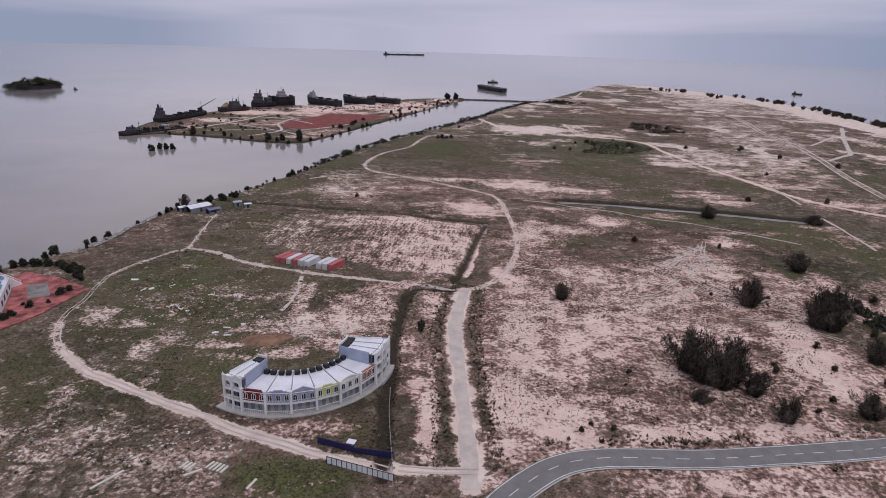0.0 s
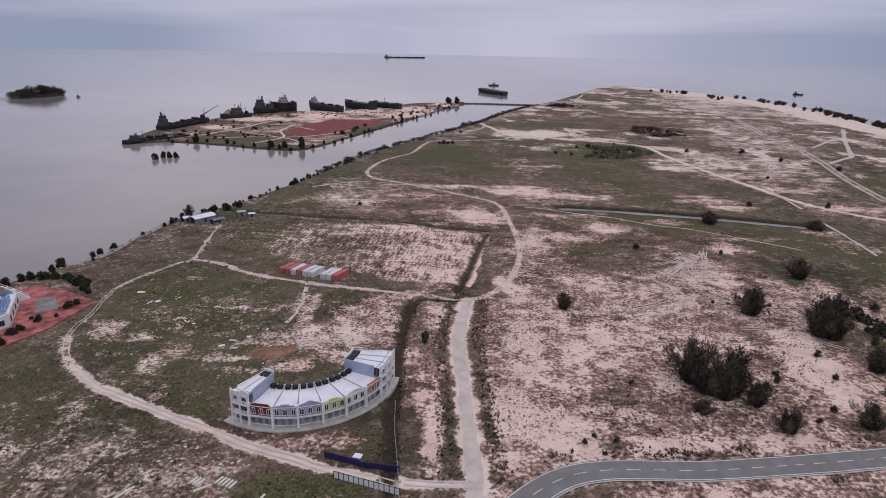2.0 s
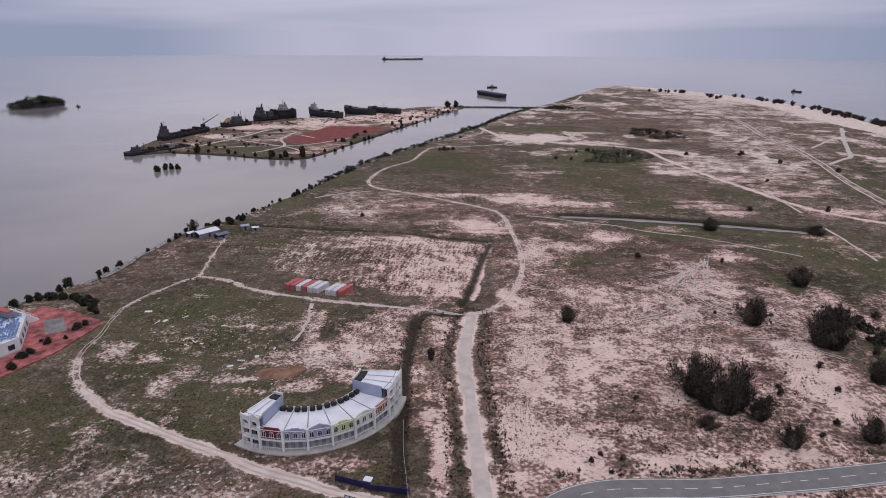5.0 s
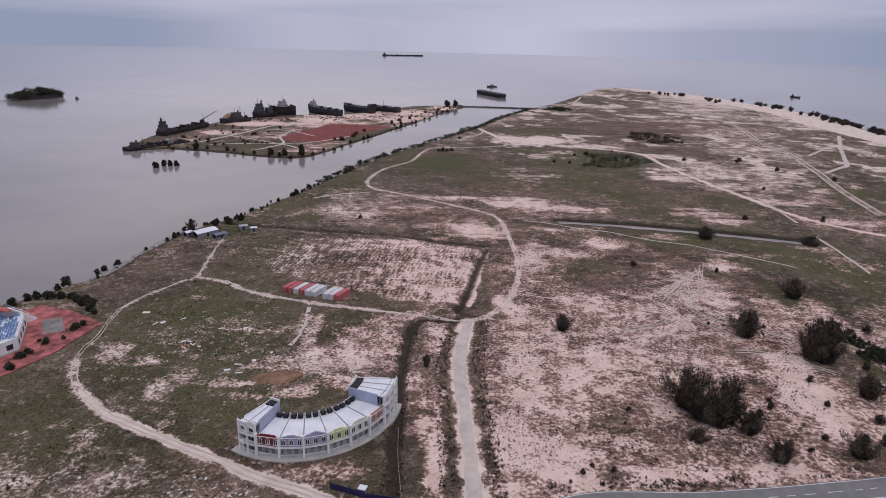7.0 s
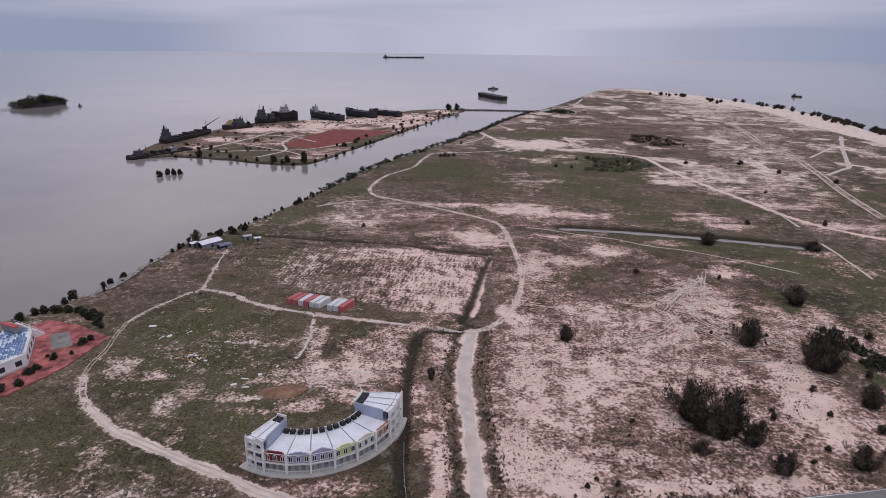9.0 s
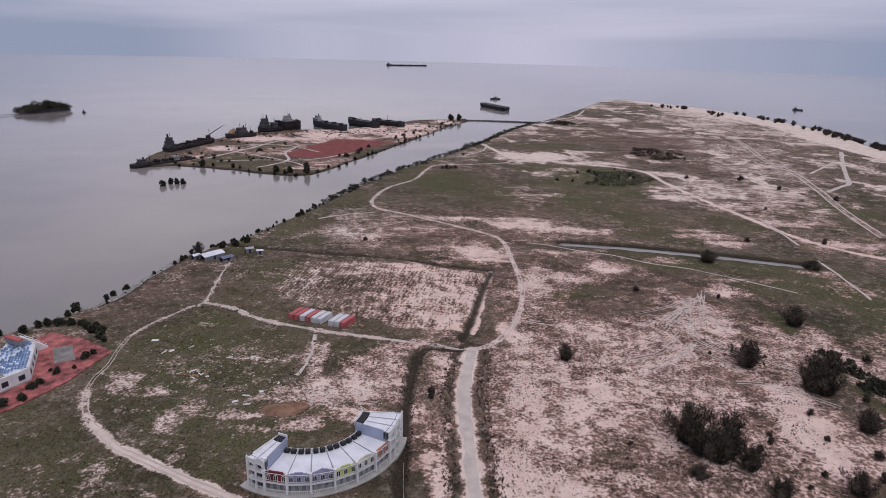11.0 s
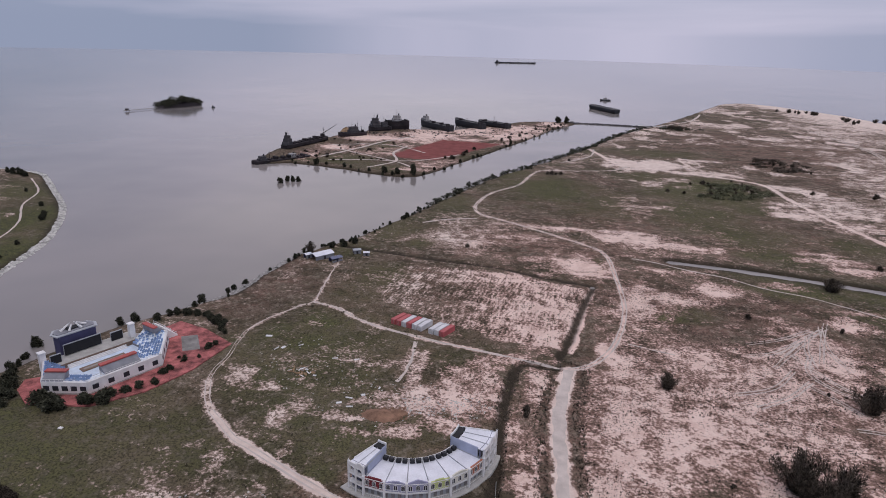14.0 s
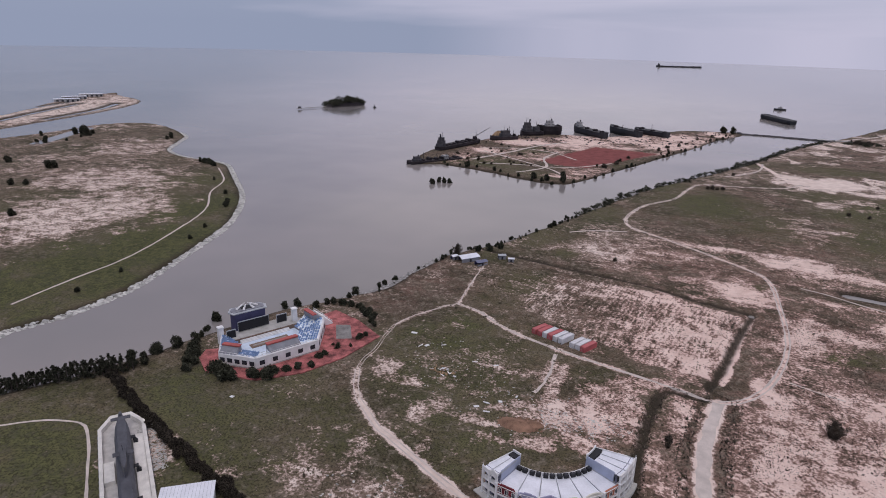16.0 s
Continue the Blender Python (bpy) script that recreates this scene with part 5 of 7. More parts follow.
for a0, a1, colour, crest, label in BAYS:
    storey_bay(a0, a1, colour, crest, BASE, MID_TOP, label=label)
    part("roof_panel", arc_slab(17.3, R_OUT - 0.75, a0 + 0.35, a1 - 0.35, 5.75, 5.95, 3, 5.25, 5.45), M_ROOFW, CRES, "pale sheet-metal roof panel")
    # grey colour paints the shadow lines between the roof panels
    part("party_wall", arc_slab(17.2, R_OUT - 0.7, a1 - 0.16, a1 + 0.16, 5.4, 6.15, 1, 4.9, 5.65), M_GREYROOF, CRES)
    part("back_wall", arc_slab(16.8, 17.2, a0, a1, 0.3, 5.2, 3), M_BLUEWALL, CRES)
    part("back_parapet", arc_slab(16.7, 16.95, a0, a1, 5.2, 5.95, 3), M_WHITE, CRES)
    part("soffit", arc_slab(17.2, R_OUT - 0.6, a0, a1, BASE - 0.6, BASE - 0.4, 3), M_WHITE, CRES)
    for t in (0.27, 0.73):
        a = a0 + (a1 - a0) * t
        bm = boxbm(-0.7, -0.75, 0, 0.7, 0.75, 1.1)
        bmesh.ops.bevel(bm, geom=bm.edges[:], offset=0.14, segments=1, affect="EDGES")
        place(bm, Matrix.Translation(polar(18.2, a, 5.52)) @ pose(0, 0, 0, 0, 0, a))
        unit = part("roof_unit", bm, M_BLACK, CRES, "black rooftop equipment box")
        part("vent_ring", place(rodbm((0, 0, 1.1), (0, 0, 1.19), 0.5, 0.45, 10), Matrix.Translation(polar(18.2, a, 5.52))), M_DARK, unit)
for a in [b[0] for b in BAYS] + [BAYS[-1][1]]:
    m = Matrix.Translation(polar(R_OUT + 0.05, a, 0)) @ pose(0, 0, 0, 0, 0, a)
    part("pillar", place(boxbm(-0.35, -0.3, 0.5, 0.35, 0.3, MID_TOP + 0.55), m), M_WHITE, CRES)
    part("pillar_cap", place(boxbm(-0.45, -0.4, MID_TOP + 0.55, 0.45, 0.4, MID_TOP + 0.75), m), M_WHITE, CRES)


def wing(a0, a1, n, inner, outer_side):
    """A taller end block with open arched galleries on its front."""
    da = (a1 - a0) / n
    for i in range(n):
        b0, b1 = a0 + da * i, a0 + da * (i + 1)
        m, ln = bay_frame(b0, b1)
        crest = [(1, 0.1), (0.5, 1.1), (0, 0.1)] if i == n // 2 else [(1, 0.2), (0, 0.2)]
        top = part("gallery_wall", place(front_panel(ln, WING_TOP - 1.1, WING_TOP, crest, -0.5, -0.1), m), M_WHITE, CRES)
        part("arch", place(arch_ring(ln / 2, 6.1, ln * 0.62, 2.1, 0.2, -0.55, 0.02), m), M_WHITE, CRES, "white gallery arch")
        for z in (3.2, 6.0):
            part("floor_beam", place(boxbm(0, -0.5, z - 0.35, ln, 0.1, z), m), M_WHITE, CRES)
        for z in (0.4, 3.2, 6.0):
            bm = bmesh.new()
            box(bm, 0, -0.1, z + 0.85, ln, 0.0, z + 0.95)
            for k in range(1, 7):
                box(bm, ln * k / 7 - 0.04, -0.09, z, ln * k / 7 + 0.04, -0.01, z + 0.85)
            part("railing", place(bm, m), M_WHITE, CRES)
        # dark wall and arched dark sheets paint the shade inside the gallery
        part("inner_wall", place(boxbm(0, -1.7, 0.4, ln, -1.5, WING_TOP - 0.2), m), M_GALLERY, CRES, "gallery back wall coloured slate for its shade")
        for z in (0.4, 3.2, 6.0):
            part("dark_arch", place(arch_solid(ln / 2, z, ln * 0.6, 2.4, -1.5, -1.45), m), M_DARK, CRES)
        for x in (0.0, ln):
            if x == 0.0 or i == n - 1:
                part("pillar", place(boxbm(x - 0.22, -0.4, 0.4, x + 0.22, 0.12, WING_TOP + 0.5), m), M_WHITE, CRES)
                part("finial", place(rodbm((x, -0.15, WING_TOP + 0.5), (x, -0.15, WING_TOP + 1.2), 0.12, 0.03, 6), m), M_WHITE, CRES)
        # roof strips of the wing with dividing ridges, their shadow lines drawn in grey
        part("roof_panel", arc_slab(inner + 2.6, R_OUT - 0.55, b0 + 0.2, b1 - 0.2, WING_TOP - 0.35, WING_TOP - 0.15, 2, WING_TOP - 0.95, WING_TOP - 0.75), M_ROOFW, CRES, "pale sheet-metal roof panel")
        part("roof_ridge", arc_slab(inner + 2.4, R_OUT - 0.5, b1 - 0.25, b1 + 0.25, WING_TOP - 0.5, WING_TOP + 0.02, 1, WING_TOP - 1.1, WING_TOP - 0.6), M_GREYROOF, CRES)
    # black block drawn for the dark recess at the back of the roof
    part("roof_well", arc_slab(inner + 0.3, inner + 2.3, a0 + 0.8, a1 - 0.8, WING_TOP - 1.5, WING_TOP - 0.55, 4), M_BLACK, CRES, "black block marking a dark roof recess")
    part("roof_parapet", arc_slab(inner - 0.1, inner + 0.25, a0, a1, WING_TOP - 1.6, WING_TOP + 0.1, 4), M_WHITE, CRES)
    part("rear_wall", arc_slab(inner, inner + 0.3, a0, a1, 0.4, WING_TOP - 1.6, 4), M_BLUEWALL, CRES)
    for a, w in ((a0, 0.6), (a1, -0.6)):
        part("side_wall", arc_slab(inner, R_OUT - 2.4, min(a, a + w), max(a, a + w), 0.4, WING_TOP + 0.1, 1, 0.4, WING_TOP - 0.5), M_BLUEWALL if (a == a1) == outer_side else M_WHITE, CRES)
    for z in (3.2, 6.0):
        part("gallery_floor", arc_slab(R_OUT - 2.4, R_OUT - 0.5, a0, a1, z - 0.3, z - 0.05, 4), M_WHITE, CRES)


wing(-116.8, -105.7, 2, 15.9, True)
wing(-26.6, -5.2, 3, 15.9, False)


# ---------------------------------------------------------------- shipping containers
def container(colour, label):
    ob = thing("shipping_container", label, "container", group="containers beside the dirt track")
    bm = bmesh.new()
    ln, w, h = 9.0, 2.30, 2.6
    n = 80
    for side in (-1, 1):
        prof = [(-ln / 2 + 0.12 + (ln - 0.24) * i / n, side * (w / 2 - (0.05 if (i // 2) % 2 else 0.01))) for i in range(n + 1)]
        lo = [bm.verts.new((x, y, 0.16)) for x, y in prof]
        hi = [bm.verts.new((x, y, h - 0.1)) for x, y in prof]
        for i in range(n):
            bm.faces.new((lo[i], lo[i + 1], hi[i + 1], hi[i]))
    box(bm, ln / 2 - 0.12, -w / 2 + 0.1, 0.16, ln / 2 - 0.06, w / 2 - 0.1, h - 0.1)
    box(bm, -ln / 2 + 0.08, -w / 2 + 0.05, 0.05, ln / 2 - 0.08, w / 2 - 0.05, 0.16)
    part("body", bm, colour, ob)
    bm = bmesh.new()
    for i in range(24):
        x = -ln / 2 + 0.12 + (ln - 0.24) * i / 24
        box(bm, x, -w / 2 + 0.08, h - 0.08 - 0.02 * (i % 2), x + (ln - 0.24) / 24, w / 2 - 0.08, h - 0.03 + 0.02 * (i % 2))
    part("roof", bm, colour, ob)
    bm = bmesh.new()
    for x in (-ln / 2, ln / 2 - 0.16):
        for y in (-w / 2, w / 2 - 0.16):
            box(bm, x, y, 0, x + 0.16, y + 0.16, h)
    for y in (-w / 2, w / 2 - 0.12):
        for z in (0.02, h - 0.12):
            box(bm, -ln / 2 + 0.16, y, z, ln / 2 - 0.16, y + 0.12, z + 0.12)
    part("corner_frame", bm, colour, ob)
    for s in (-1, 1):
        d = part("door", boxbm(-ln / 2 + 0.02, min(0.02 * s, s * 1.06), 0.16, -ln / 2 + 0.1, max(0.02 * s, s * 1.06), h - 0.12), colour, ob)
        part("lock_bar", rodbm((-ln / 2 - 0.02, s * 0.4, 0.2), (-ln / 2 - 0.02, s * 0.4, h - 0.16), 0.03), M_CONCRETE, d)
    return ob


C_RED = container(M_CRED, "red corrugated steel container parked in a row")
C_GREY = container(M_CGREY, "pale grey corrugated steel container parked in a row")
slot = 0
firsts = set()
row_dir = Vector((26, -8, 0)).normalized()
turn = 65.0
for kind in (0, 0, 1, 0, 1, 1, None, 1, 1, 0):
    if kind is not None:
        src = (C_RED, C_GREY)[kind]
        p = Vector((-69.2, 254.8, 0)) + row_dir * (slot * 2.78)
        m = pose(p.x, p.y, zat(p.x, p.y) - 0.05, 0, 0, turn + (slot % 3 - 1) * 0.7)
        if src.name in firsts:
            copy_thing_flat(src, m)
        else:
            firsts.add(src.name)
            src.matrix_basis = m
    slot += 1 if kind is not None else 1.1


# ---------------------------------------------------------------- the open-air arena by the water
apron_z = zat(-165, 185) + 0.02
ARENA = thing("open_air_arena", "white open-air arena with blue seating and a dark stage house", "arena",
              pose(-156.5, 182.5, apron_z + 0.2, 0, 0, 62.3) @ pose(24, 16, 0) @ Matrix.Diagonal((1.08, 1.08, 1.06, 1)) @ pose(-24, -16, 0))
M_SEATBLUE = material("blue_seats", (0.27, 0.38, 0.60), 0.6, vary=0.2)
M_SEATWHITE = material("pale_blue_terrace", (0.74, 0.80, 0.88), 0.7, vary=0.12)
M_STAGEFLOOR = material("pale_blue_floor", (0.60, 0.68, 0.80), 0.6, vary=0.12)
M_NAVY = material("navy_cladding_and_hut_shade", (0.065, 0.062, 0.13), 0.5)
M_WOOD = material("brown_deck", (0.20, 0.14, 0.11), 0.8)
M_REDWALL = material("faded_red_paint", (0.45, 0.11, 0.10), 0.7)
M_GREYWALL = material("grey_cladding_and_hut_shade", (0.25, 0.25, 0.28), 0.7)
OUT = [(-13, 0), (13, 0), (24.5, 16), (23, 28), (18, 33), (-12, 33), (-16, 27), (-22.5, 12)]
INN = [(-7, 9), (7, 9), (14, 18.5), (13.5, 23.5), (11, 24), (-9.5, 24), (-11, 23), (-13.5, 16)]


def wall_run(p, q, z0, z1, t=0.4):
    """A straight wall from p to q."""
    a, b = Vector((*p, 0)), Vector((*q, 0))
    d = (b - a).normalized()
    n = Vector((-d.y, d.x, 0)) * t
    bm = bmesh.new()
    prism(bm, [tuple((w + v)[:2]) for w, v in ((a, Vector((0, 0, 0))), (b, Vector((0, 0, 0))), (b, n), (a, n))], z0, z1)
    bmesh.ops.recalc_face_normals(bm, faces=bm.faces)
    return bm


part("base_slab", prismbm(OUT, 0.0, 0.5), M_CONCRETE, ARENA)
for i in (7, 0, 1, 2, 6):
    p, q = OUT[i], OUT[(i + 1) % 8]
    w = part("rim_wall", wall_run(p, q, 0.5, 4.4), M_WHITE, ARENA, "white plastered rim wall")
    part("coping", wall_run(p, q, 4.4, 4.7, 0.9), M_WHITE, ARENA)
    a, b = Vector(p), Vector(q)
    n = 5 if i in (7, 0) else 4
    nx = Vector(((b - a).y, -(b - a).x)).normalized()
    for k in range(n):
        c = a.lerp(b, (k + 0.5) / n)
        ang_ = math.degrees(math.atan2((b - a).y, (b - a).x))
        win = part("window", place(boxbm(-1.0, -0.06, 1.4, 1.0, 0.02, 3.2), pose(c.x, c.y, 0, 0, 0, ang_)), M_DARK, w, "dark square window")
        part("window_frame", place(boxbm(-1.15, -0.10, 1.2, 1.15, -0.04, 1.4), pose(c.x, c.y, 0, 0, 0, ang_)), M_WHITE, win)
    m_ = pose(a.x, a.y, 0, 0, 0, math.degrees(math.atan2((b - a).y, (b - a).x)))
    bm = bmesh.new()
    ln = (b - a).length
    box(bm, 0, 0.2, 5.5, ln, 0.28, 5.6)
    for k in range(int(ln / 1.5) + 1):
        box(bm, k * 1.5, 0.2, 4.7, k * 1.5 + 0.08, 0.28, 5.5)
    part("railing", place(bm, m_), M_WHITE, ARENA)
# terraces of seating step down towards the stage
TIERS = 9
seats = bmesh.new()
for i, facet in ((7, "seating"), (0, "seating"), (1, "seating"), (2, "seating"), (6, "seating")):
    o0, o1, n0, n1 = Vector(OUT[i]), Vector(OUT[(i + 1) % 8]), Vector(INN[i]), Vector(INN[(i + 1) % 8])
    for t in range(TIERS):
        s0, s1 = 0.06 + 0.94 * t / TIERS, 0.06 + 0.94 * (t + 1) / TIERS
        quad = [o0.lerp(n0, s0), o1.lerp(n1, s0), o1.lerp(n1, s1), o0.lerp(n0, s1)]
        zt = 4.4 - 3.4 * t / TIERS
        bm = prismbm([tuple(q) for q in quad], 0.4, zt)
        bmesh.ops.recalc_face_normals(bm, faces=bm.faces)
        tier = part("terrace", bm, M_SEATWHITE, ARENA, "pale blue seating terrace")
        if i == 0:
            continue
        ra, rb = quad[3].lerp(quad[0], 0.35), quad[2].lerp(quad[1], 0.35)
        ln = (rb - ra).length
        k = 0.7
        rs = random.Random(i * 50 + t)
        while k < ln - 0.5:
            if rs.random() < 0.58:
                c = ra.lerp(rb, k / ln)
                box(seats, c.x - 0.30, c.y - 0.28, zt, c.x + 0.30, c.y + 0.28, zt + 0.40)
                box(seats, c.x - 0.30, c.y - 0.28, zt + 0.40, c.x + 0.30, c.y - 0.18, zt + 0.78)
            k += 0.72
tagged(part("seating", seats, M_SEATBLUE, ARENA, "blue plastic seats"), kind="stuff")
part("arena_floor", prismbm(INN, 0.5, 0.62), M_STAGEFLOOR, ARENA, "pale blue arena floor")
# low grey strips draw the dark line that bounds the floor
for i in (7, 0, 1, 2, 6):
    part("floor_ring", wall_run(INN[i], INN[(i + 1) % 8], 0.62, 1.45, 0.12), M_GREYWALL, ARENA, "low grey ring line round the arena floor")
part("timber_deck", prismbm([(-8, 15.5), (8, 15.5), (8, 18.8), (-8, 18.8)], 0.62, 0.9), M_WOOD, ARENA)
part("deck_stripe", prismbm([(-7, 16.6), (7, 16.6), (7, 17.7), (-7, 17.7)], 0.9, 0.96), M_TIMBER, ARENA)
stage = part("stage", prismbm([(-13, 23.4), (15, 23.4), (17, 32.5), (-12, 32.5)], 0.5, 2.0), M_CONCRETE, ARENA, "pale raised stage")
part("stage_edge", prismbm([(-13, 23.0), (15, 23.0), (15, 23.4), (-13, 23.4)], 0.5, 2.3), M_WOOD, stage)
for k in range(3):
    part("stage_step", prismbm([(-10, 21.6 + k * 0.45), (11, 21.6 + k * 0.45), (11, 22.05 + k * 0.45), (-10, 22.05 + k * 0.45)], 0.6, 0.95 + k * 0.4), M_WHITE, stage)
house = part("stage_house", prismbm([(-8.5, 31.2), (4.5, 31.2), (5.3, 34.2), (3.6, 37), (-7.6, 37), (-9.3, 34.2)], 0.5, 9.4), M_NAVY, ARENA, "navy clad stage house")
part("roof_rim", prismbm([(-9.2, 30.9), (5.2, 30.9), (6.2, 34.4), (4.2, 37.6), (-8.2, 37.6), (-10.2, 34.4)], 9.4, 9.8), M_GREYROOF, house)
part("roof_top", prismbm([(-8.5, 32), (4.5, 32), (5.2, 34.5), (3.5, 37), (-7.5, 37), (-9.2, 34.5)], 9.8, 10.05), M_GREYWALL, house)
for k in range(6):
    a = math.pi * k / 3
    part("roof_fin", rodbm((-2 + 4.5 * math.cos(a), 34.5 + 2.3 * math.sin(a), 10.05), (-2 + 1.3 * math.cos(a), 34.5 + 0.8 * math.sin(a), 12.0), 0.55, 0.18, 5), M_WHITE, house)
part("skylight", prismbm([(-4.5, 33.2), (0.5, 33.2), (0.5, 35.8), (-4.5, 35.8)], 10.1, 10.5), M_BLACK, house)
for u0, u1, v, z0, z1 in ((-8.0, 5.0, 29.6, 2.4, 6.4), (-13.8, -10.4, 26.6, 2.0, 5.2), (8.5, 12.8, 29.0, 2.0, 5.4)):
    scr = part("screen", boxbm(u0, v - 0.3, z0, u1, v + 0.3, z1), M_BLACK, ARENA, "black stage screen")
    bm = bmesh.new()
    for x in (u0 - 0.15, u1 + 0.05):
        box(bm, x, v - 0.2, 0.5, x + 0.12, v + 0.2, z1 + 0.3)
    box(bm, u0, v - 0.2, z1 + 0.05, u1, v + 0.2, z1 + 0.3)
    part("screen_frame", bm, M_GREYROOF, scr)
for u in (-16.2, 15.6):
    tw = part("stage_tower", prismbm([(u - 1.0, 26), (u + 1.0, 26), (u + 1.0, 28), (u - 1.0, 28)], 0.5, 7.6), M_WHITE, ARENA, "white square stage tower")
    part("tower_cap", prismbm([(u - 1.2, 25.8), (u + 1.2, 25.8), (u + 1.2, 28.2), (u - 1.2, 28.2)], 7.6, 7.9), M_WHITE, tw)
# grey booths that slope up from the rim to a red back
for u0, v0, rot, ln in ((-6.5, 0.9, 0, 12.5), (-22.3, 12.0, -50, 7.0), (24.2, 18.0, 94, 7.5)):
    m_ = pose(u0, v0, 4.7, 0, 0, rot)
    bm = bmesh.new()
    v = [bm.verts.new(p) for p in ((0, 0, 0), (ln, 0, 0), (ln, 4.4, 0), (0, 4.4, 0), (0, 3.4, 2.2), (ln, 3.4, 2.2), (ln, 4.4, 2.2), (0, 4.4, 2.2))]
    for f in ((0, 1, 5, 4), (1, 2, 6, 5), (2, 3, 7, 6), (3, 0, 4, 7), (3, 2, 1, 0), (4, 5, 6, 7)):
        bm.faces.new([v[k] for k in f])
    booth = part("booth", place(bm, m_), M_GREYWALL, ARENA, "grey sloping rim booth")
    part("booth_roof", place(boxbm(-0.1, 2.7, 2.0, ln + 0.1, 4.6, 2.5), m_), M_REDWALL, booth, "faded red booth roof")
    part("booth_post", place(boxbm(0.0, 4.0, -4.2, 0.4, 4.4, 0), m_), M_WHITE, booth)
    part("booth_post", place(boxbm(ln - 0.4, 4.0, -4.2, ln, 4.4, 0), m_), M_WHITE, booth)
# outside stair on the landward end
for k in range(9):
    x0 = 24.6 + 0.55 * k
    part("stair_step", prismbm([(x0, 18.5), (x0 + 0.55, 18.5), (x0 + 0.55, 27), (x0, 27)], 0.0, 4.6 - 0.5 * k), M_WHITE, ARENA)
bm = bmesh.new()
for y in (18.5, 22.7, 27):
    for k in (0, 4, 8):
        x0 = 24.6 + 0.55 * k
        box(bm, x0, y - 0.06, max(0.3, 4.2 - 0.5 * k), x0 + 0.12, y + 0.06, 5.8 - 0.5 * k)
    rod(bm, (24.6, y, 5.7), (29.2, y, 1.6), 0.08)
part("stair_rail", bm, M_WHITE, ARENA)
M_PAD = material("weathered_pad_concrete", (0.25, 0.235, 0.225), 0.85, vary=0.25, bump=0.2)
APRON = [(-184, 178), (-193, 172), (-190, 165), (-180, 158), (-158, 161.5), (-145, 174), (-137, 192), (-133, 216), (-150, 226), (-166, 231), (-170, 221), (-162, 200), (-170, 182)]
bm = prismbm(APRON, apron_z - 1.5, apron_z + 0.22)
bmesh.ops.recalc_face_normals(bm, faces=bm.faces)
tagged(mesh_object("pavement", bm, M_REDPAVE), "red paved apron round the open-air arena", "pavement", kind="structure")
bm = prismbm([(-157, 217), (-149, 205), (-143, 208.5), (-151, 220)], apron_z - 0.5, apron_z + 0.25)
bmesh.ops.recalc_face_normals(bm, faces=bm.faces)
tagged(mesh_object("parking_pad", bm, M_PAD), "grey concrete pad set in the red apron", "pavement", kind="structure")


# ---------------------------------------------------------------- submarine museum
sub_ang = -37.6
SUBZ = zat(-165, 107)
DOCK = thing("submarine_dock", "pale concrete dry dock round a museum submarine", "dock", pose(-182.2, 120.5, SUBZ - 0.1, 0, 0, sub_ang) @ Matrix.Diagonal((1, 0.82, 1, 1)))
M_DOCKWALL = material("white_dock_concrete", (0.72, 0.68, 0.64), 0.85, vary=0.12, bump=0.2)
M_DOCKFLOOR = material("grey_dock_floor", (0.56, 0.53, 0.51), 0.85, vary=0.15)
DIN = [(0.8, -3.2), (7, -7.4), (78, -7.4), (78, 7.4), (7, 7.4), (0.8, 3.2)]
DOUT = [(-0.8, -4.0), (6.4, -8.8), (79.4, -8.8), (79.4, 8.8), (6.4, 8.8), (-0.8, 4.0)]
part("dock_floor", prismbm(DIN, 0.0, 0.25), M_DOCKFLOOR, DOCK)
for i in range(6):
    j = (i + 1) % 6
    bm = prismbm([DOUT[i], DOUT[j], DIN[j], DIN[i]], -0.4, 1.9)
    bmesh.ops.recalc_face_normals(bm, faces=bm.faces)
    part("dock_wall", bm, M_DOCKWALL, DOCK, "white concrete dock wall")
part("walkway", prismbm([(14, 3.4), (78, 3.4), (78, 7.3), (14, 7.3)], 0.25, 1.6), M_DOCKWALL, DOCK)
part("landing", prismbm([(26, -7.3), (36, -7.3), (36, -3.6), (26, -3.6)], 0.25, 1.7), M_DOCKWALL, DOCK)
for x in range(10, 78, 3):
    for s in (-1, 1):
        part("fence_post", boxbm(x - 0.1, s * 9.0 - 0.1, -0.3, x + 0.1, s * 9.0 + 0.1, 1.5), M_GREYWALL, DOCK)
for x in (17, 33, 49):
    gw = part("gangway", boxbm(x, 2.2, 3.4, x + 1.6, 4.6, 3.6), M_BLACK, DOCK, "dark steel gangway")
    bm = bmesh.new()
    for k in range(6):
        box(bm, x, 3.6 + 0.28 * k, 1.6, x + 1.6, 3.9 + 0.28 * k, 3.5 - 0.3 * k)
    part("gangway_steps", bm, M_BLACK, gw)
SUB = thing("submarine", "dark grey museum submarine resting in a dry dock", "submarine", pose(-180.6, 119.3, SUBZ + 0.15, 0, 0, sub_ang) @ Matrix.Diagonal((1, 0.72, 0.75, 1)))
bm = bmesh.new()
prev = None
NS, NR = 30, 16
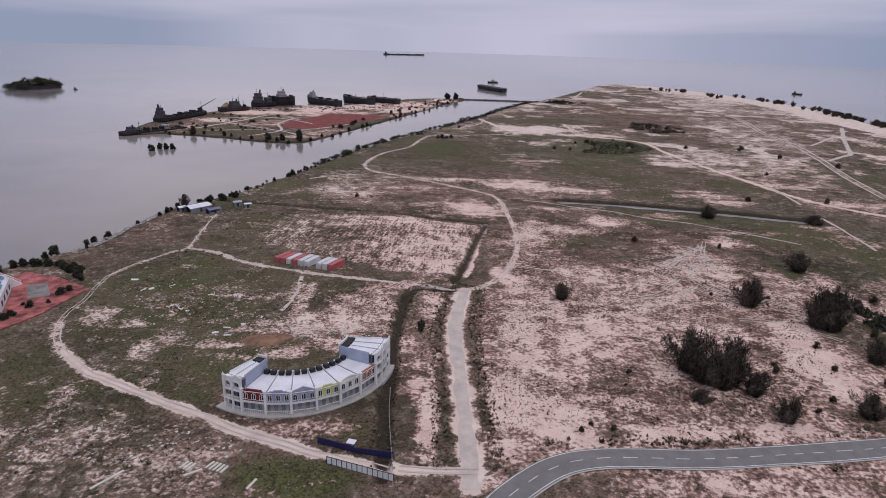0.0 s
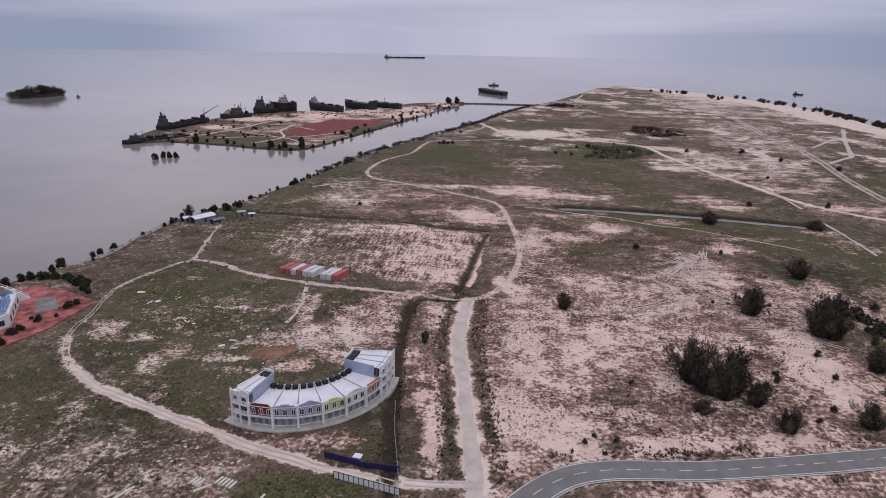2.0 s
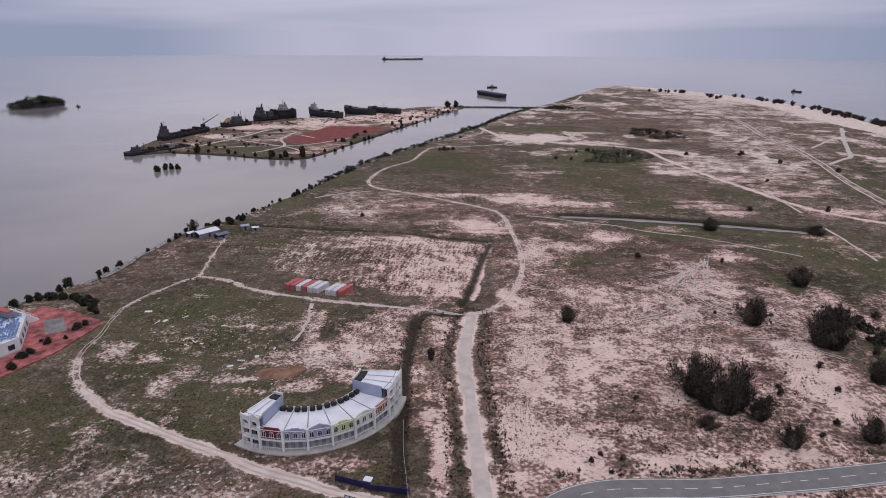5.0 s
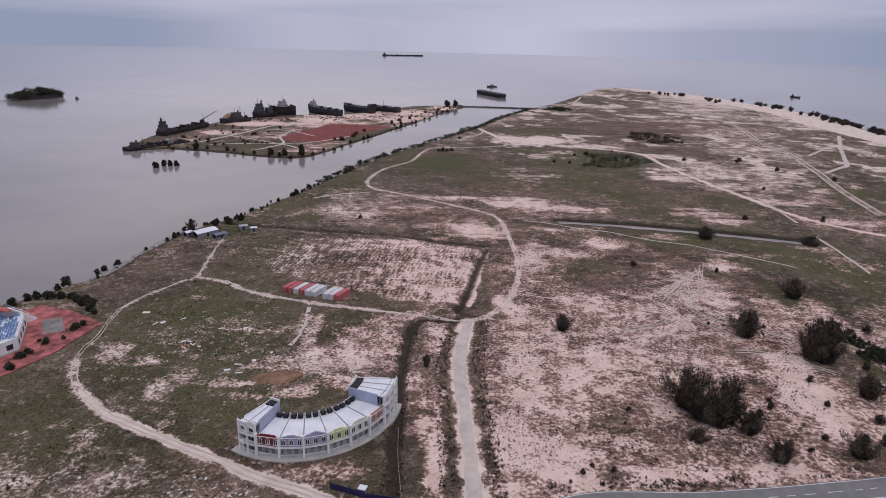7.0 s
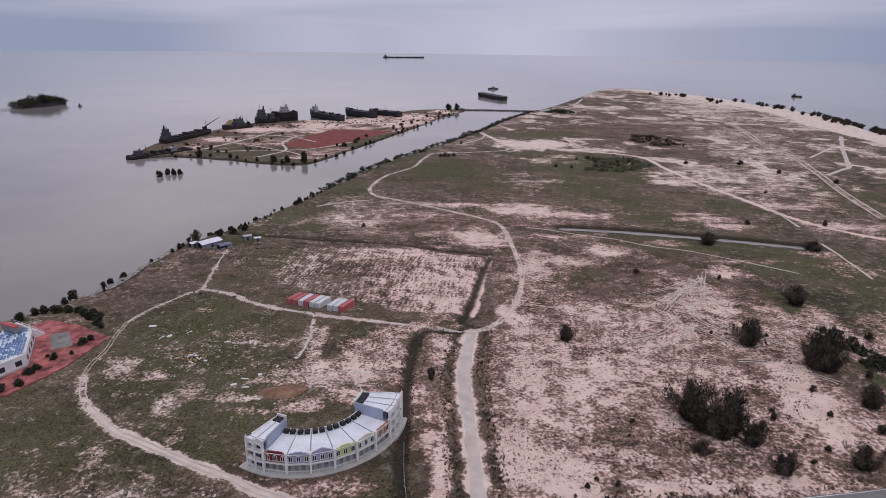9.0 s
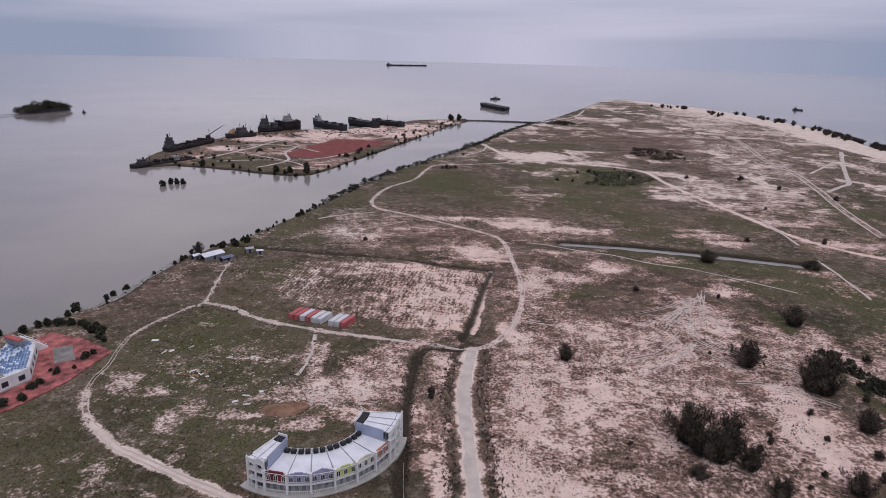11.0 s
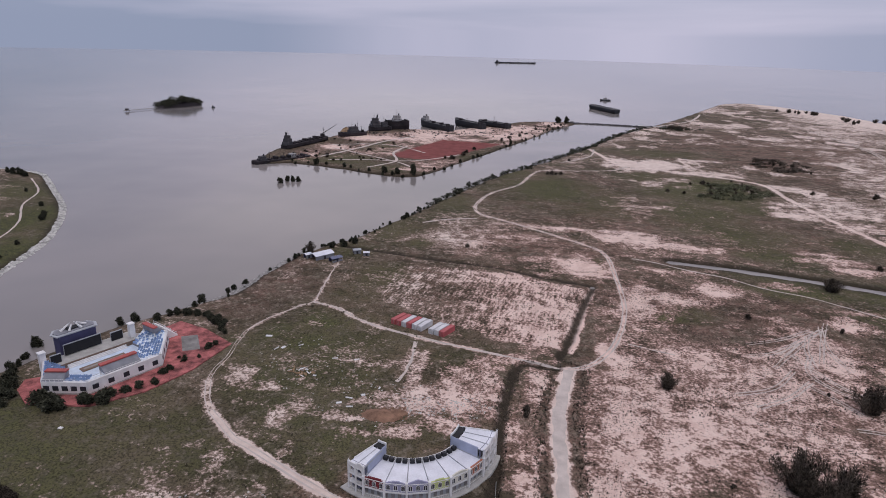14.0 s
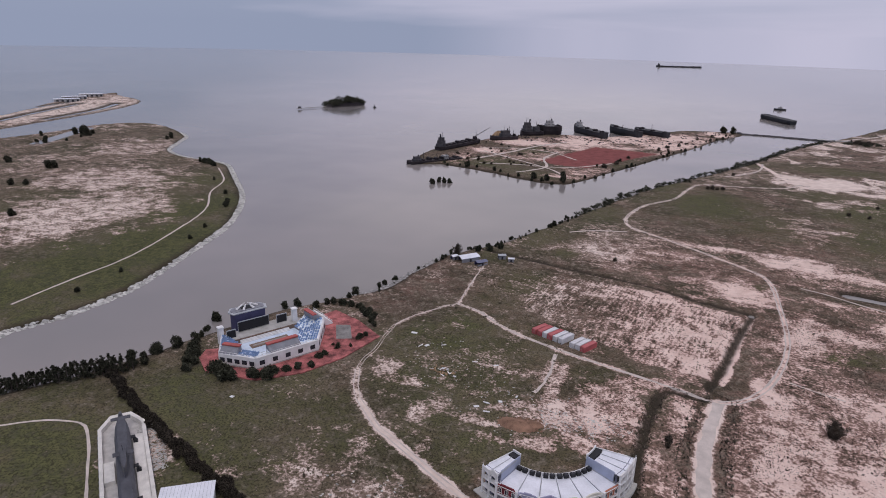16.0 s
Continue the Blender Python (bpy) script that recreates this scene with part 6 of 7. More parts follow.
for i in range(NS + 1):
    t = i / NS
    x = 1.0 + 67.0 * t
    r = 3.4 * (min(1.0, (t / 0.14)) ** 0.5) * (1.0 if t < 0.7 else max(0.05, 1 - ((t - 0.7) / 0.3) ** 1.8))
    r = max(r, 0.06)
    ring = []
    for k in range(NR):
        a = 2 * math.pi * k / NR
        y, z = r * math.cos(a), r * math.sin(a)
        z = min(z, r * 0.86)
        ring.append(bm.verts.new((x, y * (0.92 if t < 0.2 else 1), 3.6 + z)))
    if prev:
        for k in range(NR):
            bm.faces.new((prev[k], prev[(k + 1) % NR], ring[(k + 1) % NR], ring[k]))
    else:
        bm.faces.new(ring[::-1])
    prev = ring
bm.faces.new(prev)
bmesh.ops.recalc_face_normals(bm, faces=bm.faces)
part("hull", bm, M_SUB, SUB, smooth=True)
part("deck_casing", prismbm([(1.5, -0.5), (9, -1.9), (56, -1.9), (62, -0.6), (62, 0.6), (56, 1.9), (9, 1.9), (1.5, 0.5)], 5.8, 6.75), M_SUB, SUB)
part("sonar_dome", rodbm((4.0, 0, 6.7), (4.0, 0, 7.9), 0.7, 0.5, 10), M_SUB, SUB)
part("bow_plane", boxbm(3.8, -4.2, 5.6, 5.4, 4.2, 5.9), M_SUB, SUB)
part("bow_tip", rodbm((0.4, 0, 4.2), (2.4, 0, 4.6), 0.3, 0.6, 8), M_SUB, SUB)
sail = part("sail", prismbm([(26, -0.5), (28, -1.2), (36, -1.0), (39, -0.2), (39, 0.2), (36, 1.0), (28, 1.2), (26, 0.5)], 6.7, 11.5), M_SUB, SUB)
part("periscope", rodbm((30, 0, 11.5), (30, 0, 14), 0.15), M_SUB, sail)
part("sail_plane", boxbm(28.5, -4.0, 9.4, 30.5, 4.0, 9.6), M_SUB, sail)
part("tail_plane", boxbm(63, -4.0, 3.4, 65.5, 4.0, 3.7), M_SUB, SUB)
part("rudder", boxbm(63, -0.15, 0.9, 66, 0.15, 6.4), M_SUB, SUB)
for x in (8, 20, 32, 44, 56):
    part("keel_block", boxbm(x, -1.6, 0.1, x + 1.2, 1.6, 0.7), M_CONCRETE, SUB)

HALL = thing("museum_hall", "plain hall with a pale sheet-metal roof", "building", pose(-138.0, 97.3, zat(-130, 100) - 0.1, 0, 0, 39))
part("walls", boxbm(0.4, -17.6, 0, 14.6, -0.4, 4.6), M_WHITE, HALL)
bm = bmesh.new()
v = [bm.verts.new(p) for p in ((0, 0, 4.6), (15, 0, 4.6), (15, -9, 5.5), (0, -9, 5.5), (15, -18, 4.6), (0, -18, 4.6))]
bm.faces.new((v[0], v[3], v[2], v[1]))
bm.faces.new((v[3], v[5], v[4], v[2]))
r_ = bmesh.ops.extrude_face_region(bm, geom=bm.faces[:])
bmesh.ops.translate(bm, vec=(0, 0, -0.15), verts=[e for e in r_["geom"] if isinstance(e, bmesh.types.BMVert)])
bmesh.ops.recalc_face_normals(bm, faces=bm.faces)
part("roof", bm, M_ROOFW, HALL, "pale sheet-metal roof")
for k in range(5):
    w = part("window", boxbm(0.34, -16 + 3.2 * k, 1.2, 0.42, -14.4 + 3.2 * k, 2.6), M_DARK, HALL)
    part("sill", boxbm(0.2, -16.1 + 3.2 * k, 1.05, 0.42, -14.3 + 3.2 * k, 1.2), M_CONCRETE, w)
for k in range(16):
    part("roof_rib", rodbm((0.02 + k, 0, 4.64), (0.02 + k, -9, 5.54), 0.04, n=4), M_GREYROOF, HALL)


# ---------------------------------------------------------------- waterside huts
def hut(x, y, rot, ln, wd, h, roof, label, vault=False, open_front=False):
    ob = thing("waterside_hut", label, "hut", pose(x, y, zat(x, y) - 0.1, 0, 0, rot), group="huts by the creek")
    for sx in (-1, 1):
        for sy in (-1, 1):
            part("post", boxbm(sx * (ln / 2 - 0.3) - 0.1, sy * (wd / 2 - 0.3) - 0.1, 0, sx * (ln / 2 - 0.3) + 0.1, sy * (wd / 2 - 0.3) + 0.1, h), M_TIMBER, ob)
    # navy and dark grey walls: the shade under the roof put into colour
    part("wall", boxbm(-ln / 2 + 0.4, wd / 2 - 0.5, 0, ln / 2 - 0.4, wd / 2 - 0.35, h), M_NAVY, ob)
    part("wall", boxbm(-ln / 2 + 0.4, -wd / 2 + 0.35, 0, ln / 2 - 0.4, -wd / 2 + 0.5, h * (0.5 if open_front else 1.0)), M_GREYWALL, ob)
    bm = bmesh.new()
    n = 8
    rows = []
    for i in range(n + 1):
        t = i / n
        z = h + (math.sin(math.pi * t) * wd * 0.14 if vault else (0.5 - abs(t - 0.5)) * wd * 0.3)
        yy = -wd / 2 + wd * t
        rows.append([bm.verts.new((xx, yy, zz)) for xx, zz in ((-ln / 2, z), (ln / 2, z), (ln / 2, z + 0.12), (-ln / 2, z + 0.12))])
    for p, q in zip(rows[:-1], rows[1:]):
        for k in range(4):
            bm.faces.new((p[k], q[k], q[(k + 1) % 4], p[(k + 1) % 4]))
    bm.faces.new(rows[0])
    bm.faces.new(rows[-1][::-1])
    bmesh.ops.recalc_face_normals(bm, faces=bm.faces)
    part("roof", bm, roof, ob)
    part("door", boxbm(-0.6, -wd / 2 + 0.3, 0, 0.6, -wd / 2 + 0.36, 2.0), M_DARK, ob)
    return ob


hut(-135.5, 330, 52, 13, 7.5, 2.6, M_ROOFW, "long hut with a vaulted pale metal roof", True)
hut(-125.5, 326, 52, 7.5, 4.6, 2.3, material("slate_blue_roof", (0.16, 0.17, 0.26), 0.5), "small hut with a slate blue roof", False, True)
hut(-143.5, 327.5, 52, 4.5, 4.0, 2.4, M_ROOFW, "small lean-to with a white roof", False)
hut(-118, 343, 30, 5, 4, 2.4, M_GREYROOF, "weathered shed with a grey roof", False)
hut(-111, 340, 20, 4, 3, 2.2, M_ROOFW, "tiny shed with a pale roof", False)


# ---------------------------------------------------------------- vessels
def hull_mesh(ln, beam, depth, sheer=1.0, bow=0.18, stern=0.05):
    """A lofted hull: x along, keel at z = 0."""
    bm = bmesh.new()
    prev = None
    n = 18
    for i in range(n + 1):
        t = i / n
        x = -ln / 2 + ln * t
        wb = beam / 2 * min(1.0, (max(0.02, t) / stern) ** 0.5 if stern else 1.0) * (1.0 if t < 1 - bow else max(0.03, math.cos((t - 1 + bow) / bow * math.pi / 2) ** 0.6))
        top = depth + sheer * max(0, (t - 0.7) / 0.3) ** 2 + sheer * 0.3 * max(0, (0.2 - t) / 0.2) ** 2
        ring = [bm.verts.new(p) for p in ((x, -wb * 0.7, 0), (x, wb * 0.7, 0), (x, wb, depth * 0.5), (x, wb, top), (x, wb * 0.86, top), (x, wb * 0.86, top - 0.5), (x, -wb * 0.86, top - 0.5), (x, -wb * 0.86, top), (x, -wb, top), (x, -wb, depth * 0.5))]
        if prev:
            for k in range(10):
                bm.faces.new((prev[k], ring[k], ring[(k + 1) % 10], prev[(k + 1) % 10]))
        else:
            bm.faces.new(ring)
        prev = ring
    bm.faces.new(prev[::-1])
    bmesh.ops.recalc_face_normals(bm, faces=bm.faces)
    return bm


def vessel(name, label, category, p, q, beam, depth, z=0.0, mat=None, houses=(), masts=(), boom=None, sheer=1.0, bow=0.18, cargo=0, group=""):
    """p: stern, q: bow, on the plan. houses: (share along, length, width, height, material, tiers); masts: (share, height)."""
    p, q = Vector((*p, 0)), Vector((*q, 0))
    ln = (q - p).length
    c = (p + q) / 2
    ob = thing(name, label, category, pose(c.x, c.y, z, 0, 0, math.degrees(math.atan2((q - p).y, (q - p).x))), group=group)
    part("hull", hull_mesh(ln, beam, depth, sheer, bow), mat or M_RUST, ob)
    bm = bmesh.new()
    for s in (-1, 1):
        for k in range(int(ln / 3)):
            x = -ln * 0.45 + k * 3
            if x < ln * 0.35:
                box(bm, x - 0.06, s * beam * 0.46 - 0.06, depth, x + 0.06, s * beam * 0.46 + 0.06, depth + 1.0)
        box(bm, -ln * 0.45, s * beam * 0.46 - 0.05, depth + 0.95, ln * 0.35, s * beam * 0.46 + 0.05, depth + 1.05)
    part("rail", bm, M_RUST, ob)
    for sh, hl, hw, hh, hm, tiers in houses:
        x = -ln / 2 + ln * sh
        zz = depth - 0.5
        for t in range(tiers):
            k = 1 - 0.2 * t
            d = part("deckhouse", boxbm(x - hl / 2 * k, -hw / 2 * k, zz, x + hl / 2 * k, hw / 2 * k, zz + hh / tiers), hm, ob)
            w = bmesh.new()
            nn = max(2, int(hl * k / 2))
            for j in range(nn):
                xx = x - hl / 2 * k + (j + 0.5) * hl * k / nn
                for s in (-1, 1):
                    box(w, xx - 0.4, s * hw / 2 * k - 0.05, zz + hh / tiers * 0.45, xx + 0.4, s * hw / 2 * k + 0.05, zz + hh / tiers * 0.75)
            tagged(part("window_strip", w, M_DARK, d), kind="stuff")
            zz += hh / tiers
        part("funnel", rodbm((x - hl * 0.2, 0, zz), (x - hl * 0.25, 0, zz + hh * 0.35), hw * 0.12, hw * 0.10, 10), M_HULLBLACK, ob)
    for sh, mh in masts:
        x = -ln / 2 + ln * sh
        m_ = part("mast", rodbm((x, 0, depth - 0.5), (x, 0, depth + mh), 0.35, 0.12), M_RUST, ob)
        part("crossarm", boxbm(x - 0.12, -1.6, depth + mh * 0.75, x + 0.12, 1.6, depth + mh * 0.75 + 0.2), M_RUST, m_)
    if boom:
        sh, reach, rise, base = boom
        x = -ln / 2 + ln * sh
        b_ = part("crane", boxbm(x - 2, -2, depth - 0.5, x + 2, 2, depth + base), M_RUST, ob)
        bm = bmesh.new()
        for s in (-0.7, 0.7):
            rod(bm, (x, s, depth + base), (x + reach, s * 0.3, depth + base + rise), 0.28, 0.14)
        n = 8
        for k in range(n):
            t0, t1 = k / n, (k + 1) / n
            rod(bm, (x + reach * t0, 0.7 * (1 - 0.7 * t0), depth + base + rise * t0), (x + reach * t1, -0.7 * (1 - 0.7 * t1), depth + base + rise * t1), 0.1, 0.1, 4)
        part("crane_boom", bm, M_RUST, b_)
    rg = random.Random(int(ln * 10))
    for k in range(cargo):
        x = -ln * 0.38 + ln * 0.7 * k / max(1, cargo - 1)
        w, h = rg.uniform(2, 4), rg.uniform(0.8, 3.0)
        bm = boxbm(x - w / 2, -beam * rg.uniform(0.15, 0.38), depth - 0.5, x + w / 2, beam * rg.uniform(0.15, 0.38), depth + h)
        bmesh.ops.bevel(bm, geom=bm.edges[:], offset=0.3, segments=1, affect="EDGES")
        part("deck_gear", bm, M_RUST, ob)
    return ob


M_SHIPWHITE = material("ship_white", (0.38, 0.36, 0.36), 0.6, vary=0.25)
M_SHIPGREY = material("ship_grey", (0.085, 0.078, 0.085), 0.7, vary=0.3)
vessel("dredger", "rusty dark dredging barge moored at the island's tip", "ship", (-268, 640), (-307, 583), 13, 3.4, -0.6, M_RUST, ((0.82, 8, 7, 5, M_SHIPGREY, 2), (0.3, 6, 6, 4, M_SHIPWHITE, 1)), ((0.7, 9), (0.45, 6)), None, 0.8, 0.1, 7)
vessel("dredger", "long dark dredger with a tower and raised boom", "ship", (-311, 672), (-291, 757), 14, 6.0, -0.4, M_RUST, ((0.08, 9, 9, 11, M_SHIPGREY, 3),), ((0.1, 16), (0.93, 12)), (0.9, 34, 8, 4), 0.4, 0.1, 9)
vessel("tugboat", "beached rusty tugboat with a pale wheelhouse", "boat", (-256, 812), (-284, 782), 13, 5.5, 0.2, M_RUST, ((0.45, 14, 8, 8, M_SHIPGREY, 2),), ((0.3, 15), (0.5, 14), (0.15, 8)), None, 2.0, 0.3, 3)
vessel("workboat", "beached dark workboat with a tall bridge", "ship", (-236, 868), (-262, 846), 13, 6.5, 0.2, M_RUST, ((0.7, 14, 9, 13, M_SHIPGREY, 3), (0.3, 8, 8, 7, M_SHIPGREY, 1)), ((0.75, 20), (0.3, 14)), None, 2.0, 0.3, 2)
vessel("workboat", "beached dark cargo boat with a pale deckhouse", "ship", (-215, 890), (-245, 872), 14, 13, 0.2, M_RUST, ((0.5, 12, 8, 8, M_SHIPWHITE, 2),), ((0.5, 16),), None, 2.5, 0.25, 3)
vessel("barge", "beached dark barge with a small wheelhouse", "ship", (-150, 884), (-206, 940), 14, 8.5, 0.3, M_HULLBLACK, ((0.85, 9, 7, 8, M_SHIPWHITE, 2),), ((0.88, 9),), None, 3.5, 0.2, 4)
vessel("barge", "beached flat dark barge with an open hold", "ship", (-108, 925), (-157, 966), 14, 9, 0.3, M_HULLBLACK, (), ((0.6, 5),), None, 3.0, 0.15, 2)
vessel("barge", "beached flat dark barge with an open hold", "ship", (-72, 945), (-122, 975), 14, 8, 0.3, M_HULLBLACK, (), ((0.5, 9),), None, 1.5, 0.1, 3)
vessel("barge", "empty black cargo barge anchored off the island", "ship", (110, 1246), (66, 1338), 18, 8, -1.0, M_HULLBLACK, (), (), None, 1.0, 0.08, 0)
vessel("tugboat", "small dark tugboat waiting on open sea", "boat", (118, 1532), (94, 1528), 8, 3, -0.6, M_HULLBLACK, ((0.5, 8, 6, 4, M_SHIPWHITE, 1),), ((0.5, 7),), None, 1.5, 0.3)
vessel("tanker", "long dark tanker anchored near the horizon", "ship", (-385, 3840), (-150, 3932), 32, 8, -3.0, M_HULLBLACK, ((0.05, 12, 20, 10, M_SHIPGREY, 3),), ((0.07, 16), (0.9, 6)), None, 2.0, 0.08, 4)
vessel("cargo_boat", "small dark cargo boat far out at sea", "boat", (776, 1448), (792, 1434), 6, 3, -0.5, M_HULLBLACK, ((0.25, 4, 4, 4, M_SHIPGREY, 1),), ((0.3, 6),), None, 1.0, 0.2)
vessel("cargo_boat", "small dark cargo boat far out at sea", "boat", (-716, 1075), (-701, 1085), 6, 3, -0.5, M_HULLBLACK, ((0.25, 4, 4, 3, M_SHIPGREY, 1),), ((0.5, 4),), None, 1.0, 0.2)
vessel("fishing_boat", "small dark fishing boat close to the wooded islet", "boat", (-606, 1030), (-601, 1033), 2.4, 1.6, -0.3, M_HULLBLACK, ((0.4, 2, 1.6, 3, M_SHIPGREY, 1),), ((0.5, 6),), None, 0.6, 0.3)

# ---------------------------------------------------------------- wooded islet with its jetty
ISLET = thing("wooded_islet", "small rocky islet covered with dense dark trees", "islet", pose(-664, 1026, 0, 0, 0, 70) @ Matrix.Diagonal((0.9, 0.9, 0.9, 1)))
bm = bmesh.new()
rgi = random.Random(4)
rows = []
for k, (s, z) in enumerate(((1.04, -2.5), (0.98, 0.6), (0.9, 3.0), (0.6, 7.0), (0.25, 9.0))):
    rows.append([bm.verts.new((52 * s * math.cos(6.283 * i / 28) * rgi.uniform(0.93, 1.05), 17 * s * math.sin(6.283 * i / 28) * rgi.uniform(0.9, 1.08), z)) for i in range(28)])
for a, b in zip(rows[:-1], rows[1:]):
    for i in range(28):
        bm.faces.new((a[i], a[(i + 1) % 28], b[(i + 1) % 28], b[i]))
bm.faces.new(rows[-1])
part("rock_base", bm, M_RUST, ISLET, "dark rocky shore", smooth=True)
clumps = [(x := rgi.uniform(-46, 46), rgi.uniform(-14, 14), 3.5 + 8.5 * (1 - (x / 54) ** 2) * rgi.uniform(0.6, 1.05) + (3.5 if -12 < x < 22 else 0), rgi.uniform(4, 7), rgi.uniform(4, 7), rgi.uniform(3, 5.5)) for _ in range(60)]
canopy = cloud_part("tree_canopy", ISLET, M_LEAF, clumps, 16000, 1.7, 12, 0.3, 2.0, "dense dark tree canopy")
canopy["kind"] = "stuff"
for k in range(24):
    x, y = rgi.uniform(-42, 42), rgi.uniform(-10, 10)
    part("tree_trunk", rodbm((x, y, 0.5), (x + rgi.uniform(-1, 1), y, 9), 0.4, 0.2), M_BARK, ISLET)
part("white_roof", boxbm(4, -4, 13.5, 11, 1, 15.5), M_SHIPWHITE, ISLET, "pale roof among the trees")
JETTY = thing("jetty", "long thin jetty on piles reaching from the islet", "jetty", pose(-655, 1030, 0, 0, 0, 250))
part("deck", boxbm(55, -4.5, 1.6, 108, -2.2, 2.1), M_TIMBER, JETTY)
part("pier_head", boxbm(108, -7, 1.6, 116, 0, 2.2), M_TIMBER, JETTY)
part("shelter", boxbm(110, -5.5, 2.2, 114, -1.5, 5.0), M_SHIPGREY, JETTY)
for k in range(12):
    part("pile", rodbm((57 + k * 4.6, -3.3, -3), (57 + k * 4.6, -3.3, 1.7), 0.3), M_TIMBER, JETTY)

# ---------------------------------------------------------------- breakwater and spoil on the island
M_PALEROCK = material("pale_armour_stone", (0.56, 0.54, 0.51), 0.9, vary=0.3, island=0.5)


def stones(name, label, line, width, size, n, seed, z=0.3, mat=None, cat="rocks"):
    """A bank of loose boulders as one sheet of small solids."""
    rng = np.random.default_rng(seed)
    p = np.array(line)
    seg = rng.integers(0, len(p) - 1, n)
    t = rng.random(n)
    base = p[seg] * (1 - t[:, None]) + p[seg + 1] * t[:, None]
    d = p[seg + 1] - p[seg]
    d /= np.hypot(d[:, 0], d[:, 1])[:, None] + 1e-9
    base = base + np.stack([-d[:, 1], d[:, 0]], 1) * rng.uniform(-width / 2, width / 2, n)[:, None]
    s = size * rng.uniform(0.5, 1.4, n)
    zz = np.maximum(land_height(base[:, 0], base[:, 1]), z - 0.6)
    oct_ = np.array([(1, 0, 0), (-1, 0, 0), (0, 1, 0), (0, -1, 0), (0, 0, 1), (0, 0, -1), (0.7, 0.7, 0.4), (-0.7, -0.7, 0.4)], float)
    tri = np.array([(4, 0, 6), (4, 6, 2), (6, 0, 2), (4, 2, 1), (4, 1, 7), (7, 1, 3), (4, 7, 3), (4, 3, 0), (5, 2, 0), (5, 1, 2), (5, 3, 1), (5, 0, 3)])
    v = oct_[None] * (s[:, None, None] * rng.uniform(0.7, 1.3, (n, 8, 1))) * np.array([1, 1, 0.7]) + np.stack([base[:, 0], base[:, 1], zz + s * 0.2], 1)[:, None]
    f = tri[None] + (np.arange(n) * 8)[:, None, None]
    me = bpy.data.meshes.new(name)
    me.from_pydata(v.reshape(-1, 3).tolist(), [], f.reshape(-1, 3).tolist())
    me.materials.append(mat or M_ROCK)
    return tagged(new(name, me), label, cat, kind="stuff")


bank_edge = np.array([q for q in BANK if -660 < q[0] < -270 and q[1] > 80 and not (q[0] > -330 and q[1] < 90)])
stones("rock_revetment", "pale armour stones lining the curved river bank", bank_edge, 3.4, 0.9, 5200, 21, mat=M_PALEROCK)
BREAK = spline([(20, 1060), (60, 1062), (100, 1060), (150, 1056)], 5)
stones("breakwater", "low dark stone breakwater closing the creek mouth", BREAK, 6, 1.6, 700, 22, 0.6, M_SHIPGREY)
stones("spoil_heaps", "dark rubble and spoil scattered over pink sand", spline([(-250, 820), (-200, 850), (-150, 850), (-90, 880), (-40, 960), (0, 1040)], 8), 70, 1.3, 170, 23, 0.6, M_RUST, "rubble")
stones("rubble", "pale broken concrete scattered over rough grass", spline([(-100, 122), (-85, 126), (-60, 122), (-45, 120)], 4), 16, 0.32, 150, 24, 0.6, M_PALEROCK, "rubble")
stones("rubble", "pale rubble lying across the weedy field", spline([(-110, 222), (-90, 200), (-70, 188), (-50, 186), (-35, 200)], 4), 30, 0.26, 190, 25, 0.6, M_PALEROCK, "rubble")
stones("rubble", "brown broken debris round the dug soil", spline([(-62, 177), (-55, 180), (-48, 182)], 3), 8, 0.34, 170, 28, 0.6, M_SOIL, "rubble")
stones("rubble", "pale broken debris behind the curved building", spline([(-50, 186), (-40, 189), (-30, 187), (-24, 196)], 3), 13, 0.28, 240, 29, 0.6, M_PALEROCK, "rubble")
stones("shore_stones", "grey stones along the muddy creek shore", np.array([q for q in SHORE_MAIN if -180 < q[0] < -120 and 228 < q[1] < 345]), 4, 0.6, 420, 26, 0.4)
stones("dock_gravel", "pale gravel beside the submarine dock", spline([(-172, 122), (-160, 114), (-150, 106)], 3), 7, 0.3, 500, 27, 0.6, M_CONCRETE, "gravel")

PIER = thing("loading_jetty", "small pale jetty with a digger at the creek mouth", "jetty", pose(150, 1058, 0.2))
part("deck", boxbm(-22, -3, 1.2, 34, 3, 2.0), M_CONCRETE, PIER)
for k in range(8):
    part("pile", rodbm((-20 + 7 * k, 0, -3), (-20 + 7 * k, 0, 1.3), 0.5), M_CONCRETE, PIER)

# ---------------------------------------------------------------- hoardings and fences by the road
def panel_fence(name, label, p, q, n, h, mat, post_mat, group=""):
    p, q = Vector((*p, 0)), Vector((*q, 0))
    ln = (q - p).length
    ob = thing(name, label, "fence", pose(p.x, p.y, zat(*((p + q) / 2)[:2]) - 0.1, 0, 0, math.degrees(math.atan2((q - p).y, (q - p).x))))
    w = ln / n
    for k in range(n):
        part("panel", boxbm(k * w + 0.05, -0.04, 0.15, (k + 1) * w - 0.05, 0.04, h), mat, ob)
        part("post", boxbm(k * w - 0.07, -0.12, 0, k * w + 0.07, 0.12, h + 0.15), post_mat, ob)
    part("post", boxbm(ln - 0.07, -0.12, 0, ln + 0.07, 0.12, h + 0.15), post_mat, ob)
    part("top_rail", boxbm(0, -0.07, h, ln, 0.07, h + 0.08), post_mat, ob)
    return ob


panel_fence("site_hoarding", "dark navy hoarding fence round the building plot", (-28.5, 126.5), (-19.5, 123.4), 6, 1.8, M_FENCE, M_FENCE)
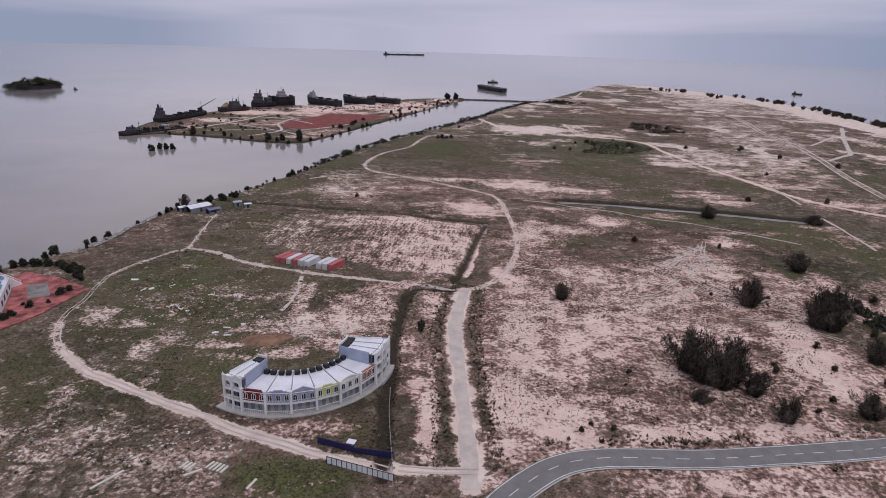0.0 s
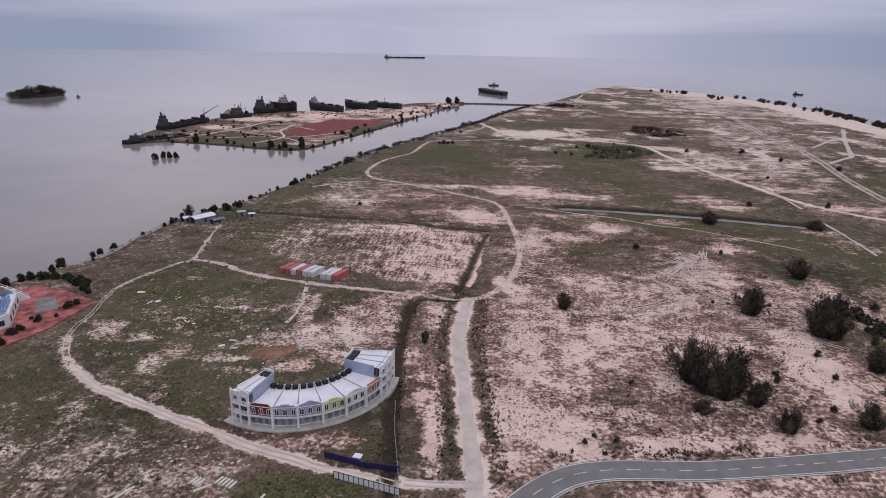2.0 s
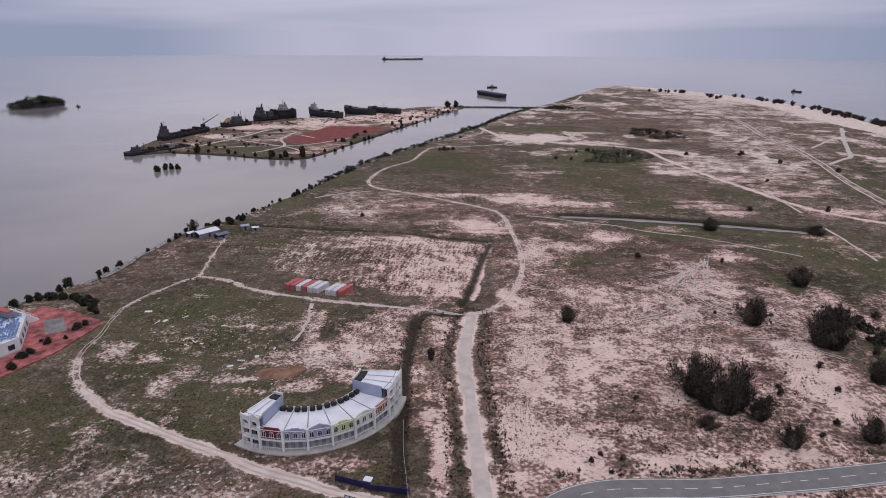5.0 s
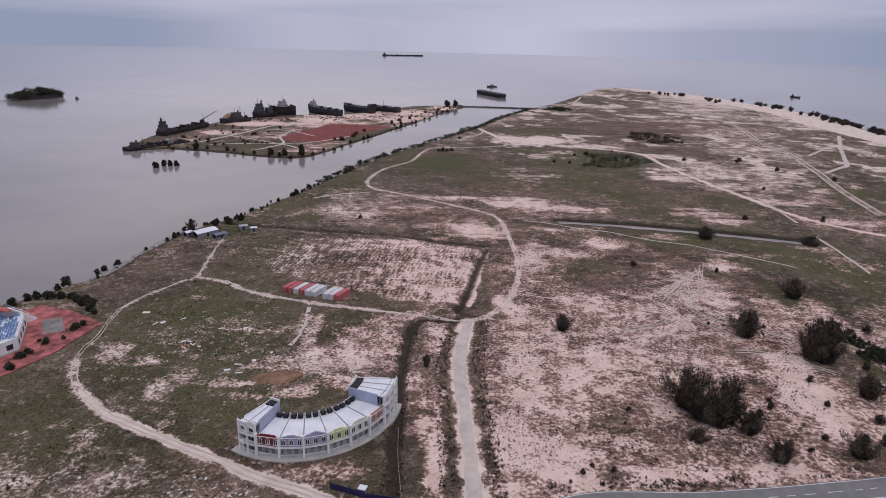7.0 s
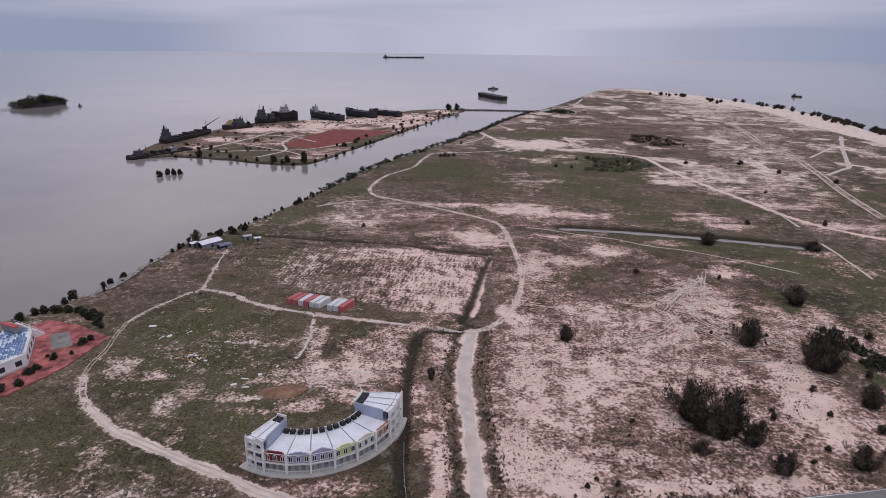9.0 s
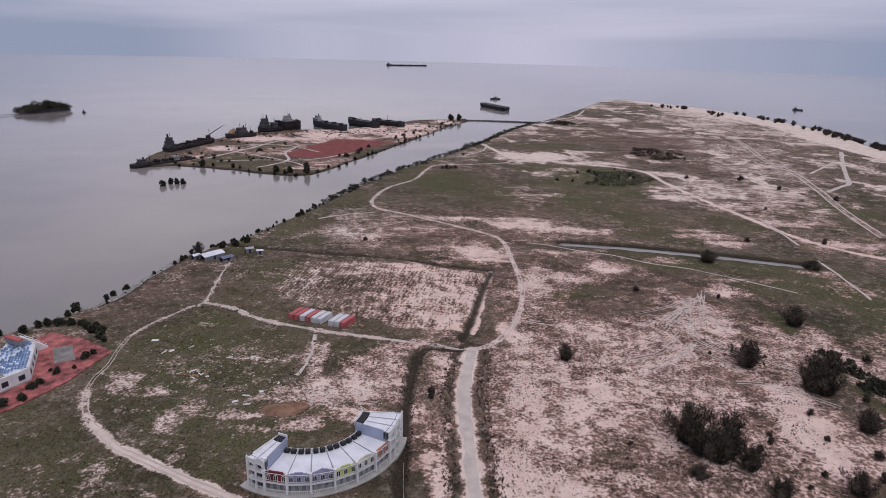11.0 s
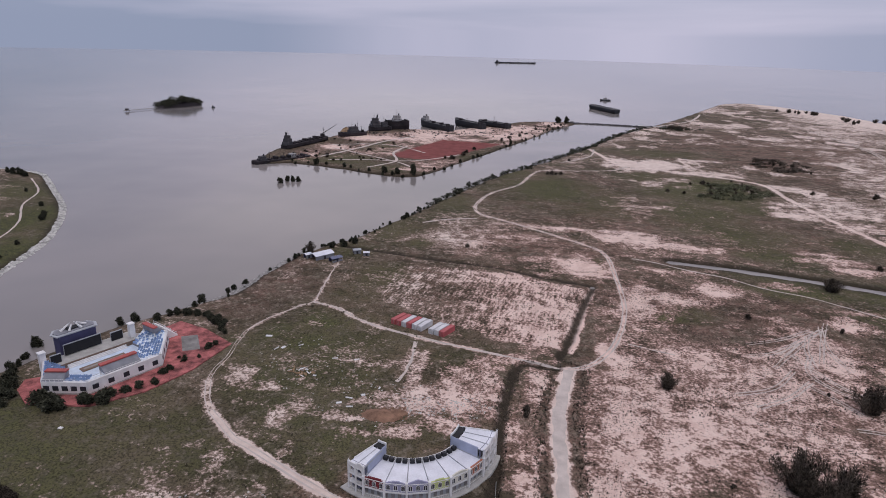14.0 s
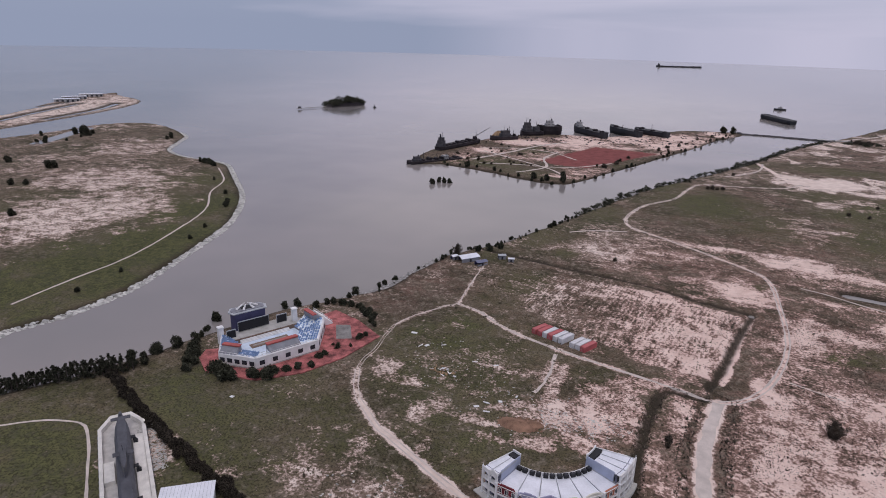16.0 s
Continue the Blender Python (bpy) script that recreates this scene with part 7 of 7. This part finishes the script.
panel_fence("site_hoarding", "dark navy hoarding fence round the building plot", (-19.3, 123.3), (-10.0, 122.0), 6, 1.8, M_FENCE, M_FENCE)
panel_fence("white_fence", "white board fence with dark posts along the road", (-25, 119.3), (-9.2, 113.8), 13, 1.9, M_WHITE, M_BLACK)
KIOSK = thing("guard_kiosk", "small guard kiosk with a pale flat roof", "kiosk", pose(-20.2, 124.9, zat(-20, 125) - 0.05, 0, 0, -15) @ Matrix.Diagonal((0.6, 0.6, 0.8, 1)))
part("walls", boxbm(-1.2, -1.1, 0, 1.2, 1.1, 2.4), M_BLUEWALL, KIOSK)
part("roof", boxbm(-1.7, -1.5, 2.4, 1.7, 1.5, 2.55), M_ROOFW, KIOSK)
part("door", boxbm(-0.45, -1.15, 0, 0.45, -1.1, 2.0), M_DARK, KIOSK)
part("window", boxbm(1.2, -0.6, 1.0, 1.24, 0.6, 1.8), M_DARK, KIOSK)
WIRE = thing("wire_fence", "thin wire fence on pale posts beside the ditch", "fence", pose(0, 0, 0))
wl_ = spline([(-13.4, 152), (-12.6, 140), (-11.4, 130), (-10.2, 121), (-9.2, 112)], 2.4)
for i, (x, y) in enumerate(wl_):
    z = zat(x, y)
    part("post", boxbm(x - 0.09, y - 0.09, z - 0.3, x + 0.09, y + 0.09, z + 1.7), M_CONCRETE, WIRE)
    if i:
        bm = bmesh.new()
        for hgt in (0.5, 1.0, 1.55):
            rod(bm, (x, y, z + hgt), (wl_[i - 1][0], wl_[i - 1][1], zat(*wl_[i - 1]) + hgt), 0.015, n=4)
        part("wire", bm, M_CONCRETE, WIRE)

# ---------------------------------------------------------------- loose things on the ground
def plank_stack(x, y, rot, n, ln, gap, label):
    for k in range(n):
        c, s = math.cos(radians(rot + 90)), math.sin(radians(rot + 90))
        px, py = x + c * gap * k, y + s * gap * k
        bm = boxbm(-ln / 2, -0.28, 0, ln / 2, 0.28, 0.3)
        bmesh.ops.bevel(bm, geom=bm.edges[:], offset=0.03, segments=1, affect="EDGES")
        ob = mesh_object("concrete_beam", bm, M_CREAM)
        ob.matrix_basis = pose(px, py, zat(px, py) - 0.02, 0, 0, rot + (k * 37 % 9 - 4))
        tagged(ob, label, "beam", "beams lying on the grass")


plank_stack(-71.5, 111.5, 60, 1, 7.5, 1, "long pale concrete beam lying on rough grass")
plank_stack(-57, 117.2, 68, 3, 2.6, -1.0, "short pale concrete beam lying on rough grass")
plank_stack(-51.2, 117.4, 68, 5, 2.6, -1.0, "short pale concrete beam lying on rough grass")
plank_stack(-54.0, 114.6, 40, 1, 4.0, 1, "long pale concrete beam lying on rough grass")
plank_stack(-40, 111.5, 75, 1, 3.5, 1, "long pale concrete beam lying on rough grass")
rgd = random.Random(77)
for x, y, w, l, rot in ((-121, 227, 2.2, 3.4, 10), (-110.5, 218.5, 2.0, 2.6, 60), (-113, 217, 0.7, 3.5, 70), (-104, 222, 0.6, 3.2, 50), (-71, 187, 0.9, 3.4, -8), (-66.5, 190, 1.8, 1.8, 20), (-73.5, 183, 1.6, 2.6, 30), (-69, 181.5, 0.9, 3, 15), (-89, 199, 1.2, 1.6, 0),
                        (-158, 148.5, 1.8, 1.8, 0), (-86, 214, 0.8, 3.0, 20), (-77, 215, 1.0, 3.0, 40), (-62, 196, 1.0, 1.6, 80)):
    bm = boxbm(-l * 0.4, -w * 0.32, 0, l * 0.4, w * 0.32, 0.3)
    bmesh.ops.bevel(bm, geom=bm.edges[:], offset=0.05, segments=1, affect="EDGES")
    ob = mesh_object("building_slab", bm, M_WHITE)
    ob.matrix_basis = pose(x, y, zat(x, y) - 0.04, 0, rgd.uniform(-4, 4), rot)
    tagged(ob, "pale slab of building waste lying in the grass", "slab", "building waste in the field")
HEAP = thing("timber_heap", "untidy heap of tan boards and waste in the grass", "heap", pose(-95, 201, zat(-95, 201) - 0.05))
M_TAN = material("tan_boards", (0.34, 0.22, 0.13), 0.85, vary=0.3)
for k in range(46):
    bm = boxbm(-rgd.uniform(0.4, 1.3), -0.2, 0, rgd.uniform(0.4, 1.3), 0.2, 0.18)
    r = rgd.uniform(0, 4.2)
    a = rgd.uniform(0, 6.28)
    place(bm, pose(r * 1.4 * math.cos(a), r * math.sin(a), max(0, 1.3 - 0.33 * r) * rgd.random(), rgd.uniform(-20, 20), rgd.uniform(-20, 20), rgd.uniform(0, 180)))
    part("board", bm, M_TAN if k % 4 else M_WHITE, HEAP)


def mound(name, label, x, y, rx, ry, h, mat, seed):
    bm = bmesh.new()
    rg = random.Random(seed)
    rows = []
    for s, z in ((1.15, -0.4), (1.0, 0.05), (0.75, 0.4), (0.45, 0.8), (0.15, 1.0)):
        rows.append([bm.verts.new((rx * s * math.cos(6.283 * i / 22) * rg.uniform(0.85, 1.12), ry * s * math.sin(6.283 * i / 22) * rg.uniform(0.85, 1.12), h * z * rg.uniform(0.8, 1.1))) for i in range(22)])
    for a, b in zip(rows[:-1], rows[1:]):
        for i in range(22):
            bm.faces.new((a[i], a[(i + 1) % 22], b[(i + 1) % 22], b[i]))
    bm.faces.new(rows[-1])
    ob = mesh_object(name, bm, mat, True)
    ob.matrix_basis = pose(x, y, zat(x, y))
    return tagged(ob, label, "heap")


mound("soil_mound", "low mound of dug reddish brown soil", -57, 178.5, 6.5, 4.2, 1.3, M_SOIL, 2)
mound("soil_mound", "low mound of dug reddish brown soil", -51, 181.5, 3.5, 2.6, 0.9, M_SOIL, 3)
mound("spoil_mound", "tan covered mound behind the beached boats", -285, 822, 14, 9, 11, M_TAN, 6)
for x, y, s in ((-1110, 800, 1), (-1130, 850, 1), (-1090, 770, 1)):
    SH = thing("warehouse", "long low white warehouse on the far spit", "building", pose(x, y, zat(x, y) - 0.2, 0, 0, 62))
    part("walls", boxbm(-20, -5, 0, 20, 5, 5), M_SHIPWHITE, SH)
    part("roof", boxbm(-20.6, -5.6, 5, 20.6, 5.6, 5.8), M_ROOFW, SH)
    for k in range(5):
        part("door", boxbm(-17 + 8 * k, -5.08, 0, -13.5 + 8 * k, -5, 3.6), M_DARK, SH)
